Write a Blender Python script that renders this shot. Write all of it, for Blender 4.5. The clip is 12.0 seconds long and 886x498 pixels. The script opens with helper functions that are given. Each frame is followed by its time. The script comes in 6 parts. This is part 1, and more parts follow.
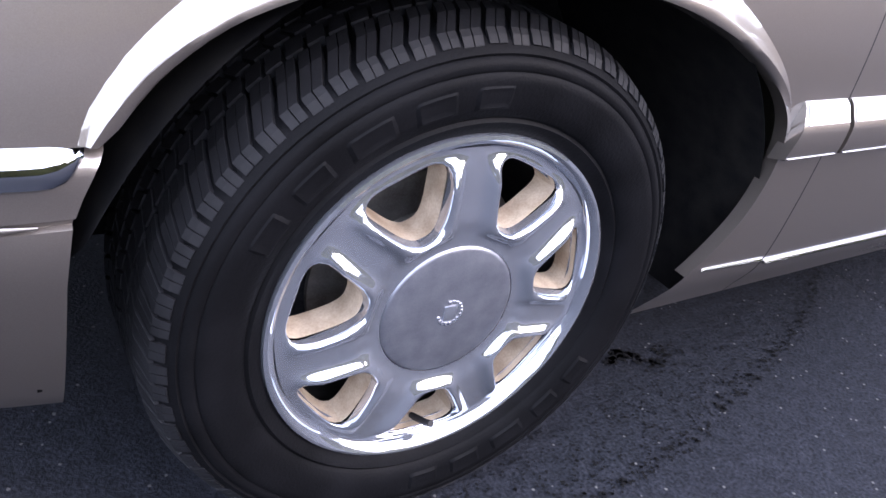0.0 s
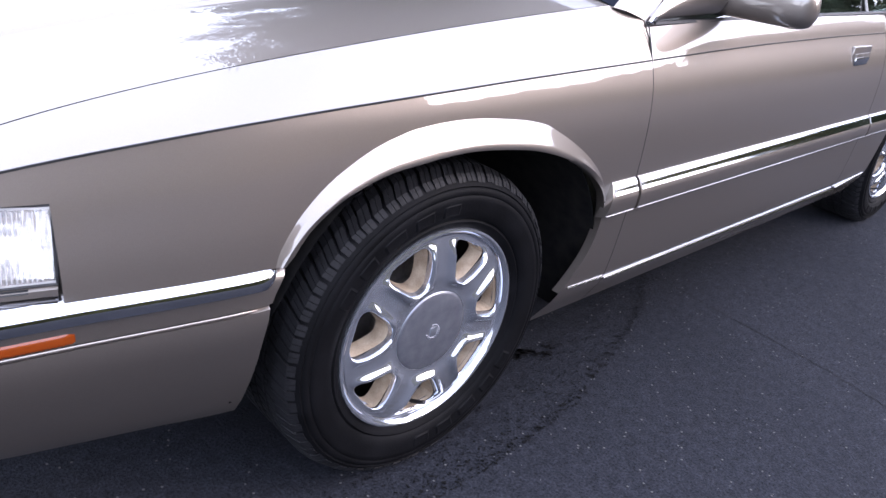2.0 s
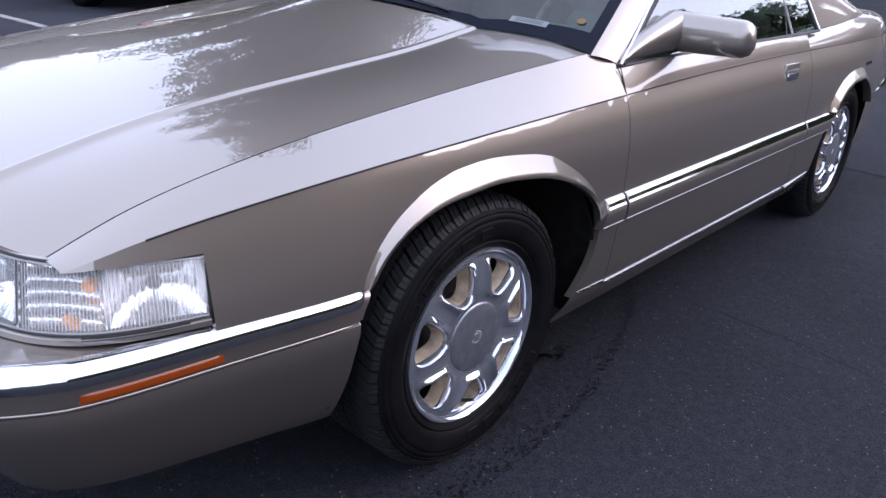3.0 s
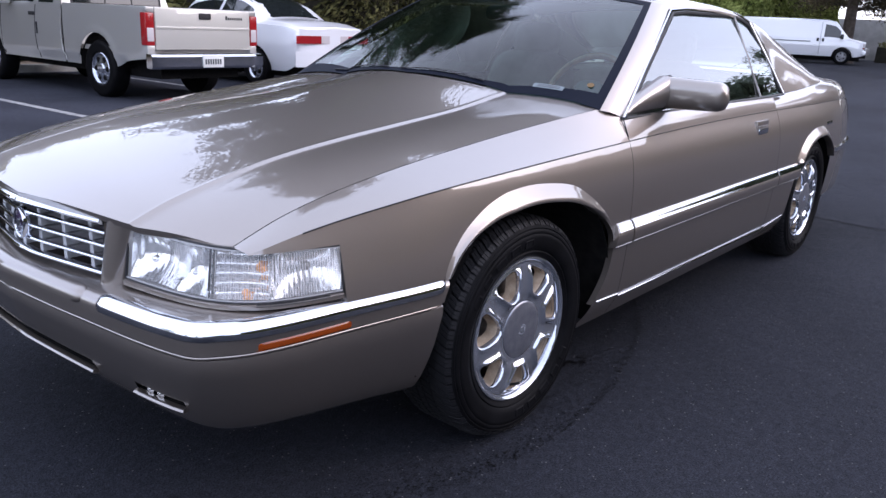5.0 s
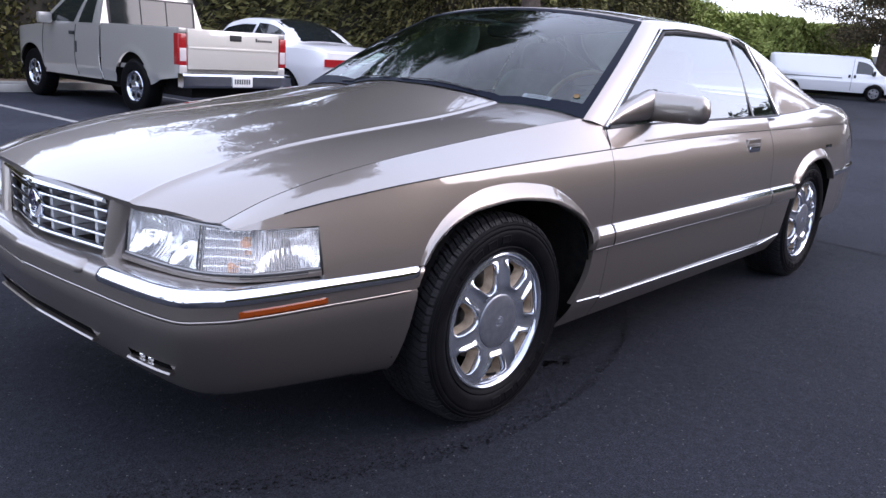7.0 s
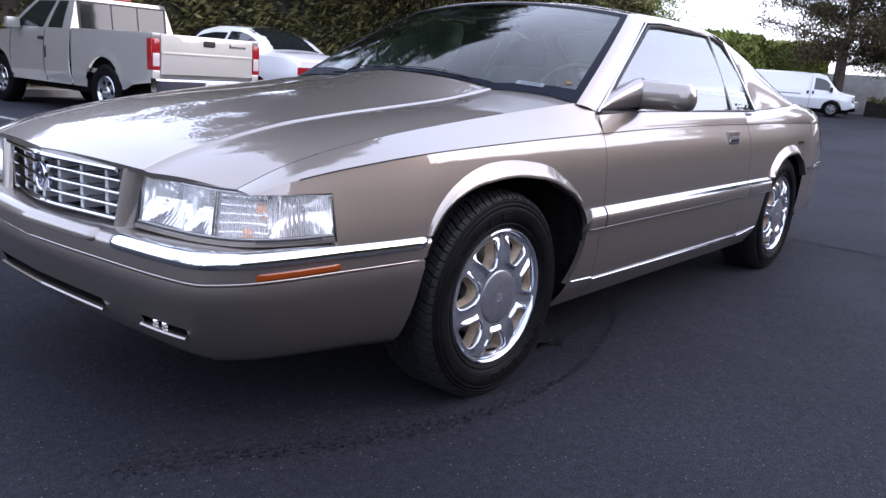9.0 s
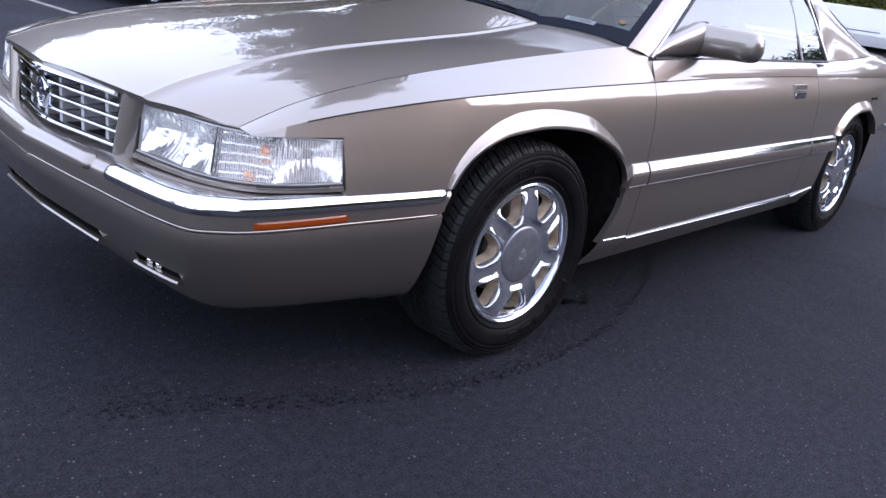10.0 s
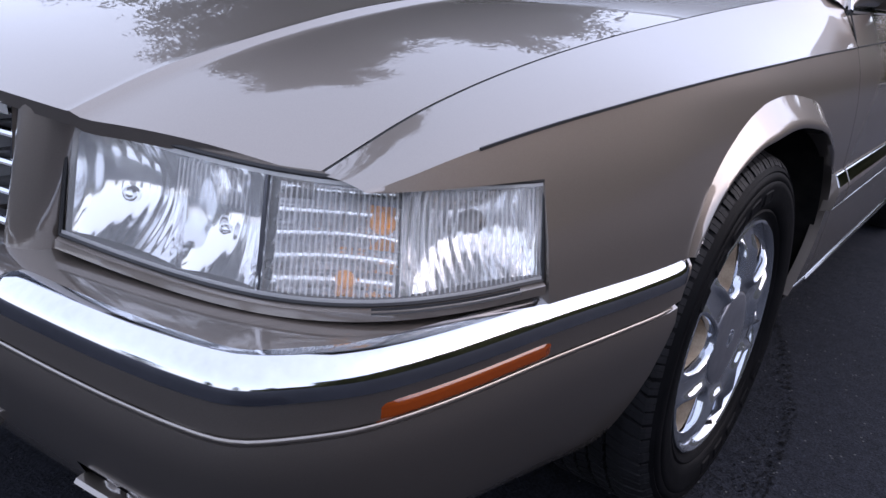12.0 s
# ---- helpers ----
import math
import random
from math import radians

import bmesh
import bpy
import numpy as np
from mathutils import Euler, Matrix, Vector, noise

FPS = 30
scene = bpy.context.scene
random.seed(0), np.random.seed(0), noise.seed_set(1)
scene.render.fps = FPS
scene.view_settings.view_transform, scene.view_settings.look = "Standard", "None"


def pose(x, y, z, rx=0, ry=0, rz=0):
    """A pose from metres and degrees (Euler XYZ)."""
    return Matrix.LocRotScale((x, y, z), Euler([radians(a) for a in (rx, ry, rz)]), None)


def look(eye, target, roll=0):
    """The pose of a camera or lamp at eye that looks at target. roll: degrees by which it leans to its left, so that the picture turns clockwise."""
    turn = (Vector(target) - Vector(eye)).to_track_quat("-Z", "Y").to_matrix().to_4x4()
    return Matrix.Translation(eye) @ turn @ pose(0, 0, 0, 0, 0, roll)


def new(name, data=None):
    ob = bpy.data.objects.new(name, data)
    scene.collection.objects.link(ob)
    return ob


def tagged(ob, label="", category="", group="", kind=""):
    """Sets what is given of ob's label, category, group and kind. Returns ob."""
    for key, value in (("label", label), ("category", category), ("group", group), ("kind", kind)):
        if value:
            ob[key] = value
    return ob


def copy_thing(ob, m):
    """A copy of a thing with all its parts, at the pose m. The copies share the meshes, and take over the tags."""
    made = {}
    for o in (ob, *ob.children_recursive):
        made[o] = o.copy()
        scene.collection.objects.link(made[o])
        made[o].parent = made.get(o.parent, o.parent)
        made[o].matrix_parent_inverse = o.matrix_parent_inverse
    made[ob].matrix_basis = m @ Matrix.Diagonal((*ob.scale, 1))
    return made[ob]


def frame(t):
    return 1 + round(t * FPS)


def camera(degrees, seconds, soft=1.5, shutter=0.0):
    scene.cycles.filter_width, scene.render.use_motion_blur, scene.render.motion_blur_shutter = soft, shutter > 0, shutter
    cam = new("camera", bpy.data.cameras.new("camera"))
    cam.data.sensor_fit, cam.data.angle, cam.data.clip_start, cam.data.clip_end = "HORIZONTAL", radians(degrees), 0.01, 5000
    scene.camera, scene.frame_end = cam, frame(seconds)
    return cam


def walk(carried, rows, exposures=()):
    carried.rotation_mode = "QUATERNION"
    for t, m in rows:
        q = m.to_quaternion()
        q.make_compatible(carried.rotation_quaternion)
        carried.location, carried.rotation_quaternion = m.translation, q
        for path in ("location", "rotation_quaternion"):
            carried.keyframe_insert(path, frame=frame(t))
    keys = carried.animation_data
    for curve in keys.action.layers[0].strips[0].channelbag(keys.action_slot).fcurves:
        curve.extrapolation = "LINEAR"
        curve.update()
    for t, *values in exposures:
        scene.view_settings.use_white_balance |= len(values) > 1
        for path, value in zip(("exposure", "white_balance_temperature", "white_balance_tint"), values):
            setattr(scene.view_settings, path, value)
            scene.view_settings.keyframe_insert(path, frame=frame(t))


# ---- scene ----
cam = camera(58.8, 12.0)
PATH = [
    (0, (-0.459, -0.55, 0.833), (0.584, 0.825, -0.178), 11.5),
    (0.5, (-0.539, -0.625, 0.924), (0.535, 0.728, -0.084), 13.9),
    (1, (-0.704, -0.673, 0.989), (0.465, 0.616, 0.003), 14.5),
    (1.5, (-0.844, -0.756, 1.053), (0.422, 0.441, 0.072), 13.8),
    (2, (-0.967, -0.857, 1.128), (0.365, 0.36, 0.265), 9.1),
    (2.5, (-1.114, -0.933, 1.179), (0.239, 0.316, 0.4), 8.2),
    (3, (-1.294, -0.936, 1.194), (0.131, 0.247, 0.438), 4.1),
    (3.5, (-1.432, -0.947, 1.209), (-0.008, 0.269, 0.505), 3.1),
    (5.5, (-1.832, -1.194, 1.166), (-0.338, 0.019, 0.623), 2.8),
    (6, (-1.824, -1.244, 1.164), (-0.367, -0.003, 0.585), 3.9),
    (6.5, (-1.8, -1.359, 1.155), (-0.361, -0.074, 0.626), 4.1),
    (8.5, (-1.965, -1.324, 1.003), (-0.455, -0.085, 0.574), 3.9),
    (9, (-1.95, -1.329, 1.011), (-0.439, -0.099, 0.561), 4.2),
    (9.5, (-1.858, -1.316, 1.058), (-0.41, -0.052, 0.508), 5.8),
    (10, (-1.774, -1.252, 1.072), (-0.366, 0.003, 0.408), 8.1),
    (10.5, (-1.71, -1.049, 1.056), (-0.271, 0.132, 0.324), 6.9),
    (11, (-1.57, -0.796, 0.989), (-0.184, 0.406, 0.192), 6.8),
    (11.5, (-1.435, -0.512, 0.907), (-0.07, 0.761, 0.19), 7.3),
    (12, (-1.347, -0.283, 0.873), (0.207, 0.795, 0.223), 6.2),
]
walk(cam, [(t, look(eye, target, roll)) for t, eye, target, roll in PATH], exposures=((0, 2.40, 6450, 24), (0.5, 2.46, 6450, 24), (1, 2.44, 6450, 24), (1.5, 2.12, 6500, 24), (2, 1.90, 6500, 24), (2.5, 1.35, 6500, 24), (3, 1.15, 6400, 24), (3.5, 0.99, 6400, 24), (6.5, 1.14, 6400, 24), (8.5, 1.20, 6400, 24), (10, 1.26, 6400, 24), (11, 1.49, 6450, 24), (11.5, 1.22, 6450, 24), (12, 0.65, 6400, 24)))


# ---- world and light ----
world = bpy.data.worlds.new("sky")
scene.world = world
world.use_nodes = True
_wn = world.node_tree.nodes
_sky = _wn.new("ShaderNodeTexSky")
_sky.sky_type = "NISHITA"
_sky.sun_disc = False
_sky.sun_elevation, _sky.sun_rotation = radians(34), radians(140)
_sky.air_density, _sky.dust_density, _sky.ozone_density = 1.0, 2.0, 1.5
_wn["Background"].inputs["Strength"].default_value = 0.085
world.node_tree.links.new(_sky.outputs["Color"], _wn["Background"].inputs["Color"])
# an even veil of high cloud over the clear sky
_veil, _both = _wn.new("ShaderNodeBackground"), _wn.new("ShaderNodeAddShader")
_veil.inputs["Color"].default_value, _veil.inputs["Strength"].default_value = (0.76, 0.87, 1.0, 1), 0.93
world.node_tree.links.new(_wn["Background"].outputs[0], _both.inputs[0])
world.node_tree.links.new(_veil.outputs[0], _both.inputs[1])
world.node_tree.links.new(_both.outputs[0], _wn["World Output"].inputs["Surface"])

sun_data = bpy.data.lights.new("sun", "SUN")
sun_data.energy, sun_data.angle, sun_data.color = 0.15, radians(40), (1.0, 0.95, 0.9)
sun = new("sun", sun_data)
sun.matrix_world = look((6.4, -7.7, 4.5), (0, 0, 0))


# ---- materials ----
def material(name, color, rough=0.5, metal=0.0, coat=0.0, spec=0.5):
    m = bpy.data.materials.new(name)
    m.use_nodes = True
    b = m.node_tree.nodes["Principled BSDF"]
    b.inputs["Base Color"].default_value = (*color, 1)
    b.inputs["Roughness"].default_value = rough
    b.inputs["Metallic"].default_value = metal
    b.inputs["Coat Weight"].default_value = coat
    b.inputs["Coat Roughness"].default_value = 0.03
    b.inputs["Specular IOR Level"].default_value = spec
    return m


def nodes_of(m):
    return m.node_tree.nodes, m.node_tree.links, m.node_tree.nodes["Principled BSDF"]


def vary(m, scale, dark, light, detail=4.0, rough_span=None, bump=0.0, bump_scale=None, distort=0.0):
    """Two-scale colour variation, roughness variation and fine relief in object space."""
    n, l, b = nodes_of(m)
    tc = n.new("ShaderNodeTexCoord")
    big, fine = n.new("ShaderNodeTexNoise"), n.new("ShaderNodeTexNoise")
    big.inputs["Scale"].default_value, big.inputs["Detail"].default_value = scale, detail
    big.inputs["Distortion"].default_value = distort
    fine.inputs["Scale"].default_value, fine.inputs["Detail"].default_value = bump_scale or scale * 14, 3.0
    for t in (big, fine):
        l.new(tc.outputs["Object"], t.inputs["Vector"])
    mix = n.new("ShaderNodeMath")
    mix.operation = "MULTIPLY_ADD"
    mix.inputs[1].default_value = 0.35
    l.new(fine.outputs["Fac"], mix.inputs[0])
    l.new(big.outputs["Fac"], mix.inputs[2])
    ramp = n.new("ShaderNodeValToRGB")
    ramp.color_ramp.elements[0].position, ramp.color_ramp.elements[1].position = 0.45, 0.9
    ramp.color_ramp.elements[0].color, ramp.color_ramp.elements[1].color = (*dark, 1), (*light, 1)
    l.new(mix.outputs[0], ramp.inputs["Fac"])
    l.new(ramp.outputs["Color"], b.inputs["Base Color"])
    if rough_span:
        mr = n.new("ShaderNodeMapRange")
        mr.inputs["To Min"].default_value, mr.inputs["To Max"].default_value = rough_span
        l.new(big.outputs["Fac"], mr.inputs["Value"])
        l.new(mr.outputs["Result"], b.inputs["Roughness"])
    if bump:
        bp = n.new("ShaderNodeBump")
        bp.inputs["Strength"].default_value, bp.inputs["Distance"].default_value = bump, 0.004
        l.new(fine.outputs["Fac"], bp.inputs["Height"])
        l.new(bp.outputs["Normal"], b.inputs["Normal"])
    return m


def make_asphalt(name="asphalt", tone=1.0):
    m = material(name, (0.04, 0.04, 0.042), 0.9, spec=0.1)
    n, l, b = nodes_of(m)
    tc = n.new("ShaderNodeTexCoord")
    big, mid, grain = (n.new("ShaderNodeTexNoise") for _ in range(3))
    stones = n.new("ShaderNodeTexVoronoi")
    for t, s, d in ((big, 0.55, 5.0), (mid, 9.0, 4.0), (grain, 170.0, 3.0)):
        t.inputs["Scale"].default_value, t.inputs["Detail"].default_value = s, d
        l.new(tc.outputs["Object"], t.inputs["Vector"])
    stones.inputs["Scale"].default_value = 130.0
    l.new(tc.outputs["Object"], stones.inputs["Vector"])
    ramp = n.new("ShaderNodeValToRGB")
    ramp.color_ramp.elements[0].position, ramp.color_ramp.elements[1].position = 0.35, 0.7
    ramp.color_ramp.elements[0].color, ramp.color_ramp.elements[1].color = (0.0105 * tone, 0.0114 * tone, 0.0148 * tone, 1), (0.018 * tone, 0.0193 * tone, 0.0250 * tone, 1)
    l.new(big.outputs["Fac"], ramp.inputs["Fac"])
    gr = n.new("ShaderNodeMapRange")
    gr.inputs["From Min"].default_value, gr.inputs["From Max"].default_value = 0.3, 0.72
    gr.inputs["To Min"].default_value, gr.inputs["To Max"].default_value = 0.5, 1.75
    l.new(grain.outputs["Fac"], gr.inputs["Value"])
    coarse, gc, gm = n.new("ShaderNodeTexNoise"), n.new("ShaderNodeMapRange"), n.new("ShaderNodeMath")
    coarse.inputs["Scale"].default_value, coarse.inputs["Detail"].default_value = 38.0, 6.0
    coarse.inputs["Roughness"].default_value = 0.75
    l.new(tc.outputs["Object"], coarse.inputs["Vector"])
    gc.inputs["From Min"].default_value, gc.inputs["From Max"].default_value = 0.32, 0.70
    gc.inputs["To Min"].default_value, gc.inputs["To Max"].default_value = 0.62, 1.45
    l.new(coarse.outputs["Fac"], gc.inputs["Value"])
    gm.operation = "MULTIPLY"
    l.new(gr.outputs["Result"], gm.inputs[0]); l.new(gc.outputs["Result"], gm.inputs[1])
    mul = n.new("ShaderNodeVectorMath")
    mul.operation = "SCALE"
    l.new(ramp.outputs["Color"], mul.inputs[0])
    l.new(gm.outputs[0], mul.inputs["Scale"])
    # a few pale stones worn free of tar
    pick = n.new("ShaderNodeSeparateColor")
    l.new(stones.outputs["Color"], pick.inputs["Color"])
    lo = n.new("ShaderNodeMath"); lo.operation = "GREATER_THAN"; lo.inputs[1].default_value = 0.982
    l.new(pick.outputs["Red"], lo.inputs[0])
    near = n.new("ShaderNodeMath"); near.operation = "LESS_THAN"; near.inputs[1].default_value = 0.34
    l.new(stones.outputs["Distance"], near.inputs[0])
    both = n.new("ShaderNodeMath"); both.operation = "MULTIPLY"
    l.new(lo.outputs[0], both.inputs[0]); l.new(near.outputs[0], both.inputs[1])
    mixc = n.new("ShaderNodeMix"); mixc.data_type = "RGBA"
    l.new(both.outputs[0], mixc.inputs[0])
    l.new(mul.outputs["Vector"], mixc.inputs[6])
    mixc.inputs[7].default_value = (0.09, 0.089, 0.088, 1)
    l.new(mixc.outputs[2], b.inputs["Base Color"])
    bp = n.new("ShaderNodeBump")
    bp.inputs["Strength"].default_value, bp.inputs["Distance"].default_value = 0.7, 0.004
    l.new(grain.outputs["Fac"], bp.inputs["Height"])
    bp2 = n.new("ShaderNodeBump")
    bp2.inputs["Strength"].default_value, bp2.inputs["Distance"].default_value = 0.5, 0.012
    l.new(coarse.outputs["Fac"], bp2.inputs["Height"])
    l.new(bp.outputs["Normal"], bp2.inputs["Normal"])
    l.new(bp2.outputs["Normal"], b.inputs["Normal"])
    rr = n.new("ShaderNodeMapRange")
    rr.inputs["To Min"].default_value, rr.inputs["To Max"].default_value = 0.75, 0.95
    l.new(mid.outputs["Fac"], rr.inputs["Value"])
    l.new(rr.outputs["Result"], b.inputs["Roughness"])
    return m


def make_paint(name, color, metal=0.55, rough=0.33, flake=0.12):
    m = material(name, color, rough, metal, 1.0)
    n, l, b = nodes_of(m)
    tc, fl, dust = n.new("ShaderNodeTexCoord"), n.new("ShaderNodeTexNoise"), n.new("ShaderNodeTexNoise")
    fl.inputs["Scale"].default_value, dust.inputs["Scale"].default_value = 900.0, 5.0
    dust.inputs["Detail"].default_value = 6.0
    l.new(tc.outputs["Object"], fl.inputs["Vector"]); l.new(tc.outputs["Object"], dust.inputs["Vector"])
    mr = n.new("ShaderNodeMapRange")
    mr.inputs["To Min"].default_value, mr.inputs["To Max"].default_value = 1 - flake, 1 + flake
    l.new(fl.outputs["Fac"], mr.inputs["Value"])
    sc = n.new("ShaderNodeVectorMath"); sc.operation = "SCALE"
    sc.inputs[0].default_value = color
    l.new(mr.outputs["Result"], sc.inputs["Scale"])
    l.new(sc.outputs["Vector"], b.inputs["Base Color"])
    cr = n.new("ShaderNodeMapRange")
    cr.inputs["To Min"].default_value, cr.inputs["To Max"].default_value = 0.006, 0.02
    b.inputs["Coat IOR"].default_value = 1.97
    l.new(dust.outputs["Fac"], cr.inputs["Value"])
    l.new(cr.outputs["Result"], b.inputs["Coat Roughness"])
    return m


def make_glass(name, tint, clear=0.85, rough=0.0, ior=1.75):
    """A thin pane: clear by the tint, with a mirror gloss that grows towards grazing."""
    m = bpy.data.materials.new(name)
    m.use_nodes = True
    n, l = m.node_tree.nodes, m.node_tree.links
    n.remove(n["Principled BSDF"])
    tr, gl, mx, fr = n.new("ShaderNodeBsdfTransparent"), n.new("ShaderNodeBsdfGlossy"), n.new("ShaderNodeMixShader"), n.new("ShaderNodeFresnel")
    tr.inputs["Color"].default_value = (*[c * clear for c in tint], 1)
    gl.inputs["Roughness"].default_value = rough
    gl.inputs["Color"].default_value = (0.97, 0.99, 1.0, 1)
    fr.inputs["IOR"].default_value = ior
    l.new(fr.outputs["Fac"], mx.inputs["Fac"])
    l.new(tr.outputs["BSDF"], mx.inputs[1]); l.new(gl.outputs["BSDF"], mx.inputs[2])
    l.new(mx.outputs["Shader"], n["Material Output"].inputs["Surface"])
    return m


ASPHALT = make_asphalt()
WORN_ASPHALT = make_asphalt("worn_asphalt", 2.1)
FADED_ASPHALT = make_asphalt("faded_asphalt", 1.35)
LABELGREY = vary(material("label_grey", (0.13, 0.16, 0.17), 0.5), 40, (0.11, 0.14, 0.15), (0.16, 0.19, 0.20))
PAINT = make_paint("pewter_paint", (0.222, 0.192, 0.168), 0.88, 0.44)
CHROME = vary(material("chrome", (0.62, 0.64, 0.68), 0.06, 1.0), 6, (0.56, 0.58, 0.62), (0.68, 0.70, 0.74), rough_span=(0.03, 0.12))
RIM_CHROME = vary(material("wheel_chrome", (0.5, 0.52, 0.58), 0.12, 0.86), 9, (0.45, 0.475, 0.53), (0.55, 0.575, 0.63), rough_span=(0.03, 0.09))
CAP_MAT = vary(material("cap_satin", (0.3, 0.31, 0.35), 0.35, 0.85), 40, (0.26, 0.27, 0.31), (0.36, 0.37, 0.41), rough_span=(0.3, 0.42))
DUSTY = vary(material("dusty_alloy", (0.42, 0.33, 0.24), 0.6, 0.2), 25, (0.26, 0.19, 0.13), (0.55, 0.45, 0.34), rough_span=(0.45, 0.75))
RUBBER = vary(material("tyre_rubber", (0.016, 0.016, 0.017), 0.55, spec=0.06), 14, (0.003, 0.003, 0.0034), (0.006, 0.006, 0.007), rough_span=(0.45, 0.62), bump=0.15, bump_scale=300)
# tread rubber coloured paler than the sidewall to carry the lugs' highlights
TREAD = vary(material("lit_tread", (0.02, 0.02, 0.022), 0.45, spec=0.2), 20, (0.007, 0.007, 0.008), (0.013, 0.013, 0.015), rough_span=(0.5, 0.68), bump=0.1, bump_scale=200)
GRILLE_SILVER = vary(material("grille_silver", (0.3, 0.3, 0.31), 0.4, 0.4), 20, (0.46, 0.46, 0.47), (0.58, 0.58, 0.59))
BLACK = vary(material("black_plastic", (0.012, 0.012, 0.013), 0.6), 20, (0.008, 0.008, 0.009), (0.018, 0.018, 0.02))
LINER = vary(material("liner_felt", (0.008, 0.008, 0.009), 0.95, spec=0.08), 30, (0.005, 0.005, 0.006), (0.014, 0.013, 0.012))
STEEL = vary(material("brake_steel", (0.2, 0.19, 0.18), 0.45, 0.9), 30, (0.12, 0.11, 0.1), (0.28, 0.27, 0.26))
BULB = material("amber_bulb", (0.80, 0.30, 0.02), 0.2, 0.0, 0.4)
BADGE = material("badge_enamel", (0.05, 0.03, 0.07), 0.25, 0.0, 0.6)
STICKER = material("orange_sticker", (0.13, 0.07, 0.015), 0.6)
AMBER = material("amber_lens", (0.21, 0.036, 0.003), 0.2, 0.0, 0.6)
RED = material("red_lens", (0.30, 0.012, 0.015), 0.15, 0.0, 0.6)
CLEARLENS = make_glass("clear_lens", (1.0, 1.0, 1.0), 0.97, 0.03, ior=1.42)
_n, _l = CLEARLENS.node_tree.nodes, CLEARLENS.node_tree.links
_hz, _mx = _n.new("ShaderNodeBsdfDiffuse"), _n.new("ShaderNodeMixShader")
_hz.inputs["Color"].default_value = (0.93, 0.93, 0.93, 1)
_mx.inputs["Fac"].default_value = 0.17
_l.new(_n["Mix Shader"].outputs[0], _mx.inputs[1]); _l.new(_hz.outputs[0], _mx.inputs[2])
_l.new(_mx.outputs[0], _n["Material Output"].inputs["Surface"])
RIBLENS = CLEARLENS.copy()
RIBLENS.name = "prism_lens"
RIBLENS.node_tree.nodes["Mix Shader.001"].inputs["Fac"].default_value = 0.28
WINDSCREEN = make_glass("windscreen_glass", (0.50, 0.72, 0.66), 0.86, ior=1.52)
SIDEGLASS = make_glass("tinted_glass", (0.60, 0.76, 0.70), 0.9, ior=2.6)
FRIT = material("frit_black", (0.005, 0.007, 0.014), 0.5, 0.0, 0.0, 0.06)
REFLECTOR = vary(material("lamp_reflector", (0.9, 0.9, 0.91), 0.08, 1.0), 30, (0.90, 0.90, 0.90), (0.95, 0.95, 0.96), rough_span=(0.06, 0.14))
WHITEPAINT = vary(material("road_paint", (0.6, 0.6, 0.58), 0.75), 8, (0.14, 0.14, 0.14), (0.36, 0.36, 0.35), bump=0.4, bump_scale=200)
CONCRETE = vary(material("concrete", (0.4, 0.39, 0.36), 0.85), 3, (0.28, 0.27, 0.25), (0.46, 0.45, 0.42), bump=0.4, bump_scale=80)
LEATHER = vary(material("beige_leather", (0.42, 0.38, 0.31), 0.5), 10, (0.20, 0.18, 0.14), (0.30, 0.275, 0.22))
DASH = vary(material("grey_dash", (0.16, 0.18, 0.19), 0.6), 12, (0.05, 0.055, 0.06), (0.09, 0.10, 0.105))
WOOD = vary(material("wood_rim", (0.25, 0.09, 0.03), 0.25, 0.0, 0.8), 30, (0.18, 0.055, 0.015), (0.36, 0.14, 0.05))
SILVERPAINT = make_paint("silver_paint", (0.44, 0.43, 0.41), 0.5, 0.38)
BEIGEPAINT = make_paint("light_beige_paint", (0.56, 0.535, 0.48), 0.15, 0.35)
WHITECAR = make_paint("white_paint", (0.78, 0.78, 0.80), 0.0, 0.35, 0.03)
BARK = vary(material("bark", (0.09, 0.065, 0.05), 0.9), 6, (0.05, 0.035, 0.028), (0.13, 0.1, 0.08), bump=0.8, bump_scale=30)
SOIL = vary(material("soil", (0.16, 0.11, 0.08), 0.95), 3, (0.1, 0.07, 0.05), (0.24, 0.18, 0.13), bump=0.8, bump_scale=60)


def leaf_material(name, dark, light):
    m = material(name, dark, 0.75, spec=0.2)
    n, l, b = nodes_of(m)
    geo, ramp = n.new("ShaderNodeNewGeometry"), n.new("ShaderNodeValToRGB")
    ramp.color_ramp.elements[0].color, ramp.color_ramp.elements[1].color = (*dark, 1), (*light, 1)
    l.new(geo.outputs["Random Per Island"], ramp.inputs["Fac"])
    l.new(ramp.outputs["Color"], b.inputs["Base Color"])
    return m


LEAF_HEDGE = leaf_material("hedge_leaf", (0.022, 0.026, 0.009), (0.20, 0.185, 0.07))
LEAF_BRIGHT = leaf_material("bright_hedge_leaf", (0.11, 0.15, 0.03), (0.36, 0.40, 0.12))
LEAF_PINE = leaf_material("pine_needles", (0.02, 0.032, 0.016), (0.07, 0.085, 0.04))
LEAF_RUST = leaf_material("rust_leaf", (0.025, 0.024, 0.012), (0.10, 0.075, 0.035))


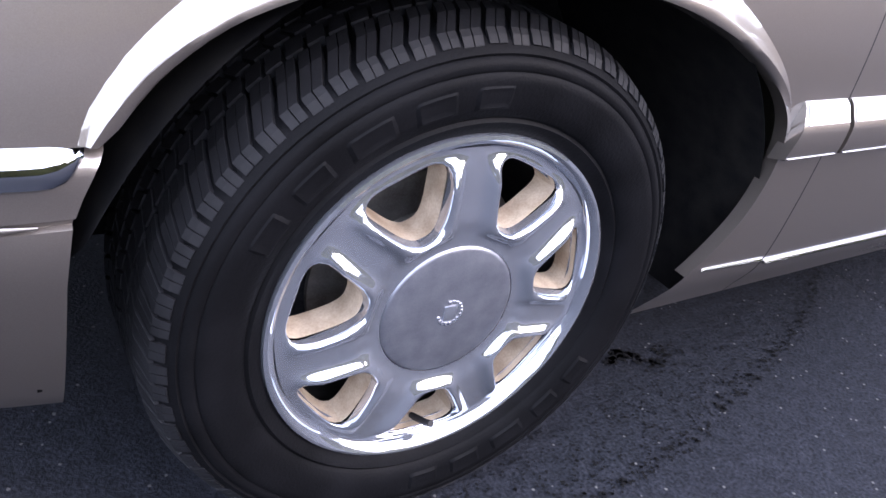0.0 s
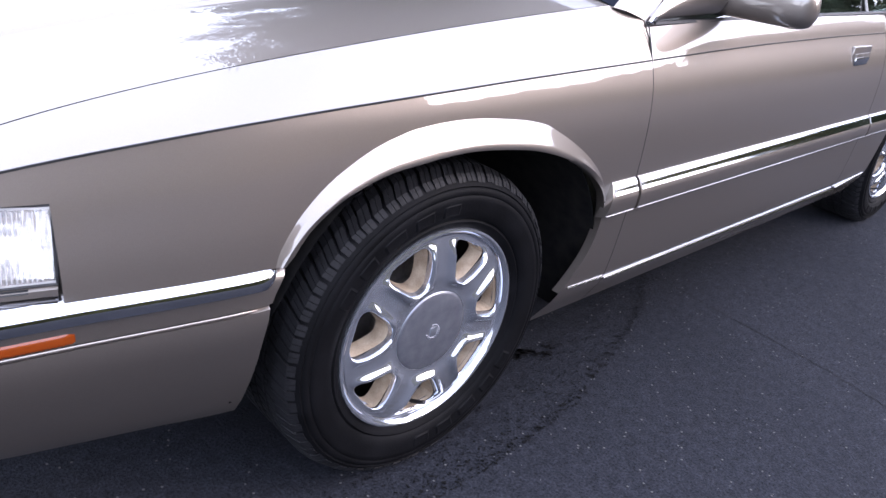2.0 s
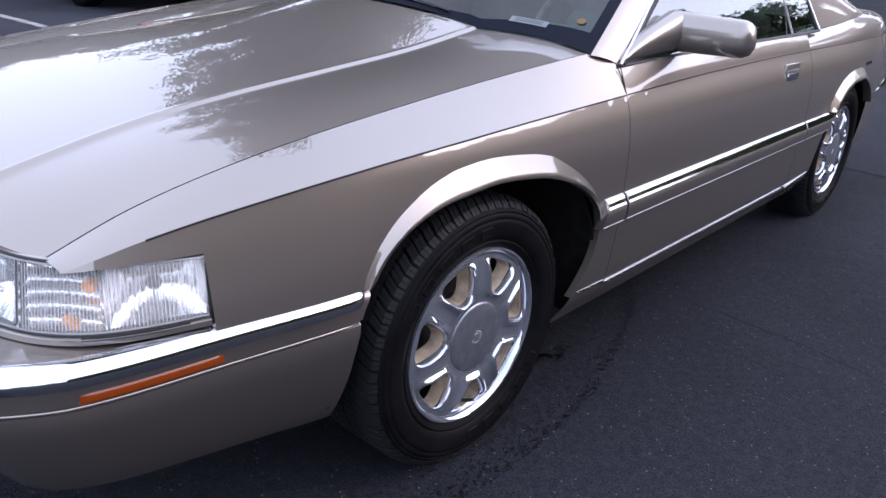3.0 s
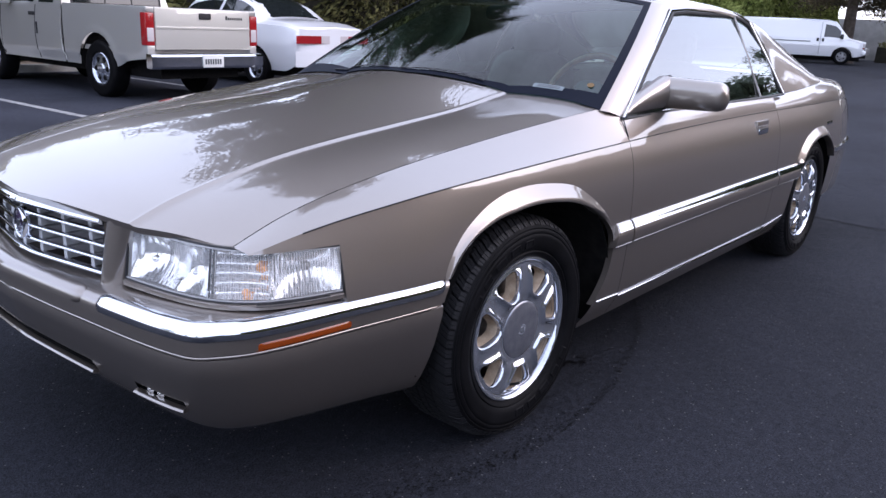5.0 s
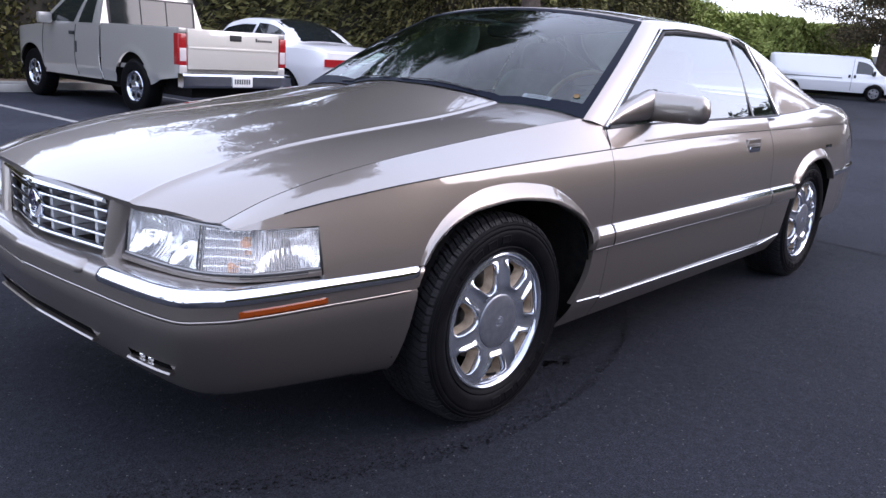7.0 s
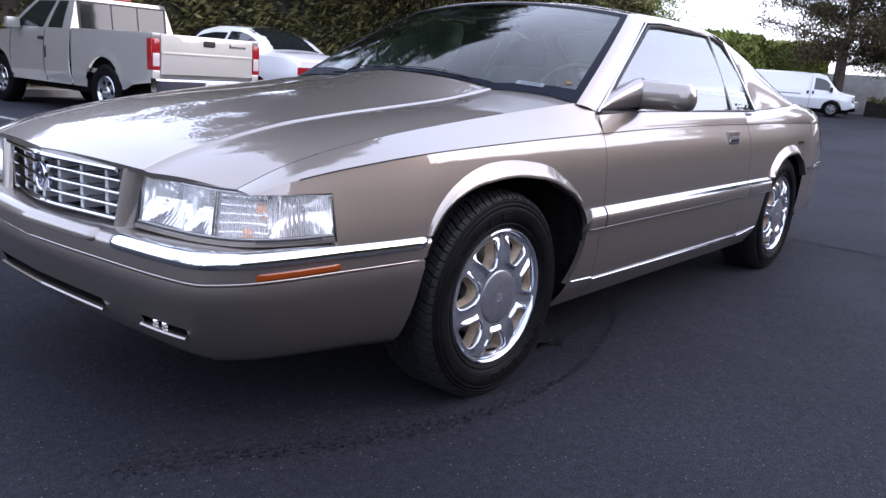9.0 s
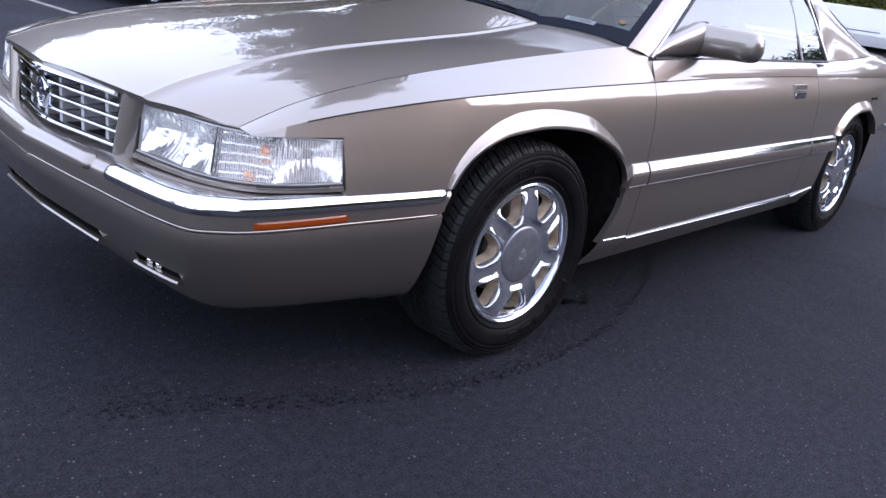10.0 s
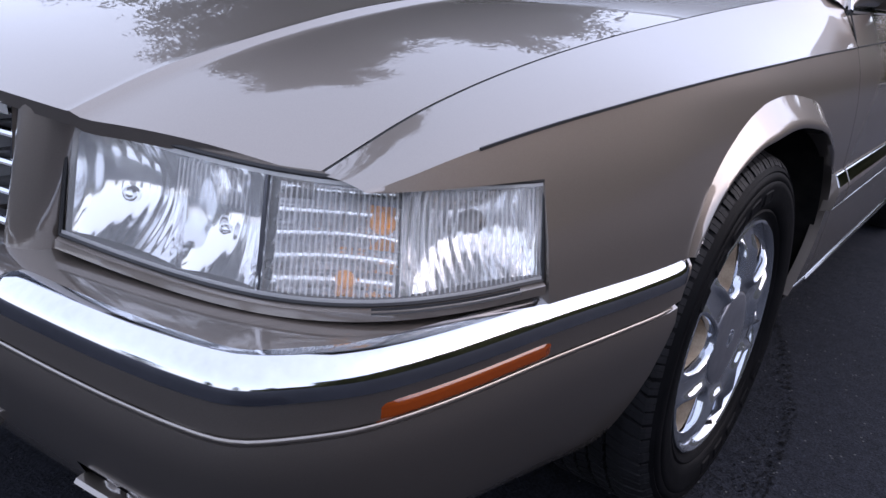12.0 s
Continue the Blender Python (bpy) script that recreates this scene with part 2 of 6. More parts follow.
# ---- mesh helpers ----
def curve(points):
    """A smooth monotone cubic through (x, value) pairs, as a function of x."""
    xs, ys = np.array([p[0] for p in points], float), np.array([p[1] for p in points], float)
    h, d = np.diff(xs), np.diff(ys) / np.diff(xs)
    m = np.zeros(len(xs))
    m[0], m[-1] = d[0], d[-1]
    for i in range(1, len(xs) - 1):
        if d[i - 1] * d[i] > 0:
            w1, w2 = 2 * h[i] + h[i - 1], h[i] + 2 * h[i - 1]
            m[i] = (w1 + w2) / (w1 / d[i - 1] + w2 / d[i])

    def at(x):
        if x <= xs[0]:
            return float(ys[0] + m[0] * (x - xs[0]))
        if x >= xs[-1]:
            return float(ys[-1] + m[-1] * (x - xs[-1]))
        i = int(np.searchsorted(xs, x) - 1)
        t = (x - xs[i]) / h[i]
        return float((2 * t**3 - 3 * t**2 + 1) * ys[i] + (t**3 - 2 * t**2 + t) * h[i] * m[i] + (-2 * t**3 + 3 * t**2) * ys[i + 1] + (t**3 - t**2) * h[i] * m[i + 1])
    return at


def lerp(a, b, t):
    return a + (b - a) * t


def patch(bm, fn, nu, nv, close_u=False):
    """A grid of quads of fn(u, v), u and v from 0 to 1, added to bm."""
    rows = [[bm.verts.new(fn(i / nu, j / nv)) for j in range(nv + 1)] for i in range(nu if close_u else nu + 1)]
    n = len(rows)
    for i in range(nu):
        for j in range(nv):
            bm.faces.new((rows[i][j], rows[(i + 1) % n][j], rows[(i + 1) % n][j + 1], rows[i][j + 1]))
    return rows


def slab(bm, x0, x1, y0, y1, z0, z1, bevel=0.0, seg=2):
    made = bmesh.ops.create_cube(bm, size=1)["verts"]
    for v in made:
        v.co = Vector((lerp(x0, x1, v.co.x + 0.5), lerp(y0, y1, v.co.y + 0.5), lerp(z0, z1, v.co.z + 0.5)))
    if bevel:
        edges = list({e for v in made for e in v.link_edges})
        bmesh.ops.bevel(bm, geom=edges, offset=bevel, segments=seg, affect="EDGES", profile=0.6)
    return made


def sweep(bm, path, section, caps=True, up=(0, 0, 1)):
    """Sweep a closed 2D section (side, up) along a list of points."""
    up = Vector(up)
    pts = [Vector(p) for p in path]
    rows = []
    for i, p in enumerate(pts):
        d = (pts[min(i + 1, len(pts) - 1)] - pts[max(i - 1, 0)]).normalized()
        side = d.cross(up).normalized()
        top = side.cross(d)
        rows.append([bm.verts.new(p + side * a + top * b) for a, b in section])
    k = len(section)
    for a, b in zip(rows, rows[1:]):
        for j in range(k):
            bm.faces.new((a[j], a[(j + 1) % k], b[(j + 1) % k], b[j]))
    if caps:
        bm.faces.new(rows[0][::-1])
        bm.faces.new(rows[-1])
    return rows


def ring_section(r, n=8, rx=None):
    return [((rx or r) * math.cos(2 * math.pi * i / n), r * math.sin(2 * math.pi * i / n)) for i in range(n)]


def mirror(bm, yc):
    """Add the mirror image across the plane y = yc."""
    geo = bmesh.ops.duplicate(bm, geom=bm.verts[:] + bm.edges[:] + bm.faces[:])["geom"]
    for v in geo:
        if isinstance(v, bmesh.types.BMVert):
            v.co.y = 2 * yc - v.co.y
    bmesh.ops.reverse_faces(bm, faces=[f for f in geo if isinstance(f, bmesh.types.BMFace)])


def finish(bm, smooth=True, weld=0.0004):
    if weld:
        bmesh.ops.remove_doubles(bm, verts=bm.verts, dist=weld)
    bmesh.ops.recalc_face_normals(bm, faces=bm.faces)
    for f in bm.faces:
        f.smooth = smooth


def mesh_of(name, bm, mat, angle=35):
    me = bpy.data.meshes.new(name)
    bm.to_mesh(me)
    bm.free()
    for m in (mat if isinstance(mat, (list, tuple)) else [mat]):
        me.materials.append(m)
    if angle:
        me.set_sharp_from_angle(angle=radians(angle))
    return me


def part(name, bm, mat, parent, label="", smooth=True, angle=35, weld=0.0004, thick=0.0):
    finish(bm, smooth, weld)
    ob = new(name, mesh_of(name, bm, mat, angle))
    ob.parent = parent
    if thick:
        s = ob.modifiers.new("thickness", "SOLIDIFY")
        s.thickness, s.offset = thick, -1.0
    return tagged(ob, label)


def thing(name, label, category, group="", kind="", at=None):
    ob = new(name)
    ob.empty_display_size = 0.2
    if at is not None:
        ob.matrix_world = at
    return tagged(ob, label, category, group, kind)


def solid(name, bm, mat, label, category, group="", kind="", smooth=False, angle=35, weld=0.0004):
    finish(bm, smooth, weld)
    return tagged(new(name, mesh_of(name, bm, mat, angle)), label, category, group, kind)


# ---- ground ----
bm = bmesh.new()
patch(bm, lambda u, v: ((u - 0.5) * 800, (v - 0.5) * 800, 0), 8, 8)
ground = solid("ground", bm, ASPHALT, "dark grey asphalt of a parking lot with worn stones", "asphalt", kind="structure")


# ---- the coupe: fitted lines (x to the tail, y from the driver's side inwards) ----
YC = 0.865
crease_z = curve([(-0.86, 0.692), (-0.75, 0.724), (-0.6, 0.752), (-0.39, 0.779), (-0.04, 0.801), (0.58, 0.822), (1.15, 0.836), (1.8, 0.842), (2.9, 0.84), (3.5, 0.83), (3.95, 0.815)])
plan_low = curve([(-0.98, 0.155), (-0.88, 0.095), (-0.65, 0.047), (-0.36, 0.004), (0, 0), (2.7, 0), (3.2, 0.02), (3.6, 0.07), (3.8, 0.13), (3.9, 0.2)])
plan_high = curve([(-0.9, 0.18), (-0.8, 0.125), (-0.66, 0.082), (-0.36, 0.025), (0, 0.004), (0.5, 0), (2.6, 0), (3.2, 0.03), (3.6, 0.085), (3.8, 0.14), (3.9, 0.2)])
tuck = curve([(0.18, 0.075), (0.22, 0.055), (0.29, 0.02), (0.36, 0.01), (0.45, 0.003), (0.52, 0), (0.60, 0), (0.68, 0.003), (0.76, 0.014), (0.82, 0.034), (0.86, 0.052), (0.92, 0.078)])
hood_edge_y = curve([(-0.861, 0.2), (-0.6, 0.185), (-0.13, 0.165), (0.15, 0.15), (0.52, 0.119), (0.7, 0.11)])
hood_edge_z = curve([(-0.861, 0.694), (-0.72, 0.747), (-0.59, 0.780), (-0.4, 0.814), (-0.13, 0.85), (0.15, 0.883), (0.52, 0.922), (0.7, 0.935)])
ridge_z = curve([(-0.955, 0.716), (-0.85, 0.755), (-0.74, 0.783), (-0.53, 0.826), (-0.3, 0.855), (-0.1, 0.875), (0.19, 0.905), (0.45, 0.946)])
centre_z = curve([(-1.008, 0.722), (-0.85, 0.77), (-0.7, 0.806), (-0.5, 0.846), (-0.25, 0.884), (0.0, 0.916), (0.2, 0.948), (0.38, 0.982)])
arch_f = curve([(-0.365, 0.565), (-0.318, 0.621), (-0.25, 0.666), (-0.158, 0.695), (-0.02, 0.707), (0.127, 0.694), (0.267, 0.658), (0.385, 0.605), (0.445, 0.565)])


def side(x, z):
    k = min(max((z - 0.50) / 0.27, 0), 1)
    k = k * k * (3 - 2 * k)
    return lerp(plan_low(x), plan_high(x), k) + tuck(z)


def on_side(x, z, out=0.0):
    return Vector((x, side(x, z) - out, z))


car = thing("coupe", "parked pewter-beige two-door coupe with chrome trim and chrome wheels", "car")
ZB = 0.565     # top of the bumper and of the rub strip
X1, X2 = -0.365, 0.445    # front arch at that height
R1, R2 = 2.40, 3.03       # rear arch
arch_r = curve([(R1, 0.545), (2.45, 0.60), (2.53, 0.648), (2.66, 0.674), (2.76, 0.677), (2.88, 0.648), (2.97, 0.60), (R2, 0.54)])


def fill_side(bm, x0, x1, low, high, nx, nz):
    patch(bm, lambda u, v: on_side(lerp(x0, x1, u), lerp(low(lerp(x0, x1, u)), high(lerp(x0, x1, u)), v)), nx, nz)


def flat(z):
    return lambda x: z


# fender: side, the piece over the lamp, top facet up to the hood
def build_fender():
    bm = bmesh.new()
    fill_side(bm, -0.660, X1, flat(ZB), crease_z, 16, 14)
    fill_side(bm, X1, X2, arch_f, crease_z, 44, 14)
    fill_side(bm, X2, 0.5765, flat(ZB), crease_z, 8, 14)
    # behind the wheel, down to the sill
    lower = curve([(0.20, 0.35), (0.30, 0.405), (0.38, 0.46), (0.47, 0.482), (0.53, 0.470), (0.565, 0.445)])
    patch(bm, lambda u, v: on_side(lerp(lower(lerp(0.21, ZB, v)), 0.5765, u), lerp(0.21, ZB, v)), 8, 22)

    def top(u, v):
        x = lerp(-0.855, 0.5765, u)
        zc = crease_z(x)
        a = Vector((x, side(x, zc), zc))
        e = Vector((x, hood_edge_y(x), hood_edge_z(x)))
        if x > 0.5:       # along the pillar's foot
            t = (x - 0.5) / 0.0765
            e = Vector((x, lerp(hood_edge_y(0.5), 0.084, t), lerp(hood_edge_z(0.5), 0.900, t)))
        bulge = 0.002 * math.sin(math.pi * v)
        p = a.lerp(e, v)
        nrm = Vector((0, -(e.z - a.z), (e.y - a.y))).normalized()
        return p + nrm * bulge * (1 if nrm.z > 0 else -1)
    patch(bm, top, 70, 14)
    # flange behind the rear edge, under the pillar's foot
    patch(bm, lambda u, v: top(1.0, v) + Vector((0.05 * u, 0.004 * u + 0.002, 0.008 * u - 0.002)), 3, 8)
    # return behind the lamp's outer end
    patch(bm, lambda u, v: on_side(-0.660, lerp(ZB, 0.70, v)) + Vector((0.002 * u, 0.07 * u, 0)), 2, 6)
    # nose above the outer lamp
    patch(bm, lambda u, v: on_side(lerp(-0.855, -0.655, u), lerp(0.6925 + 0.001 * u, crease_z(lerp(-0.855, -0.655, u)), v)), 12, 3)
    return bm


bm = build_fender()
fender = part("front_fender", bm, PAINT, car, angle=40)
bm = build_fender()
for v in bm.verts:
    v.co.y = 2 * YC - v.co.y
part("front_fender", bm, PAINT, car, angle=40)


def build_hood():
    bm = bmesh.new()

    def fn(u, v):
        # v from the edge (0) over the ridge (0.3) to the middle (1)
        if v < 0.3:
            s = v / 0.3
            x0, x1 = lerp(-0.859, -0.952, s), lerp(0.52, 0.46, s)
        else:
            s = (v - 0.3) / 0.7
            x0, x1 = lerp(-0.952, -1.006, s ** 0.9), lerp(0.46, 0.385, 1 - (1 - s) ** 2)
        x = lerp(x0, x1, u)
        ye, ze, zr, zc = hood_edge_y(x) + 0.004, hood_edge_z(x), ridge_z(x), centre_z(x)
        yr = lerp(0.441, 0.47, u)
        if v < 0.3:
            s = v / 0.3
            y = lerp(ye, yr, s)
            z = lerp(ze, zr - 0.006, s) + 0.006 * math.sin(math.pi * s)
            z += 0.007 * max(0, 1 - (1 - s) * (yr - ye) / 0.016)
        else:
            s = (v - 0.3) / 0.7
            y = lerp(yr, YC, s)
            z = lerp(zr, zc, 1 - (1 - s) ** 2.0)
        return (x, y, z)
    vs = sorted(set([i / 60 for i in range(61)] + [0.3 * (1 - 0.006 * k) for k in range(9)] + [0.3]))
    nu = 70
    rows = [[bm.verts.new(fn(i / nu, v)) for v in vs] for i in range(nu + 1)]
    for a, b in zip(rows, rows[1:]):
        for j in range(len(vs) - 1):
            bm.faces.new((a[j], b[j], b[j + 1], a[j + 1]))
    # front lip folds down
    lip = [bm.verts.new(v.co + Vector((0.003, 0, -0.014))) for v in rows[0]]
    for j in range(len(vs) - 1):
        bm.faces.new((rows[0][j], rows[0][j + 1], lip[j + 1], lip[j]))
    mirror(bm, YC)
    return bm


part("hood", build_hood(), PAINT, car, "pewter hood with two raised ridges", angle=50)


def build_door():
    bm = bmesh.new()
    fill_side(bm, 0.5795, 2.0565, flat(0.21), crease_z, 40, 30)

    def top(u, v):
        x = lerp(0.5795, 2.0565, u)
        zc = crease_z(x)
        z = lerp(zc, 0.895 + 0.012 * u, v)
        return Vector((x, side(x, zc) + (z - zc) * lerp(0.60, 0.45, min(1, u / 0.15)) - 0.004 * math.sin(math.pi * v), z))
    patch(bm, top, 40, 6)
    return bm


for flip in (False, True):
    bm = build_door()
    if flip:
        for v in bm.verts:
            v.co.y = 2 * YC - v.co.y
    door = part("door", bm, PAINT, car)
    if not flip:
        left_door = door

# rear quarter and tail
deck_z = curve([(2.06, 0.907), (2.5, 0.925), (2.8, 0.945), (3.1, 0.952), (3.5, 0.935), (3.8, 0.90), (3.93, 0.86)])


def build_quarter():
    bm = bmesh.new()
    fill_side(bm, 2.0595, R1, flat(0.545), crease_z, 12, 12)
    fill_side(bm, R1, R2, arch_r, crease_z, 36, 12)
    fill_side(bm, R2, 3.9, flat(0.30), crease_z, 30, 18)
    low = curve([(0.21, 2.31), (0.30, 2.345), (0.42, 2.365), (0.545, R1)])
    patch(bm, lambda u, v: on_side(lerp(2.0595, low(lerp(0.21, 0.545, v)), u), lerp(0.21, 0.545, v)), 10, 16)

    def top(u, v):
        x = lerp(2.0595, 3.9, u)
        zc = crease_z(x)
        z1 = deck_z(x)
        y0 = side(x, zc)
        return Vector((x, lerp(y0, y0 + 0.11, v ** 1.5), lerp(zc, z1, math.sin(v * math.pi / 2))))
    patch(bm, top, 40, 10)

    def deck(u, v):
        x = lerp(2.9, 3.9, u)
        y0 = side(x, crease_z(x)) + 0.11
        return Vector((x + 0.05 * v, lerp(y0, YC, v), deck_z(x) + 0.02 * (1 - (1 - v) ** 2)))
    patch(bm, deck, 16, 12)

    def tail(u, v):
        y0 = side(3.9, crease_z(3.9))
        y = lerp(y0, YC, v)
        x = 3.9 + 0.09 * (1 - (1 - v) ** 2.5)
        z = lerp(0.30, deck_z(3.9) + 0.02 * (1 - (1 - v) ** 2), u)
        return Vector((x + 0.05 * math.sin(math.pi * u), y, z))
    patch(bm, tail, 14, 14)
    return bm


for flip in (False, True):
    bm = build_quarter()
    if flip:
        for v in bm.verts:
            v.co.y = 2 * YC - v.co.y
    part("rear_quarter", bm, PAINT, car, angle=45)

# greenhouse: roof, pillars, panes
roof_edge_z = curve([(1.10, 1.272), (1.3, 1.288), (1.6, 1.292), (1.98, 1.27), (2.23, 1.228), (2.63, 1.112), (3.0, 0.965)])
roof_edge_y = curve([(1.10, 0.285), (1.6, 0.28), (2.2, 0.27), (2.6, 0.235), (3.0, 0.17)])


def build_roof():
    bm = bmesh.new()

    def fn(u, v):
        x0, x1 = lerp(1.135, 1.10, 1 - (1 - v) ** 2), 2.18
        x = lerp(x0, x1, u)
        ye, ze = roof_edge_y(x), roof_edge_z(x)
        crown = 0.05 * (1 - (1 - v) ** 2.2)
        return Vector((x, lerp(ye, YC, v), ze + crown))
    patch(bm, fn, 30, 24)
    mirror(bm, YC)
    return bm


part("roof", build_roof(), PAINT, car, thick=0.02)

A0, A1 = Vector((0.50, 0.112, 0.918)), Vector((1.135, 0.285, 1.275))    # outer edge of the windscreen
def ws_side(v):
    return A0.lerp(A1, v) + Vector((0, -0.012, 0.012)) * math.sin(math.pi * v)


def ws_mid(v):
    return Vector((0.383, YC, 0.985)).lerp(Vector((1.10, YC, 1.318)), v) + Vector((-0.01, 0, 0.02)) * math.sin(math.pi * v)


def hood_z(x, y):
    ye, yr = hood_edge_y(x) + 0.004, 0.47
    if y < yr:
        k = max(0, (y - ye) / (yr - ye))
        return lerp(hood_edge_z(x), ridge_z(x) - 0.006, k) + 0.006 * math.sin(math.pi * k)
    return lerp(ridge_z(x), centre_z(x), 1 - (1 - (y - yr) / (YC - yr)) ** 2)


cowl_x = curve([(0.10, 0.515), (0.3, 0.492), (0.47, 0.458), (0.65, 0.415), (YC, 0.383)])


def ws(s, v, lift=0.0):
    k = 1 - (1 - s) ** 2.0
    a, b = ws_side(v), ws_mid(v)
    x0, y0, z0 = lerp(A0.x, 0.383, k), lerp(A0.y, YC, s), lerp(A0.z, 0.985, k)
    ease = (1 - v) ** 2.5 * min(1, s * 8)       # the foot of the glass lies on the hood's rear edge
    dx, dz = cowl_x(y0) - x0, hood_z(cowl_x(y0), y0) + 0.003 - z0
    return Vector((lerp(a.x, b.x, k) + dx * ease, lerp(a.y, YC, s), lerp(a.z, b.z, k) + lift + dz * ease))


bm = bmesh.new()
patch(bm, lambda u, v: ws(lerp(0.012, 1, u), v), 30, 24)
mirror(bm, YC)
pane = part("windshield", bm, WINDSCREEN, car, "tinted windshield reflecting trees")
# black ceramic border of the glass
bm = bmesh.new()
patch(bm, lambda u, v: ws(u, lerp(0.0, lerp(0.105, 0.028, min(1, u * 1.6)), v), 0.0015), 30, 3)
patch(bm, lambda u, v: ws(lerp(0.0, 0.042, u), lerp(0.08, 0.955, v), 0.0015), 3, 24)
patch(bm, lambda u, v: ws(u, lerp(0.955, 1.0, v), 0.0015), 30, 2)
mirror(bm, YC)
part("windshield_border", bm, FRIT, car)


def build_pillar():
    bm = bmesh.new()

    def outer(t):
        return Vector((0.585, 0.078, 0.895)).lerp(Vector((1.245, 0.262, 1.262)), t) + Vector((0, -0.012, 0.012)) * math.sin(math.pi * t)

    def fn(u, v):
        a, b = ws_side(u), outer(u)
        m = a.lerp(b, v)
        n = Vector((-0.35, -0.75, 0.55)).normalized()
        return m + n * 0.007 * math.sin(math.pi * v)
    patch(bm, fn, 24, 6)
    # roof rail over the side glass
    def rail(u, v):
        x = lerp(1.245, 2.18, u)
        top = Vector((lerp(1.135, 2.18, u), roof_edge_y(lerp(1.135, 2.18, u)), roof_edge_z(lerp(1.135, 2.18, u))))
        low = Vector((x, roof_edge_y(x) - 0.022, roof_edge_z(x) - 0.03))
        return top.lerp(low, v) + Vector((0, -0.006, 0.004)) * math.sin(math.pi * v)
    patch(bm, rail, 24, 4)
    # C pillar from the roof to the deck
    def cp(u, v):
        x = lerp(2.18, 3.02, u)
        xb = lerp(2.27, 2.95, u)
        top = Vector((x, roof_edge_y(x), roof_edge_z(x)))
        low = Vector((xb, side(xb, crease_z(xb)) + 0.055, deck_z(xb) - 0.012))
        if u < 0.2:
            low = low.lerp(Vector((2.25, 0.1, 0.92)), 1 - u / 0.2)
        return top.lerp(low, v) + Vector((0.0, -0.012, 0.008)) * math.sin(math.pi * v)
    patch(bm, cp, 24, 10)
    return bm


for flip in (False, True):
    bm = build_pillar()
    if flip:
        for v in bm.verts:
            v.co.y = 2 * YC - v.co.y
    part("pillar", bm, PAINT, car, angle=45)

# side glass: front pane and quarter pane
def side_glass(z):
    return 0.082 + (z - 0.9) * 0.53


def pane_patch(bm, bottom, top, nu=16, nv=10):
    def fn(u, v):
        a, b = Vector((lerp(bottom[0][0], bottom[1][0], u), 0, lerp(bottom[0][1], bottom[1][1], u))), Vector((lerp(top[0][0], top[1][0], u), 0, lerp(top[0][1], top[1][1], u)))
        p = a.lerp(b, v)
        p.y = side_glass(p.z) - 0.012 * math.sin(math.pi * v)
        return p
    patch(bm, fn, nu, nv)


for flip in (False, True):
    for name, bot, top in (("door_window", ((0.62, 0.892), (1.90, 0.905)), ((1.262, 1.246), (1.925, 1.256))), ("quarter_window", ((1.915, 0.905), (2.215, 0.907)), ((1.945, 1.254), (2.10, 1.222)))):
        bm = bmesh.new()
        pane_patch(bm, bot, top)
        if flip:
            for v in bm.verts:
                v.co.y = 2 * YC - v.co.y
        part(name, bm, SIDEGLASS, car)

# rear window
bm = bmesh.new()
def back(u, v):
    k = 1 - (1 - v) ** 2
    a = Vector((2.18, roof_edge_y(2.18), roof_edge_z(2.18))).lerp(Vector((3.0, 0.2, 0.975)), u)
    b = Vector((2.18, YC, roof_edge_z(2.18) + 0.05)).lerp(Vector((3.05, YC, 0.985)), u) + Vector((0, 0, 0.03)) * math.sin(math.pi * u)
    p = a.lerp(b, k)
    return Vector((p.x, lerp(a.y, YC, v), p.z))
patch(bm, back, 16, 14)
mirror(bm, YC)
part("rear_window", bm, SIDEGLASS, car)

# ---- front bumper: one section carried along the plan line ----
bump_x = curve([(0.0, -1.053), (0.2, -1.042), (0.378, -1.028), (0.5, -1.018), (0.6, -1.006), (0.68, -0.990), (0.715, -0.978)])    # by distance from the middle


def bumper_plan(s):
    """Outer plan line, s from 0 (middle of the nose) to 1 (front wheel arch)."""
    if s < 0.5:
        d = 0.715 * s / 0.5
        return Vector((bump_x(d), YC - d, 0))
    x = lerp(-0.972, -0.352, (s - 0.5) / 0.5)
    return Vector((x, plan_low(x), 0))


BP = [bumper_plan(i / 120) for i in range(121)]
for _ in range(3):      # round the corner
    BP = [BP[0]] + [(BP[i - 1] + BP[i] * 2 + BP[i + 1]) / 4 for i in range(1, 120)] + [BP[120]]
BN = []
for i in range(121):
    d = (BP[min(i + 1, 120)] - BP[max(i - 1, 0)]).normalized()
    BN.append(Vector((d.y, -d.x, 0)) * (1 if d.y < 0 or d.x > 0 else -1))
BN = [n if n.dot(Vector((-1, -1, 0))) > 0 else -n for n in BN]
for _ in range(24):     # rounder turn of the lower skin
    BN = [BN[0]] + [(BN[i - 1] + BN[i] * 2 + BN[i + 1]).normalized() for i in range(1, 120)] + [BN[120]]
BN[0] = Vector((-1, 0, 0))


def eased(line, rounds):
    for _ in range(rounds):
        line = [line[0]] + [(line[i - 1] + line[i] * 2 + line[i + 1]) / 4 for i in range(1, 120)] + [line[120]]
    return line


BS, NS = eased(BP, 70), [n.normalized() for n in eased(BN, 120)]


def bumper_at(i, out, z):
    """The lower skin turns the corner in a wider bow than the shoulder."""
    k = min(1, max(0, (0.48 - z) / 0.18))
    return BP[i].lerp(BS[i], k) + BN[i].lerp(NS[i], k).normalized() * out + Vector((0, 0, z))


arch_low = curve([(0.20, -0.394), (0.36, -0.392), (0.44, -0.390), (0.50, -0.383), (0.54, -0.368), (0.57, -0.352)])


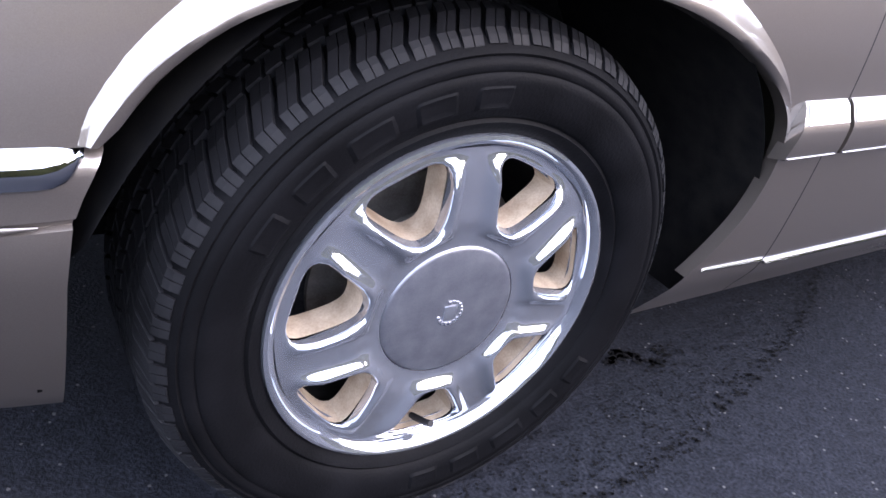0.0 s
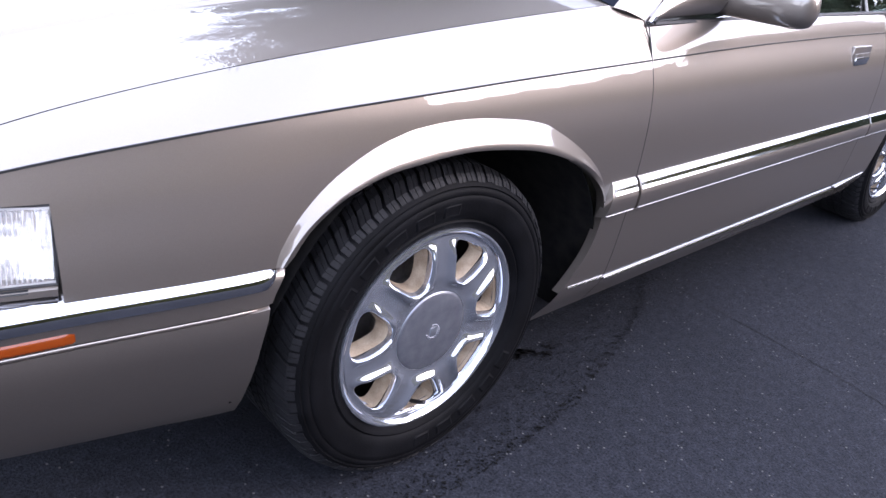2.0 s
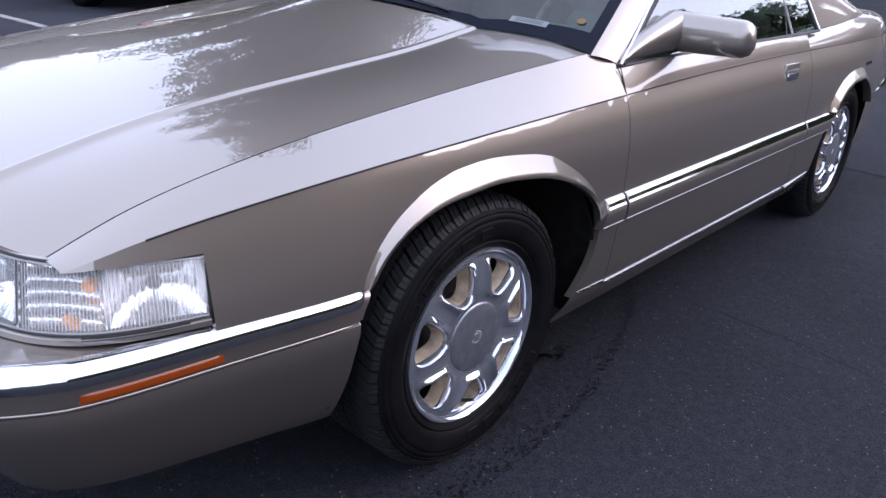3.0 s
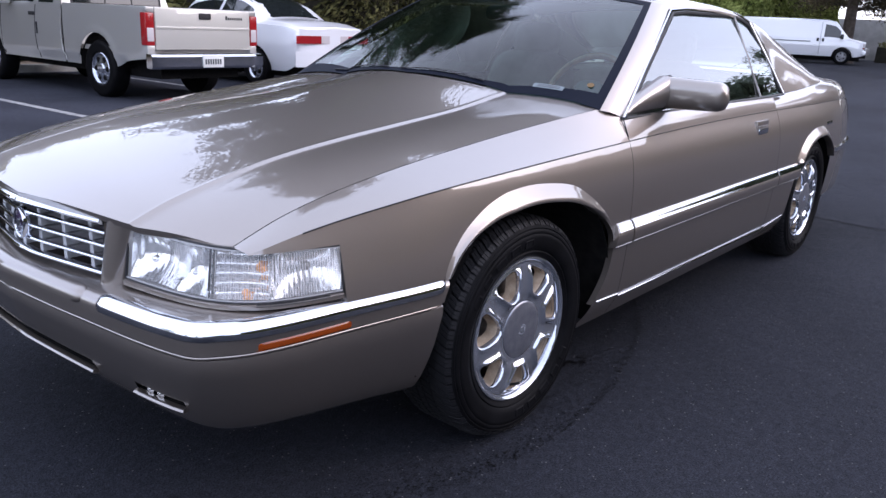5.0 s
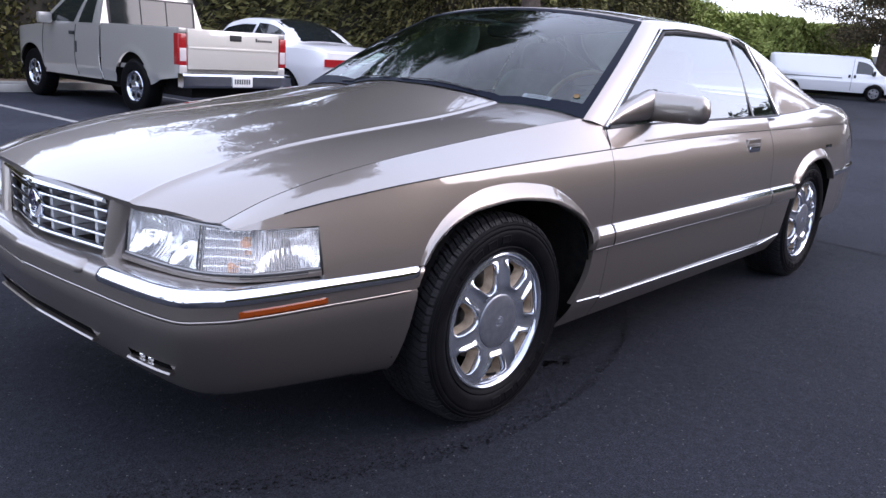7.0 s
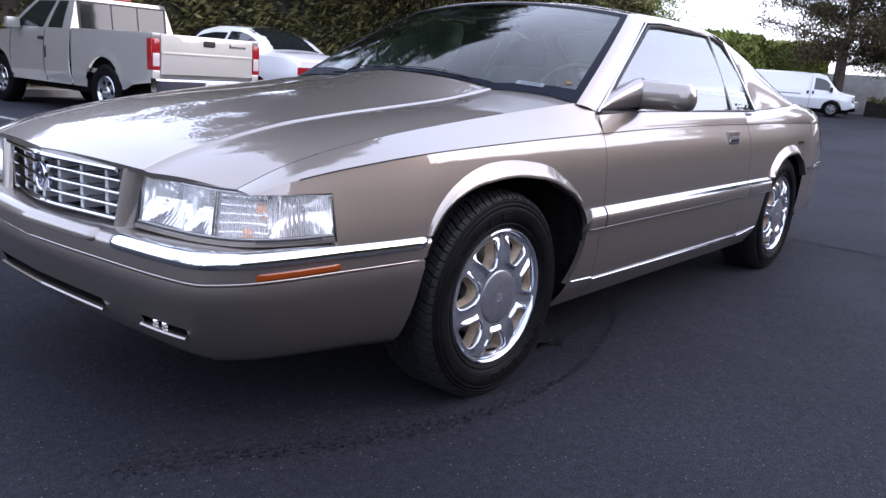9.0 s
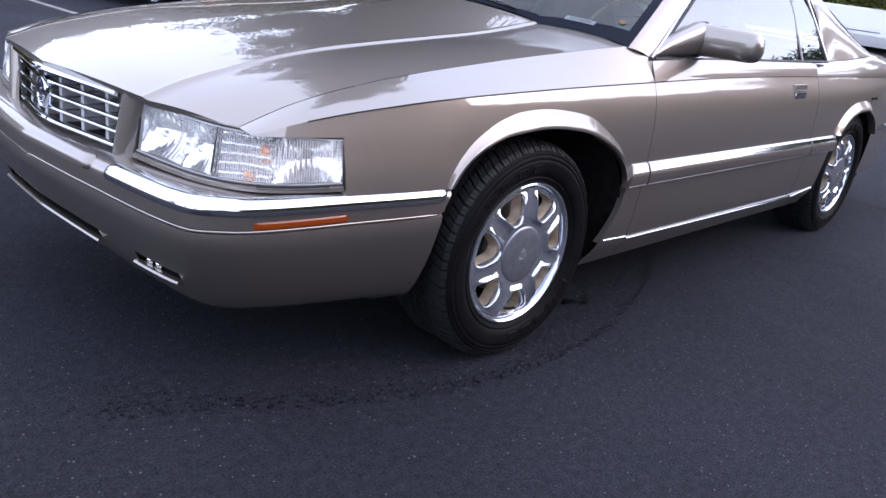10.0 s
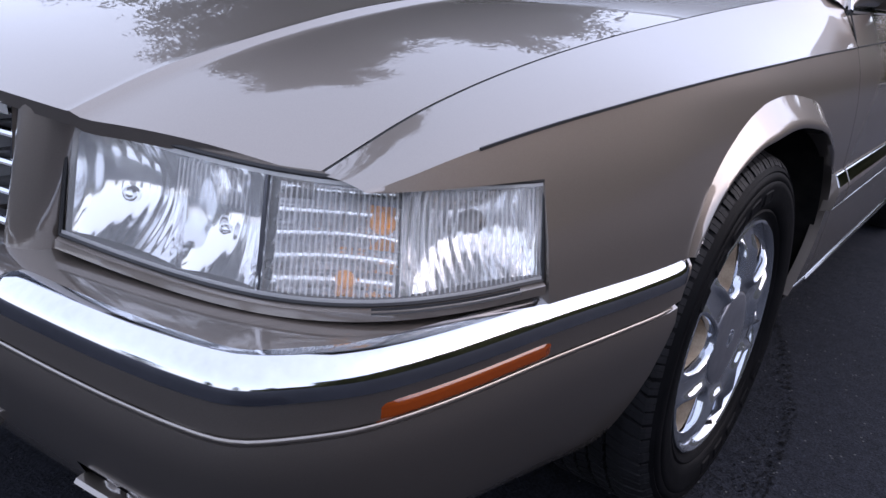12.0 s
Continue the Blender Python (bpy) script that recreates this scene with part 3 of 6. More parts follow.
def trim_x(p):
    """Hold the rear end of the bumper to the slanted wheel opening."""
    lim = arch_low(p.z)
    if p.x > lim - 0.11:
        p = p.copy()
        k = (p.x - (lim - 0.11)) / (-0.352 - (lim - 0.11))
        p.x = lerp(lim - 0.11, lim, min(k, 1))
    return p


# (out, z): ledge under the lamps, shoulder, groove, lower skin, foot
SECTION = [(-0.17, 0.5655), (-0.10, 0.5650), (-0.05, 0.5635), (-0.02, 0.5615), (-0.008, 0.556), (-0.001, 0.547), (0.001, 0.535), (0.0, 0.515), (0.0, 0.499), (-0.005, 0.4965), (-0.006, 0.492), (-0.001, 0.489),
           (0.001, 0.47), (-0.005, 0.44), (-0.017, 0.40), (-0.031, 0.366), (-0.0415, 0.345), (-0.045, 0.338), (-0.056, 0.318), (-0.074, 0.292), (-0.095, 0.274), (-0.13, 0.266), (-0.2, 0.264)]
INTAKE, FOG0, FOG1 = 26, 40, 54


RISE = 0.010


def zsag(i, z):
    """The shoulder sits a little lower in the middle, the foot a little higher there and lower by the wheel."""
    mid = 0.006 * max(0, 1 - i / 60) * (1 if z > 0.45 else -1.6)
    mid -= RISE * max(0, (i - 60) / 60) * min(1, max(0, (z - 0.40) / 0.08)) * min(1, max(0, (0.575 - z) / 0.05))
    return mid + 0.028 * max(0, (i - 66) / 54) * min(1, max(0, (0.42 - z) / 0.14))


bm = bmesh.new()
rows = []
for i in range(121):
    rows.append([bm.verts.new(trim_x(bumper_at(i, o, z - zsag(i, z)))) for o, z in SECTION])
for a, b in zip(rows, rows[1:]):
    i = rows.index(a)
    for j in range(len(SECTION) - 1):
        z = (SECTION[j][1] + SECTION[j + 1][1]) / 2
        if i < INTAKE and 0.338 < z < 0.366 or FOG0 <= i < FOG1 and 0.345 < z < 0.366:
            continue            # openings go through the skin
        bm.faces.new((a[j], b[j], b[j + 1], a[j + 1]))
mirror(bm, YC)
bumper = part("front_bumper", bm, PAINT, car, "pewter front bumper with chrome top strip", angle=40)


def strip(name, i0, i1, out, z, w, h, mat, parent, label="", both=True, n=10):
    """A rounded trim strip laid along the bumper."""
    bm = bmesh.new()
    sec = [(w * math.cos(2 * math.pi * k / n), h * math.sin(2 * math.pi * k / n)) for k in range(n)]
    rows = []
    for i in range(i0, i1 + 1):
        e = min(1, 0.35 + 0.65 * min(i - i0, i1 - i) / 3)
        rows.append([bm.verts.new(trim_x(bumper_at(i, out + a * e, z - zsag(i, z) + b * e))) for a, b in sec])
    for a, b in zip(rows, rows[1:]):
        for j in range(n):
            bm.faces.new((a[j], a[(j + 1) % n], b[(j + 1) % n], b[j]))
    bm.faces.new(rows[0]); bm.faces.new(rows[-1][::-1])
    if both:
        mirror(bm, YC)
    return part(name, bm, mat, parent, label)


def shoulder_strip(flip, i0, i1, mat, name, label):
    """A strip over the bumper's shoulder, rounded off at its free ends; one that starts at the middle runs on to the other side."""
    bm = bmesh.new()
    prof = [(-0.028, 0.5630), (-0.026, 0.5672), (-0.016, 0.5676), (-0.006, 0.5635), (0.002, 0.5570), (0.0065, 0.5500), (0.0078, 0.5420), (0.0080, 0.534), (0.004, 0.5305), (-0.018, 0.545)]
    rows = []
    for i in range(i0, i1 + 1):
        q = min(1.0, (min(i - i0 if i0 else 99, i1 - i) + 0.15) / 3)
        e = math.sqrt(1 - (1 - q) ** 2)
        rows.append([bm.verts.new(trim_x(bumper_at(i, lerp(-0.010, a, e), lerp(0.547, b, e) - zsag(i, 0.55)))) for a, b in prof])
    n = len(prof)
    for a, b in zip(rows, rows[1:]):
        for j in range(n):
            bm.faces.new((a[j], a[(j + 1) % n], b[(j + 1) % n], b[j]))
    if i0:
        bm.faces.new(rows[0])
    else:
        mirror(bm, YC)
    bm.faces.new(rows[-1][::-1])
    if flip:
        for v in bm.verts:
            v.co.y = 2 * YC - v.co.y
    part(name, bm, mat, bumper, label, angle=50)


shoulder_strip(False, 33, 119, CHROME, "chrome_strip", "bright chrome strip along the bumper")
shoulder_strip(True, 33, 119, CHROME, "chrome_strip", "bright chrome strip along the bumper")
shoulder_strip(False, 0, 29, PAINT, "middle_strip", "body-coloured strip across the nose")
strip("pin_line", 0, 117, 0.0005, 0.4945, 0.002, 0.003, PAINT, bumper)

# amber side marker let into the bumper side
bm = bmesh.new()
def marker(u, v):
    x = lerp(-0.876, -0.647, u)
    z = lerp(0.4995, 0.5195, v) + lerp(-0.001, 0.004, u)
    edge = min(u, 1 - u) * 12
    return Vector((x, plan_low(x) - 0.004 * min(1, edge) * min(1, min(v, 1 - v) * 5) + 0.001, z))
patch(bm, marker, 24, 8)
part("side_marker", bm, AMBER, bumper, "amber side marker lens")

# lower intake and fog lamp openings with bright lips
sec_out = curve(sorted((z, o) for o, z in SECTION if z < 0.48 and z > 0.266))


def lower_opening(i0, i1, z0, z1, name):
    """A pocket behind an opening of the lower skin, and the lit lip below it."""
    bm = bmesh.new()
    n = i1 - i0
    def sag(i):
        return zsag(i, 0.34)
    pocket = [(sec_out(z1), z1), (-0.10, z1 + 0.004), (-0.11, (z0 + z1) / 2), (-0.11, z0 + 0.004), (sec_out(z0), z0)]
    patch(bm, lambda u, v: bumper_at(i0 + round(u * n), pocket[round(v * 4)][0] - 0.0006, pocket[round(v * 4)][1] - sag(i0 + round(u * n))), n, 4)
    if i0 == 0:
        mirror(bm, YC)
    part(name, bm, LINER, bumper)
    bm = bmesh.new()
    path = [bumper_at(i, sec_out(z0) + 0.004, z0 - 0.004 - sag(i)) for i in range(i0, i1 + 1)]
    sweep(bm, path, ring_section(0.006, 8, 0.011))
    if i0 == 0:
        mirror(bm, YC)
    part("lip", bm, BUMPERLIP, bumper, "brightly lit lip of the opening")


BUMPERLIP = PAINT
lower_opening(0, INTAKE, 0.338, 0.366, "intake")
lower_opening(FOG0, FOG1, 0.345, 0.366, "fog_lamp_recess")
for i in (42, 45):
    bm = bmesh.new()
    patch(bm, lambda u, v: bumper_at(i, sec_out(0.355) - 0.010 + 0.005 * math.sin(math.pi * u) * math.sin(math.pi * v), lerp(0.347, 0.364, v)) + (BP[i + 2] - BP[i]) * u, 6, 6)
    part("fog_lamp", bm, REFLECTOR, bumper, "small clear fog lamp")

# ---- grille ----
grille = part("grille", bmesh.new(), CHROME, car, "chrome eggcrate grille with five bars and a badge")
GH = 0.320      # half width; the plan is a shallow V


def grille_x(d):
    return -1.003 + 0.059 * d / GH + 0.010 * math.exp(-d / 0.03)


def grille_bar(z, r, name="bar", half=GH):
    bm = bmesh.new()
    path = []
    for k in range(-24, 25):
        d = half * k / 24
        path.append((grille_x(abs(d)) - (0.010 if z > 0.7 else 0.0), YC + d, z + 0.004 * (1 - abs(d) / GH)))
    sweep(bm, path, ring_section(r, 10, r * 1.7))
    return part(name, bm, CHROME, grille)


def grille_half(z):
    return GH - (0.708 - z) * 0.14


for z, r in ((0.703, 0.0085), (0.672, 0.0052), (0.640, 0.0052), (0.607, 0.0052), (0.573, 0.0070)):
    grille_bar(z, r, "bar", grille_half(z))
for s in (-1, 1):
    bm = bmesh.new()
    sweep(bm, [(grille_x(grille_half(z)) - 0.002, YC + s * grille_half(z), z) for z in (0.710, 0.68, 0.64, 0.60, 0.570)], [(-0.004, -0.006), (0.006, -0.005), (0.006, 0.005), (-0.004, 0.006)], up=(0, 1, 0))
    part("frame", bm, CHROME, grille)
    for d in (0.048, 0.142, 0.240):
        for z0, z1 in ((0.577, 0.604), (0.610, 0.637), (0.643, 0.669), (0.675, 0.700)):
            bm = bmesh.new()
            slab(bm, grille_x(d) + 0.010, grille_x(d) + 0.085, YC + s * d - 0.008, YC + s * d + 0.008, z0, z1 + 0.002, 0.001, 1)
            part("fin", bm, GRILLE_SILVER, grille, smooth=False)
bm = bmesh.new()
patch(bm, lambda u, v: (grille_x(abs(lerp(-GH, GH, u))) + 0.088, YC + lerp(-GH, GH, u), lerp(0.555, 0.715, v)), 16, 2)
part("grille_back", bm, LINER, grille)
# badge: oval ring with a plain shield
bm = bmesh.new()
rows = [[bm.verts.new((x0, YC + 0.029 * r * math.cos(a), 0.645 + 0.041 * r * math.sin(a))) for a in [2 * math.pi * j / 32 for j in range(32)]] for r, x0 in ((1.0, -0.993), (1.0, -1.007), (0.92, -1.012), (0.82, -1.009), (0.8, -1.005))]
for a, b in zip(rows, rows[1:]):
    for j in range(32):
        bm.faces.new((a[j], a[(j + 1) % 32], b[(j + 1) % 32], b[j]))
part("badge_ring", bm, CHROME, grille)
bm = bmesh.new()
c = bm.verts.new((-1.008, YC, 0.645))
ring = [bm.verts.new((-1.005, YC + 0.024 * math.cos(2 * math.pi * j / 24), 0.645 + 0.034 * math.sin(2 * math.pi * j / 24))) for j in range(24)]
for j in range(24):
    bm.faces.new((c, ring[j], ring[(j + 1) % 24]))
part("badge_field", bm, BADGE, grille)
bm = bmesh.new()
slab(bm, -1.014, -1.007, YC - 0.008, YC + 0.008, 0.636, 0.656, 0.003)
for k in range(7):
    a = radians(200 + 20 * k)
    slab(bm, -1.013, -1.007, YC + 0.018 * math.cos(a) - 0.003, YC + 0.018 * math.cos(a) + 0.003, 0.645 + 0.026 * math.sin(a) - 0.003, 0.645 + 0.026 * math.sin(a) + 0.003, 0.001, 1)
part("badge_shield", bm, CHROME, grille)

# body-coloured surround between grille and lamps
for flip in (False, True):
    bm = bmesh.new()
    def sur(u, v):
        z = lerp(0.548, 0.717, v)
        yin = YC - grille_half(z) - 0.004
        yout = 0.452 + 0.03 * (1 - v)
        a, b = Vector((-0.964 + 0.018 * v, yin, z)), Vector((-0.952 + 0.020 * v, yout, z - 0.01))
        return a.lerp(b, u) + Vector((-0.020, 0, 0)) * math.sin(math.pi * min(u * 1.15, 1)) + Vector((0.05 * max(0, u - 0.8) / 0.2, 0, 0))
    patch(bm, sur, 12, 12)
    patch(bm, lambda u, v: (lerp(-0.955, -0.88, u), YC - grille_half(lerp(0.548, 0.717, v)) - 0.004 , lerp(0.548, 0.717, v)), 2, 6)
    if flip:
        for v in bm.verts:
            v.co.y = 2 * YC - v.co.y
    part("grille_surround", bm, PAINT, car)
bm = bmesh.new()
patch(bm, lambda u, v: (grille_x(abs(lerp(-0.33, 0.33, u))) + lerp(0.003, 0.03, v) , YC + lerp(-0.33, 0.33, u), lerp(0.712, 0.722, v)), 20, 2)
part("hood_header", bm, PAINT, car)

# ---- head lamp: two clear lenses over bright bowls ----
lamp_line = [(-0.932, 0.478), (-0.915, 0.36), (-0.895, 0.27), (-0.868, 0.205), (-0.82, 0.150), (-0.75, 0.110), (-0.658, 0.078)]


def smooth_line(pts, n, rounds=2):
    P = [Vector((*p, 0)) for p in pts]
    for _ in range(rounds):
        Q = [P[0]]
        for a, b in zip(P, P[1:]):
            Q += [a.lerp(b, 0.25), a.lerp(b, 0.75)]
        P = Q + [P[-1]]
    L = [0.0]
    for a, b in zip(P, P[1:]):
        L.append(L[-1] + (b - a).length)
    out = []
    for k in range(n + 1):
        s = L[-1] * k / n
        i = min(max(int(np.searchsorted(L, s)) - 1, 0), len(P) - 2)
        out.append(P[i].lerp(P[i + 1], (s - L[i]) / (L[i + 1] - L[i])))
    return out


LL = smooth_line(lamp_line, 160)


def lamp_normal(k):
    d = (LL[min(k + 1, 160)] - LL[max(k - 1, 0)]).normalized()
    n = Vector((d.y, -d.x, 0))
    return n if n.dot(Vector((-1, -1, 0))) > 0 else -n


def lamp_z(k, v):
    """Bottom and top edges of the lamp along its length."""
    t = k / 160
    bot = lerp(0.582, 0.590, t) - 0.006 * math.sin(math.pi * t)
    top = lerp(0.706, 0.691, t ** 0.7)
    return lerp(bot, top, v)


def lamp_at(k, v, out=0.0):
    p = LL[k] + lamp_normal(k) * (out + 0.014 - 0.018 * v)
    return Vector((p.x, p.y, lamp_z(k, v)))


def build_lamp(flip):
    lamp = part("headlight", bmesh.new(), BLACK, car, "clear wraparound headlight with fluted lens and amber bulbs")

    def put(name, bm, mat, label="", **kw):
        if flip:
            for v in bm.verts:
                v.co.y = 2 * YC - v.co.y
        return part(name, bm, mat, lamp, label, **kw)
    split = 74
    # inner lens, plain
    bm = bmesh.new()
    patch(bm, lambda u, v: lamp_at(round(lerp(2, split - 1, u)), lerp(0.03, 0.97, v), 0.003 * math.sin(math.pi * u) * math.sin(math.pi * v) + 0.001), split - 3, 10)
    g = put("lens", bm, CLEARLENS)
    g.visible_shadow = False
    # outer lens, vertical flutes
    bm = bmesh.new()
    nn = (160 - split - 1) * 2
    def flute(u, v):
        f = lerp(split + 1, 160, u)
        k = int(f)
        p = lamp_at(k, lerp(0.03, 0.97, v)).lerp(lamp_at(min(k + 1, 160), lerp(0.03, 0.97, v)), f - k)
        wave = 0.0016 * (1 if round(u * nn) % 4 < 2 else -1)
        return p + lamp_normal(k) * wave
    patch(bm, flute, nn, 8)
    g = put("fluted_lens", bm, CLEARLENS)
    g.visible_shadow = False
    # prism ribs moulded on the lenses
    bm = bmesh.new()
    for k0, k1, step, wide, v0, v1 in ((46, split - 4, 1.5, 0.5, 0.66, 0.93), (split + 4, 112, 1.5, 0.55, 0.07, 0.93), (114, 156, 1.7, 0.55, 0.07, 0.93)):
        f = k0
        while f < k1:
            def rib(u, v):
                g = f + wide * u
                k = int(g)
                p = lamp_at(k, lerp(v0, v1, v)).lerp(lamp_at(min(k + 1, 160), lerp(v0, v1, v)), g - k)
                return p + lamp_normal(k) * (0.0048 if u == 0.5 else 0.0035)
            patch(bm, rib, 2, 3)
            f += step
    g = put("prism_ribs", bm, RIBLENS)
    g.visible_shadow = False
    # mirror bowls behind the lenses, one cell each: plain, plain, in five shelves, fluted
    for k0, k1, d, shelves, ripple in ((3, 48, 0.046, 1, 0.0007), (48, 73, 0.034, 1, 0.0007), (76, 112, 0.016, 5, 0.0011), (112, 160, 0.040, 1, 0.0012)):
        bm = bmesh.new()
        def bowl(u, v):
            k = round(lerp(k0, k1, u))
            uu, vv = u * 2 - 1, v * 2 - 1
            depth = d * (1 - uu * uu) * (1 - 0.75 * vv * vv) + 0.004
            if shelves > 1:
                w = v * shelves % 1.0 * 2 - 1
                depth += 0.010 * (1 - w * w)
            return lamp_at(k, lerp(0.04, 0.96, v), -depth - ripple * (k % 4 < 2))
        patch(bm, bowl, k1 - k0, 40)
        put("reflector", bm, REFLECTOR, angle=60)
    # clear moulded border of the lens and the slot under it
    bm = bmesh.new()
    for v0, v1 in ((0.0, 0.05), (0.95, 1.0)):
        patch(bm, lambda u, v: lamp_at(round(u * 160), lerp(v0, v1, v), 0.002), 80, 1)
    put("lens_border", bm, RIBLENS).visible_shadow = False
    bm = bmesh.new()
    patch(bm, lambda u, v: lamp_at(round(lerp(104, 150, u)), lerp(-0.055, -0.005, v), 0.0085 if v < 0.5 else 0.006), 40, 2)
    put("drain_slot", bm, BLACK)
    # bulbs
    for k, v, r, mat in ((24, 0.48, 0.009, REFLECTOR), (60, 0.42, 0.006, REFLECTOR), (107, 0.63, 0.0115, BULB), (97, 0.16, 0.009, BULB), (136, 0.62, 0.012, STEEL)):
        bm = bmesh.new()
        bmesh.ops.create_uvsphere(bm, u_segments=14, v_segments=8, radius=r)
        c = lamp_at(k, v, -0.014)
        for vert in bm.verts:
            vert.co = Vector((vert.co.x * 1.0, vert.co.y * 1.2, vert.co.z)) + c
        put("bulb", bm, mat)
    # dividers and black rim
    bm = bmesh.new()
    rim = [lamp_at(k, 0.0, 0.001) for k in range(0, 161, 4)] + [lamp_at(160, v, 0.001) for v in (0.15, 0.5, 0.85)] + [lamp_at(k, 1.0, 0.001) for k in range(160, -1, -4)] + [lamp_at(0, v, 0.001) for v in (0.85, 0.5, 0.15, 0.0)]
    sweep(bm, rim, ring_section(0.0026, 6), caps=False, up=(0.02, 0.03, 1))
    put("seal", bm, BLACK)
    bm = bmesh.new()
    sweep(bm, [lamp_at(split, v, -0.002) for v in (0.0, 0.25, 0.5, 0.75, 1.0)], ring_section(0.004, 6), up=(1, 0, 0))
    put("divider", bm, REFLECTOR)
    # painted ledge under the lamp
    bm = bmesh.new()
    prof = [(-0.03, 0.0), (0.002, 0.0), (0.008, -0.003), (0.009, -0.012), (0.003, -0.016), (-0.03, -0.018)]
    rows = [[bm.verts.new(lamp_at(k, 0, o) + Vector((0, 0, z - 0.001))) for o, z in prof] for k in range(0, 161, 2)]
    for a, b in zip(rows, rows[1:]):
        for j in range(len(prof) - 1):
            bm.faces.new((a[j], b[j], b[j + 1], a[j + 1]))
    put("lamp_ledge", bm, PAINT)
    # painted brow closing the lamp's top under the hood
    bm = bmesh.new()
    patch(bm, lambda u, v: lamp_at(round(u * 150), 1.0, lerp(0.001, -0.06, v)) + Vector((0, 0, 0.0022)), 50, 2)
    put("lamp_brow", bm, PAINT)
    # black box behind the bowls
    bm = bmesh.new()
    patch(bm, lambda u, v: lamp_at(round(u * 160), v, -0.085), 40, 2)
    put("lamp_back", bm, LINER)
    return lamp


build_lamp(False)
build_lamp(True)

# ---- wheel arch flares and liners ----
def flare(arch, x0, x1, rear_low=None, w=0.043):
    bm = bmesh.new()
    pts = [Vector((lerp(x0, x1, i / 60), 0, arch(lerp(x0, x1, i / 60)))) for i in range(61)]
    if rear_low:
        pts += [Vector((x, 0, z)) for x, z in rear_low]
        for _ in range(12):
            pts = pts[:45] + [(pts[i - 1] + pts[i] * 2 + pts[i + 1]) / 4 for i in range(45, len(pts) - 1)] + [pts[-1]]
    n = len(pts)
    rows = []
    for i, p in enumerate(pts):
        d = (pts[min(i + 1, n - 1)] - pts[max(i - 1, 0)]).normalized()
        nrm = Vector((-d.z, 0, d.x))
        ww = w
        if rear_low:
            ww = w * min(1.0, max(0.14, 1 - (i - 42) / 22.0), 0.3 + i / 26)
        row = []
        if i == 0:
            nrm = Vector((-0.62, 0, 0.0))
        for k, (o, h) in enumerate(((-0.004, -0.014), (-0.004, 0.006), (-0.001, 0.022 * ww / w), (0.006, 0.0245 * ww / w), (0.35 * ww, 0.019 * ww / w), (0.75 * ww, 0.0095 * ww / w), (ww, 0.002), (ww + 0.010, -0.003))):
            q = p + nrm * o
            if i < 20:
                q.z = max(q.z, 0.5665)
            row.append(bm.verts.new(Vector((q.x, side(q.x, q.z) - h, q.z))))
        rows.append(row)
    for a, b in zip(rows, rows[1:]):
        for j in range(len(a) - 1):
            bm.faces.new((a[j], b[j], b[j + 1], a[j + 1]))
    return bm


REAR_LOW = [(0.455, 0.545), (0.468, 0.515), (0.474, 0.48), (0.470, 0.43), (0.458, 0.39), (0.44, 0.36), (0.415, 0.325), (0.395, 0.30)]
for _ in range(2):      # ease the corners
    REAR_LOW = [REAR_LOW[0]] + [(lerp(a[0], b[0], t), lerp(a[1], b[1], t)) for a, b in zip(REAR_LOW, REAR_LOW[1:]) for t in (0.25, 0.75)] + [REAR_LOW[-1]]
for arch, x0, x1, rl in ((arch_f, X1, X2, REAR_LOW), (arch_r, R1, R2, None)):
    for flip in (False, True):
        bm = flare(arch, x0, x1, rl)
        if flip:
            for v in bm.verts:
                v.co.y = 2 * YC - v.co.y
        part("arch_flare", bm, PAINT, car, angle=60)

for xc, r in ((0.04, 0.44), (2.715, 0.40)):
    for flip in (False, True):
        bm = bmesh.new()
        def liner(u, v):
            a = lerp(-0.2, math.pi, u)
            px, pz = xc + r * 1.03 * math.cos(a), 0.30 + r * math.sin(a)
            return Vector((px, lerp(side(px, pz) + 0.006 + 0.14 * min(1, max(0, (0.48 - pz) / 0.18)) * (px < xc), 0.42, v), pz))
        patch(bm, liner, 90, 3)
        patch(bm, lambda u, v: Vector((xc + r * lerp(0.0, 1.03, v) * math.cos(lerp(0.0, math.pi, u)), 0.42, 0.30 + r * v * math.sin(lerp(0.0, math.pi, u)))), 30, 2)
        if flip:
            for v in bm.verts:
                v.co.y = 2 * YC - v.co.y
        part("wheel_well", bm, LINER, car)

# splash guards close the wells towards the bumper
for flip in (False, True):
    bm = bmesh.new()
    patch(bm, lambda u, v: Vector((-0.415 - 0.02 * u, lerp(0.06, 0.5, u), lerp(0.30, 0.56, v))), 6, 6)
    if flip:
        for v in bm.verts:
            v.co.y = 2 * YC - v.co.y
    part("splash_guard", bm, LINER, car, thick=0.004)

# under-body pan keeps daylight out
bm = bmesh.new()
slab(bm, -0.75, 3.75, 0.36, 2 * YC - 0.36, 0.275, 0.30)
slab(bm, 0.50, 2.30, 0.08, 2 * YC - 0.08, 0.20, 0.24)
part("underbody", bm, LINER, car)

# ---- side trim ----
RUB = curve([(0, 0.0), (0.04, 0.70), (0.10, 0.92), (0.5, 1.0), (0.58, 0.97), (0.75, 0.66), (0.95, 0.22), (1, 0.0)])


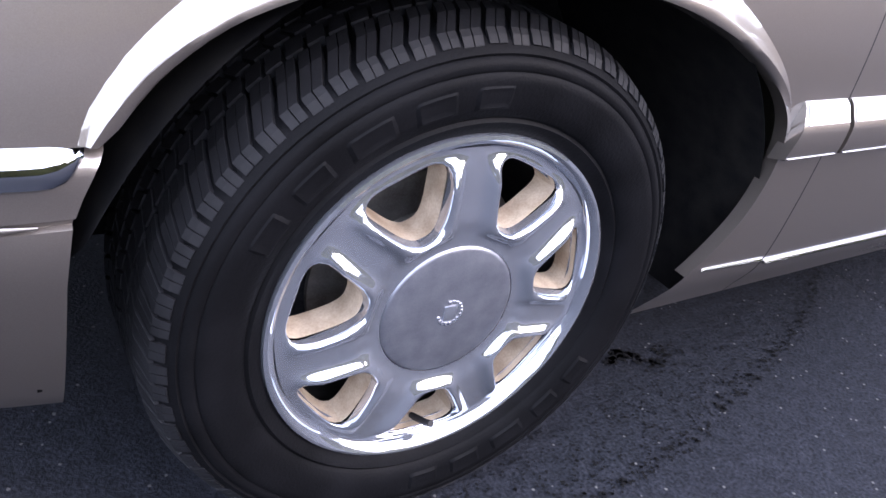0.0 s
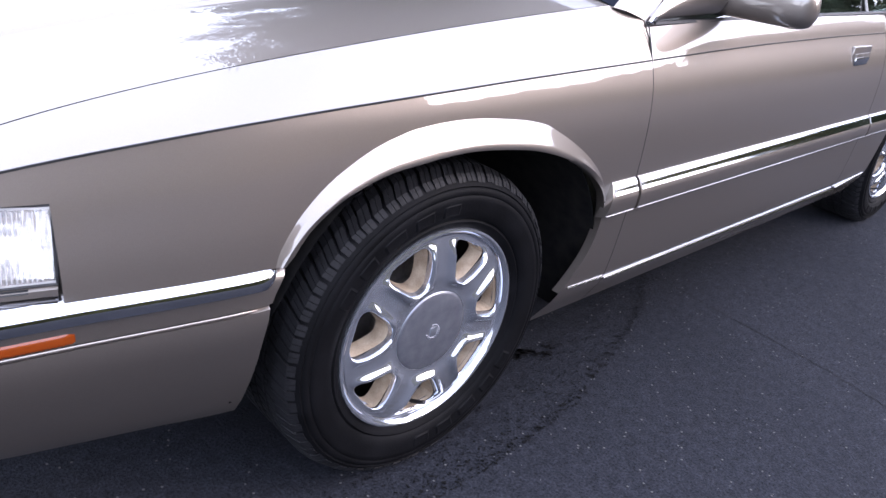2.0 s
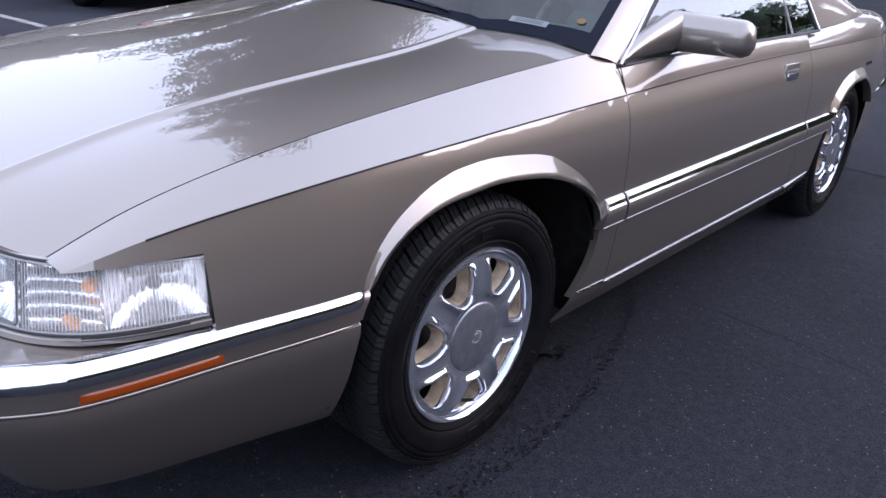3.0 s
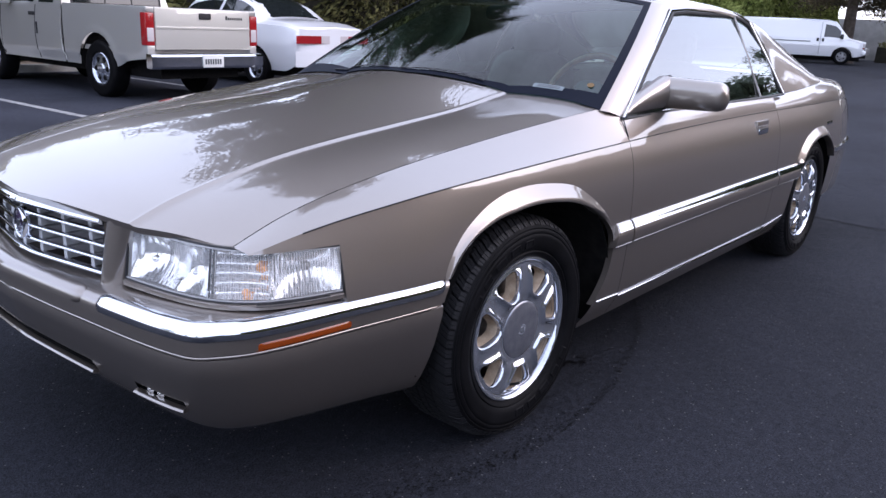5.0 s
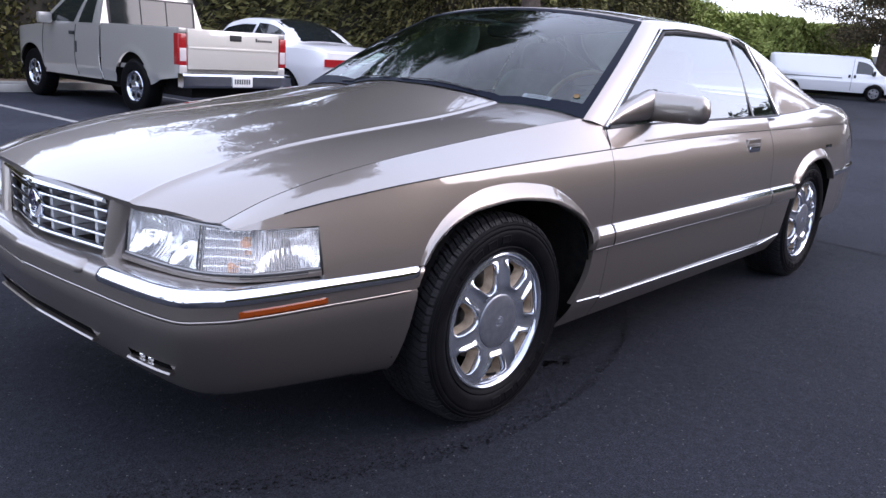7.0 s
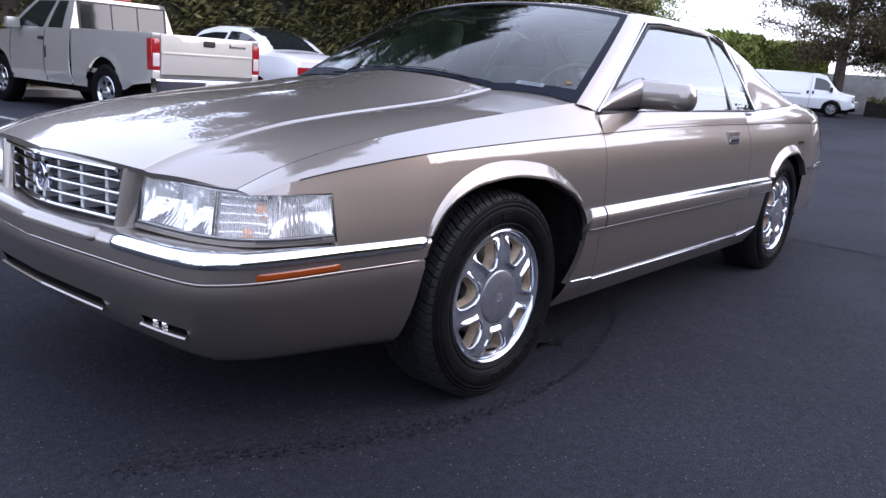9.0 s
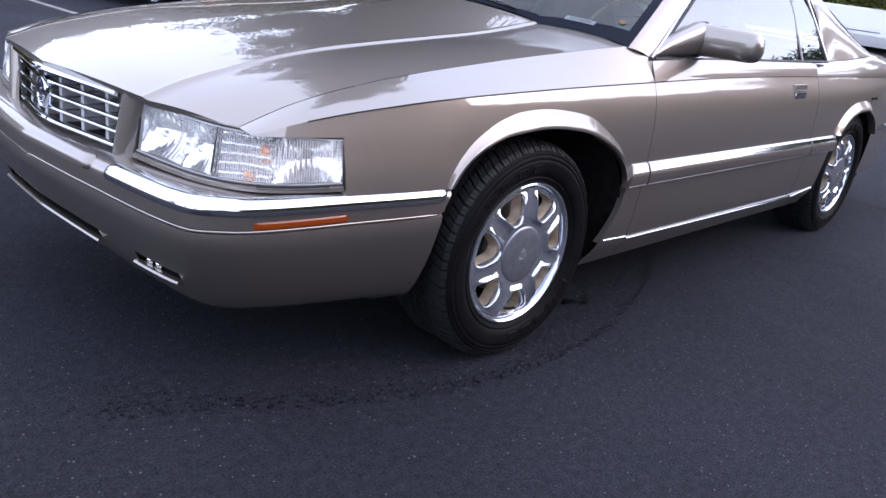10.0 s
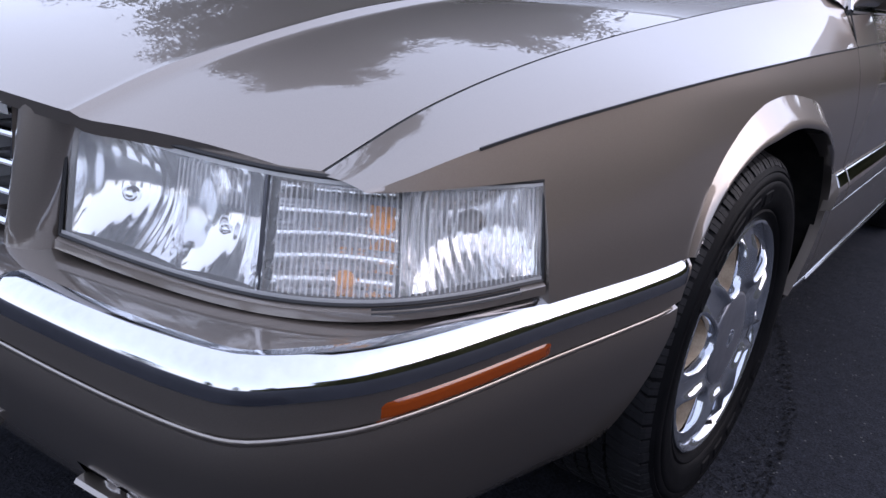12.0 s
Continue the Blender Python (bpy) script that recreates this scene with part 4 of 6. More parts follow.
def rub_shell(name, x0, x1, v0, v1, proud, mat, parent, label="", lean=0.0, n=30):
    """A stretch of the side rub strip between two heights of its section, with closed ends; lean slants its front end."""
    bm = bmesh.new()
    vs = [lerp(v0, v1, k / 12) for k in range(13)]

    def at(x, v, out):
        z = lerp(0.486, 0.566, v)
        x += lean * (v - 1) * max(0, 1 - (x - x0) / 0.06)
        return bm.verts.new((x, side(x, z) - out, z))
    rows = [[at(x0 + 0.0012, v, -0.004) for v in vs]]
    for i in range(n + 1):
        x = lerp(x0, x1, i / n)
        rows.append([at(x, v, 0.021 * RUB(v) + (proud if 0 < k < 12 else -0.001)) for k, v in enumerate(vs)])
    rows.append([at(x1 - 0.0012, v, -0.004) for v in vs])
    for a, b in zip(rows, rows[1:]):
        for j in range(12):
            bm.faces.new((a[j], b[j], b[j + 1], a[j + 1]))
    return part(name, bm, mat, parent, label, angle=50)


for x0, x1, par, lean in ((0.480, 0.573, fender, 0.026), (0.583, 2.052, left_door, 0.0), (2.063, 2.392, car, 0.0)):
    rub_shell("rub_strip", x0, x1, 0.0, 1.0, 0.0, PAINT, par, lean=lean)
    rub_shell("chrome_strip", x0 + 0.004, x1 - 0.003, 0.64, 0.97, 0.0022, CHROME, par, "bright chrome strip", lean=lean * 0.5)
    rub_shell("pin_line", x0 + 0.006, x1 - 0.003, 0.035, 0.085, 0.0016, CHROME, par, lean=lean * 0.9)
for x0, x1, z0, z1 in ((0.43, 0.574, 0.304, 0.297), (0.582, 2.05, 0.290, 0.276), (2.064, 2.33, 0.278, 0.298)):
    bm = bmesh.new()
    sweep(bm, [(lerp(x0, x1, i / 30), side(lerp(x0, x1, i / 30), 0.29) - 0.002, lerp(z0, z1, i / 30)) for i in range(31)], [(-0.004, -0.003), (0.002, -0.0025), (0.0035, 0.0), (0.002, 0.0025), (-0.004, 0.003)])
    part("sill_moulding", bm, CHROME, car, "thin bright sill moulding")

# dark pin stripe on the crease, in three lengths
for x0, x1, par in ((-0.74, 0.573, fender), (0.583, 2.052, left_door), (2.064, 3.85, car)):
    bm = bmesh.new()
    sweep(bm, [(lerp(x0, x1, i / 40), side(lerp(x0, x1, i / 40), crease_z(lerp(x0, x1, i / 40))) - 0.0005, crease_z(lerp(x0, x1, i / 40))) for i in range(41)], [(-0.001, -0.0015), (0.0014, -0.0015), (0.0014, 0.0015), (-0.001, 0.0015)])
    part("pin_stripe", bm, BLACK, par)

# belt moulding under the glass, bright frame round the glass, black seals
def glass_path(pts, n, out):
    res = []
    for (xa, za), (xb, zb) in zip(pts, pts[1:]):
        for i in range(n):
            x, z = lerp(xa, xb, i / n), lerp(za, zb, i / n)
            res.append((x, side_glass(z) - out, z))
    x, z = pts[-1]
    return res + [(x, side_glass(z) - out, z)]


frame_pts = [(0.585, 0.893), (1.255, 1.252), (1.40, 1.262), (1.92, 1.264), (2.03, 1.25), (2.105, 1.228), (2.17, 1.08), (2.225, 0.91)]
bm = bmesh.new()
sweep(bm, glass_path(frame_pts, 8, 0.010), ring_section(0.0055, 6, 0.006), up=(0, 1, 0))
part("window_frame", bm, CHROME, left_door, "bright window frame")
bm = bmesh.new()
sweep(bm, glass_path([(x + (0.017 if x < 1.3 else -0.012 if x > 2.0 else 0), z - (0.012 if z > 1.2 else 0)) for x, z in frame_pts], 8, 0.006), ring_section(0.008, 6, 0.009), up=(0, 1, 0))
part("window_seal", bm, BLACK, left_door)
bm = bmesh.new()
sweep(bm, [(0.585, 0.074, 0.890), (1.2, 0.074, 0.898), (2.05, 0.072, 0.904), (2.23, 0.078, 0.906)], ring_section(0.006, 6, 0.008))
part("belt_seal", bm, BLACK, left_door)
bm = bmesh.new()
sweep(bm, glass_path([(1.907, 0.905), (1.934, 1.255)], 6, 0.008), ring_section(0.006, 6, 0.006), up=(0, 1, 0))
part("glass_divider", bm, STEEL, left_door)

# door handle: recessed cup with a flap
bm = bmesh.new()
slab(bm, 1.745, 1.895, 0.016, 0.030, 0.742, 0.812, 0.006)
handle = part("handle", bm, PAINT, left_door)
bm = bmesh.new()
slab(bm, 1.758, 1.882, 0.0125, 0.02, 0.750, 0.790, 0.003)
part("handle_cup", bm, STEEL, left_door)
bm = bmesh.new()
slab(bm, 1.762, 1.878, 0.008, 0.018, 0.752, 0.778, 0.004)
part("handle_flap", bm, CHROME, left_door, "bright handle flap")

# door mirror: triangular base and rounded housing
mirror_ob = part("door_mirror", bmesh.new(), PAINT, car, "body-coloured door mirror")
bm = bmesh.new()
def mbase(u, v):
    ang = 2 * math.pi * u
    x = lerp(0.600, 0.880, v)
    zl, zt = lerp(0.893, 0.908, v), lerp(0.905, 1.022, v ** 0.8)
    yo, yi = lerp(0.070, 0.048, v ** 2), 0.125
    c, s = math.cos(ang), math.sin(ang)
    sy, sz = abs(c) ** 0.7 * (1 if c > 0 else -1), abs(s) ** 0.7 * (1 if s > 0 else -1)
    return Vector((x + 0.02 * sz * v, (yo + yi) / 2 + (yi - yo) / 2 * sy, (zl + zt) / 2 + (zt - zl) / 2 * sz))
rows = patch(bm, mbase, 24, 12)
bm.faces.new([r[-1] for r in rows[:-1]])
part("mirror_base", bm, PAINT, mirror_ob)
bm = bmesh.new()
def mhouse(u, v):
    ang = 2 * math.pi * u
    y = lerp(0.088, -0.135, v)
    cx, rx = lerp(0.918, 0.945, v), lerp(0.050, 0.040, v)
    zl, zt = lerp(0.906, 0.912, v), lerp(1.020, 1.012, v)
    k = max(0.0, (v - 0.82) / 0.18)
    end = math.sqrt(max(0.0, 1 - k ** 2.2)) * 0.75 + 0.25
    c, s = math.cos(ang), math.sin(ang)
    sx = abs(c) ** 0.8 * (1 if c > 0 else -1); sz = abs(s) ** 0.72 * (1 if s > 0 else -1)
    return Vector((cx + rx * sx * end, y, lerp(0.955, (zl + zt) / 2, 1) + (zt - zl) / 2 * sz * end - 0.012 * (1 - end)))
rows = patch(bm, mhouse, 32, 20)
bm.faces.new([r[-1] for r in rows[:-1]])
bm.faces.new([r[0] for r in rows[:-1]])
part("mirror_housing", bm, PAINT, mirror_ob)
bm = bmesh.new()
sweep(bm, [mhouse(k / 32, 0.03) for k in range(33)], ring_section(0.0048, 6), caps=False, up=(0, 1, 0))
part("mirror_joint", bm, BLACK, mirror_ob)
far_mirror = part("door_mirror", bmesh.new(), PAINT, car, "body-coloured door mirror")
for name, fn, nu, nv in (("mirror_base", mbase, 24, 12), ("mirror_housing", mhouse, 32, 20)):
    bm = bmesh.new()
    rows = patch(bm, fn, nu, nv)
    bm.faces.new([r[-1] for r in rows[:-1]])
    for v in bm.verts:
        v.co.y = 2 * YC - v.co.y
    part(name, bm, PAINT, far_mirror)

# ---- wheels ----
def revolve(bm, prof, n, a0=0.0):
    """Profile of (radius, y) turned round the y axis."""
    rows = []
    for i in range(n):
        a = a0 + 2 * math.pi * i / n
        rows.append([bm.verts.new((r * math.cos(a), y, r * math.sin(a))) for r, y in prof])
    for i in range(n):
        a, b = rows[i], rows[(i + 1) % n]
        for j in range(len(prof) - 1):
            bm.faces.new((a[j], b[j], b[j + 1], a[j + 1]))
    return rows


TYRE_R = 0.332


def build_wheel(at):
    """Outer face towards -y; the origin is the middle of the cap."""
    wheel = part("wheel", bmesh.new(), RUBBER, car, "chrome seven-spoke wheel with a black all-season tyre")
    # tyre body: sidewall with ridges
    bm = bmesh.new()
    side_prof = [(0.208, 0.030), (0.212, 0.012), (0.219, 0.003), (0.232, -0.004), (0.236, -0.0015), (0.240, -0.0065), (0.256, -0.011), (0.275, -0.0125), (0.284, -0.012), (0.286, -0.0095), (0.289, -0.0115), (0.298, -0.008), (0.300, -0.005), (0.303, -0.0065), (0.312, 0.001), (0.318, 0.009), (0.3215, 0.018)]
    inner = [(0.3215, 0.197), (0.30, 0.222), (0.26, 0.230), (0.21, 0.2)]
    revolve(bm, side_prof + [(0.3225, 0.022), (0.3235, 0.1), (0.3225, 0.19)] + inner, 96)
    tyre = part("tyre", bm, RUBBER, wheel, angle=60)
    # tread blocks: five ribs cut by slanted slots, the shoulder in broad lugs with a fine sipe each
    bm = bmesh.new()

    def rr(y):
        return TYRE_R - 0.010 * max(0, (abs(y - 0.1075) - 0.072) / 0.028) ** 2

    def block(a0, a1, y0, y1, slant):
        """A lug between two angles, its foot sunk in the carcass; slant turns it along the tread."""
        ym = (y0 + y1) / 2
        quad = [(a + s, y) for y, s in ((y0, 0), (ym, slant * 0.62), (y1, slant)) for a in (a0, a1)]
        top = [bm.verts.new((rr(y) * math.cos(a), y, rr(y) * math.sin(a))) for a, y in quad]
        low = [bm.verts.new((0.3185 * math.cos(a), y, 0.3185 * math.sin(a))) for a, y in quad]
        bm.faces.new((top[0], top[1], top[3], top[2])); bm.faces.new((top[2], top[3], top[5], top[4]))
        for i, j in ((0, 1), (1, 3), (3, 5), (5, 4), (4, 2), (2, 0)):
            bm.faces.new((top[i], top[j], low[j], low[i]))
    for y0, y1, slant, count in ((0.066, 0.092, -0.4, 92), (0.098, 0.118, 0.3, 92), (0.124, 0.150, -0.4, 92), (0.156, 0.207, 0.8, 76)):
        for k in range(count):
            step = 2 * math.pi / count
            block(step * (k + 0.08), step * (k + 0.86), y0, y1, slant * step)
    LUGS = 76
    step = 2 * math.pi / LUGS
    for k in range(LUGS):
        w = 0.72 + 0.06 * (k % 3)
        for p, q in ((0.0, 0.46), (0.52, 1.0)):
            block(step * (k + w * p), step * (k + w * q), 0.009, 0.060, -0.9 * step)
            # the lug runs down over the shoulder
            a0, a1 = step * (k + w * p), step * (k + w * q)
            e = 0.02 * (k % 2)
            v = [bm.verts.new((r * math.cos(a), y, r * math.sin(a))) for r, y in ((rr(0.009), 0.009), (0.3180, 0.0035), (0.3095 + e * 0.1, -0.0022), (0.306 + e * 0.1, 0.003)) for a in (a0, a1)]
            for c in (0, 2, 4):
                bm.faces.new((v[c], v[c + 1], v[c + 3], v[c + 2]))
            bm.faces.new((v[0], v[2], v[4], v[6])); bm.faces.new((v[1], v[7], v[5], v[3]))
    part("tread", bm, TREAD, wheel, smooth=False, angle=0, weld=0)
    # raised bars in place of the maker's lettering
    for a_mid, widths in ((120, (9.5, 9.5, 11.5, 10.0, 9.5)), (300, (9.5, 9.5, 11.5, 10.0, 9.5))):
        a = radians(a_mid + 33)
        for w in widths:
            bm = bmesh.new()
            n = 5
            def bar(u, v):
                aa, r = a - radians(w) * u, lerp(0.2485, 0.2745, v)
                hgt = -0.0015 if u in (0.0, 1.0) or v in (0.0, 1.0) else 0.0012 if u < 0.15 or u > 0.85 or v < 0.2 or v > 0.8 else 0.0002
                return Vector((r * math.cos(aa), -0.0128 - hgt + 0.01 * (0.262 - r) * (r < 0.262) * 12, r * math.sin(aa)))
            patch(bm, bar, 10, 8)
            part("raised_bar", bm, RUBBER, wheel, angle=30)
            a -= radians(w + 4.0)

    # disc: seven sectors with a rounded window each
    RI, RO = 0.086, 0.2005
    def face_y(r, edge):
        """Depth of the disc: dished towards the rim, with a raised lip round each window."""
        t = (r - RI) / (RO - RI)
        return 0.0015 + 0.012 * t ** 1.5 + 0.016 * edge
    sector = 2 * math.pi / 7
    N = 48

    def window_loop(scale=1.0):
        rin, rout, hin, hout = 0.114, 0.1965, radians(8.0), radians(17.4)
        pts = []
        base = [(rin, -hin), (rin, hin), (rout, hout), (rout, -hout)]
        corners = [Vector((r * math.cos(a), r * math.sin(a), 0)) for r, a in base]
        cen = sum(corners, Vector()) / 4
        corners = [cen + (c - cen) * scale for c in corners]
        poly = corners
        for _ in range(3):      # corner cutting rounds it
            q = []
            for i in range(len(poly)):
                p0, p1 = poly[i], poly[(i + 1) % len(poly)]
                q += [p0.lerp(p1, 0.18), p0.lerp(p1, 0.82)]
            poly = q
        cen = sum(poly, Vector()) / len(poly)
        out = []
        for k in range(N):
            ang = 2 * math.pi * k / N
            d = Vector((math.cos(ang), math.sin(ang), 0))
            best = None
            for i in range(len(poly)):
                p, q = poly[i] - cen, poly[(i + 1) % len(poly)] - cen
                e = q - p
                den = d.x * e.y - d.y * e.x
                if abs(den) < 1e-12:
                    continue
                t = (p.x * e.y - p.y * e.x) / den
                s = (p.x * d.y - p.y * d.x) / den
                if t > 0 and -1e-6 <= s <= 1 + 1e-6:
                    best = t
            out.append(cen + d * best)
        return out, cen
    loop, cen = window_loop()

    def outer_pt(k):
        """Where the ray from the window's middle meets the sector's border."""
        ang = 2 * math.pi * k / N
        d = Vector((math.cos(ang), math.sin(ang), 0))
        lo, hi = 0.0, 0.3
        for _ in range(40):
            m = (lo + hi) / 2
            p = cen + d * m
            r, a = p.length, math.atan2(p.y, p.x)
            if RI < r < RO and abs(a) < sector / 2:
                lo = m
            else:
                hi = m
        return cen + d * lo
    border = [outer_pt(k) for k in range(N)]
    for r in (RI, RO):      # the sector's four corners
        for sg in (-1, 1):
            c = Vector((r * math.cos(sg * sector / 2), r * math.sin(sg * sector / 2), 0))
            border[min(range(N), key=lambda k: (border[k] - c).length)] = c
    bm = bmesh.new()
    rings = ((0.0, 0.15), (0.03, -0.35), (0.08, -0.68), (0.15, -0.80), (0.24, -0.74), (0.34, -0.55), (0.45, -0.31), (0.56, -0.12), (0.68, -0.03), (0.82, 0.0), (1.0, 0.0))
    for s in range(7):
        rot = radians(64.0) + s * sector
        ca, sa = math.cos(rot), math.sin(rot)
        def place(p, y):
            return (p.x * ca - p.y * sa, y, p.x * sa + p.y * ca)
        rows = []
        for t, e in rings:
            row = []
            for k in range(N):
                p = loop[k].lerp(border[k], t)
                a = abs(math.atan2(p.y, p.x)) / (sector / 2)
                crown = -0.005 * math.cos(min(1, (1 - a) * 1.6) * math.pi / 2) if p.length > 0.11 else 0
                lip = min(1.0, (border[k] - loop[k]).length / 0.024) * min(1.0, max(0.12, (0.192 - loop[k].length) / 0.03))
                row.append(bm.verts.new(place(p, face_y(p.length, e * lip) + crown)))
            rows.append(row)
        for a, b in zip(rows, rows[1:]):
            for k in range(N):
                bm.faces.new((a[k], b[k], b[(k + 1) % N], a[(k + 1) % N]))
        # window wall, dusty
        bw = bmesh.new()
        rows = []
        for t, y in ((0.0, 0.0), (0.03, 0.012), (0.07, 0.034)):
            rows.append([bw.verts.new(place(loop[k].lerp(cen, t), face_y(loop[k].length, 0.15) + y)) for k in range(N)])
        for a, b in zip(rows, rows[1:]):
            for k in range(N):
                bw.faces.new((a[k], b[k], b[(k + 1) % N], a[(k + 1) % N]))
        part("window_wall", bw, DUSTY, wheel, "dusty tan alloy inside the opening")
    part("spokes", bm, RIM_CHROME, wheel, "mirror chrome spokes", angle=50)
    bm = bmesh.new()
    revolve(bm, [(0.186, 0.022), (0.199, 0.0175), (0.2005, 0.0125), (0.2035, 0.0065), (0.2075, 0.0015), (0.2115, -0.001), (0.2155, 0.0005), (0.217, 0.006), (0.2155, 0.014), (0.208, 0.022)], 112)
    part("rim", bm, RIM_CHROME, wheel)
    bm = bmesh.new()
    revolve(bm, [(0.205, 0.03), (0.198, 0.06), (0.185, 0.09), (0.18, 0.18)], 64)
    part("barrel", bm, LINER, wheel)
    bm = bmesh.new()
    revolve(bm, [(0.14, 0.085), (0.139, 0.08), (0.09, 0.078), (0.085, 0.06), (0.0, 0.058)], 64)
    part("brake_disc", bm, STEEL, wheel)
    # cap
    bm = bmesh.new()
    revolve(bm, [(0.0865, 0.022), (0.0865, 0.008), (0.0858, 0.0030), (0.0845, 0.0010), (0.080, -0.0005), (0.06, -0.0022), (0.03, -0.0032), (0.0, -0.0035)], 96)
    part("cap", bm, CAP_MAT, wheel, "satin grey wheel cap with a small crest", angle=50)
    bm = bmesh.new()
    revolve(bm, [(0.0895, 0.016), (0.0888, 0.012), (0.087, 0.0115), (0.0868, 0.018)], 96)
    part("cap_gap", bm, BLACK, wheel)
    bm = bmesh.new()
    slab(bm, -0.009, 0.009, -0.0048, -0.002, -0.010, 0.010, 0.0012)
    for a in range(0, 360, 20):
        if 100 < a < 200:
            continue
        x, z = 0.015 * math.cos(radians(a)), 0.015 * math.sin(radians(a))
        slab(bm, x - 0.0018, x + 0.0018, -0.0046, -0.002, z - 0.0018, z + 0.0018)
    part("crest", bm, RIM_CHROME, wheel, smooth=False)
    # valve
    a = radians(-90)
    bm = bmesh.new()
    sweep(bm, [(0.186 * math.cos(a), 0.03, 0.186 * math.sin(a)), (0.176 * math.cos(a) + 0.004, 0.005, 0.176 * math.sin(a)), (0.170 * math.cos(a) + 0.006, -0.006, 0.170 * math.sin(a))], ring_section(0.0045, 8), up=(1, 0, 0))
    part("valve", bm, BLACK, wheel)
    wheel.matrix_basis = at
    return wheel


front_wheel = build_wheel(pose(0.0, 0.022, 0.325, 0, 0, -1.5))
for m in (pose(2.743, 0.035, 0.325, 0, 25, 0), pose(0.0, 2 * YC - 0.022, 0.325, 0, 0, 178.5), pose(2.743, 2 * YC - 0.035, 0.325, 0, 0, 180)):
    w = copy_thing(front_wheel, m)
    w.parent = car

# ---- inside of the coupe ----
def blob(bm, c, r, p=0.6, nu=20, nv=12, m=None):
    """A rounded block: superellipsoid at c with half sizes r."""
    def pw(a):
        return abs(a) ** p * (1 if a > 0 else -1)
    def fn(u, v):
        a, b = 2 * math.pi * u, math.pi * (v - 0.5)
        q = Vector((r[0] * pw(math.cos(a)) * pw(math.cos(b)), r[1] * pw(math.sin(a)) * pw(math.cos(b)), r[2] * pw(math.sin(b))))
        return Vector(c) + (m @ q if m else q)
    patch(bm, fn, nu, nv)


tilt = Euler((0, radians(14), 0)).to_matrix()
for y in (0.50, 1.23):
    seat = part("seat", bmesh.new(), LEATHER, car, "beige leather front seat")
    for name, c, r in (("cushion", (1.42, y, 0.50), (0.27, 0.25, 0.09)), ("backrest", (1.72, y, 0.76), (0.085, 0.25, 0.29)), ("headrest", (1.80, y, 1.10), (0.05, 0.13, 0.085))):
        bm = bmesh.new()
        blob(bm, c, r, 0.5, m=tilt if name != "cushion" else None)
        part(name, bm, LEATHER, seat)
bm = bmesh.new()
blob(bm, (2.45, YC, 0.72), (0.10, 0.56, 0.24), 0.45, m=tilt)
part("rear_seat", bm, LEATHER, car)
bm = bmesh.new()
def dash(u, v):
    y = lerp(0.16, 2 * YC - 0.16, v)
    d = abs(y - YC) / 0.71
    prof = [(0.36, 0.90), (0.55, 0.925), (0.75, 0.925), (0.87, 0.905), (0.93, 0.86), (0.94, 0.70), (0.92, 0.5)]
    f = u * 6
    i = min(int(f), 5)
    x, z = lerp(prof[i][0], prof[i + 1][0], f - i), lerp(prof[i][1], prof[i + 1][1], f - i)
    hump = 0.03 * math.exp(-((y - 0.50) / 0.22) ** 4) * math.exp(-((x - 0.85) / 0.12) ** 2)
    return Vector((x + 0.06 * d * d, y, z - 0.03 * d * d + hump))
patch(bm, dash, 24, 40)
part("dashboard", bm, DASH, car)
wheel_m = Matrix.Translation((1.08, 0.50, 0.90)) @ Euler((0, radians(-62), 0)).to_matrix().to_4x4()
bm = bmesh.new()
patch(bm, lambda u, v: wheel_m @ Vector(((0.185 + 0.014 * math.cos(2 * math.pi * v)) * math.cos(2 * math.pi * u), (0.185 + 0.014 * math.cos(2 * math.pi * v)) * math.sin(2 * math.pi * u), 0.014 * math.sin(2 * math.pi * v))), 40, 10)
steer = part("steering_wheel", bm, WOOD, car, "wood-rimmed steering wheel")
bm = bmesh.new()
blob(bm, (0, 0, -0.01), (0.075, 0.07, 0.03), 0.6, m=None)
for s in (-1, 1):
    slab(bm, -0.02, 0.02, min(0.05 * s, 0.18 * s), max(0.05 * s, 0.18 * s), -0.018, 0.0, 0.004)
bmesh.ops.transform(bm, matrix=wheel_m, verts=bm.verts)
part("steering_hub", bm, DASH, steer)
bm = bmesh.new()
blob(bm, (1.02, YC, 1.215), (0.02, 0.12, 0.032), 0.5)
part("inside_mirror", bm, BLACK, car)
bm = bmesh.new()
patch(bm, lambda u, v: (lerp(0.5, 3.0, u), lerp(0.12, 2 * YC - 0.12, v), 0.36), 4, 4)
part("cabin_floor", bm, DASH, car)
bm = bmesh.new()
patch(bm, lambda u, v: (lerp(2.45, 3.05, u), lerp(0.2, 2 * YC - 0.2, v), 0.93 + 0.02 * u), 4, 4)
part("parcel_shelf", bm, LEATHER, car)
for y in (0.16, 2 * YC - 0.16):
    bm = bmesh.new()
    patch(bm, lambda u, v: (lerp(0.6, 2.9, u), y, lerp(0.36, 0.90, v)), 6, 3)
    part("door_card", bm, LEATHER, car)
# label strip under the foot of the glass and a round orange sticker
def on_glass(y, v, lift):
    q = ws(1 - abs(y - YC) / (YC - A0.y), v, lift)
    return Vector((q.x, y, q.z))


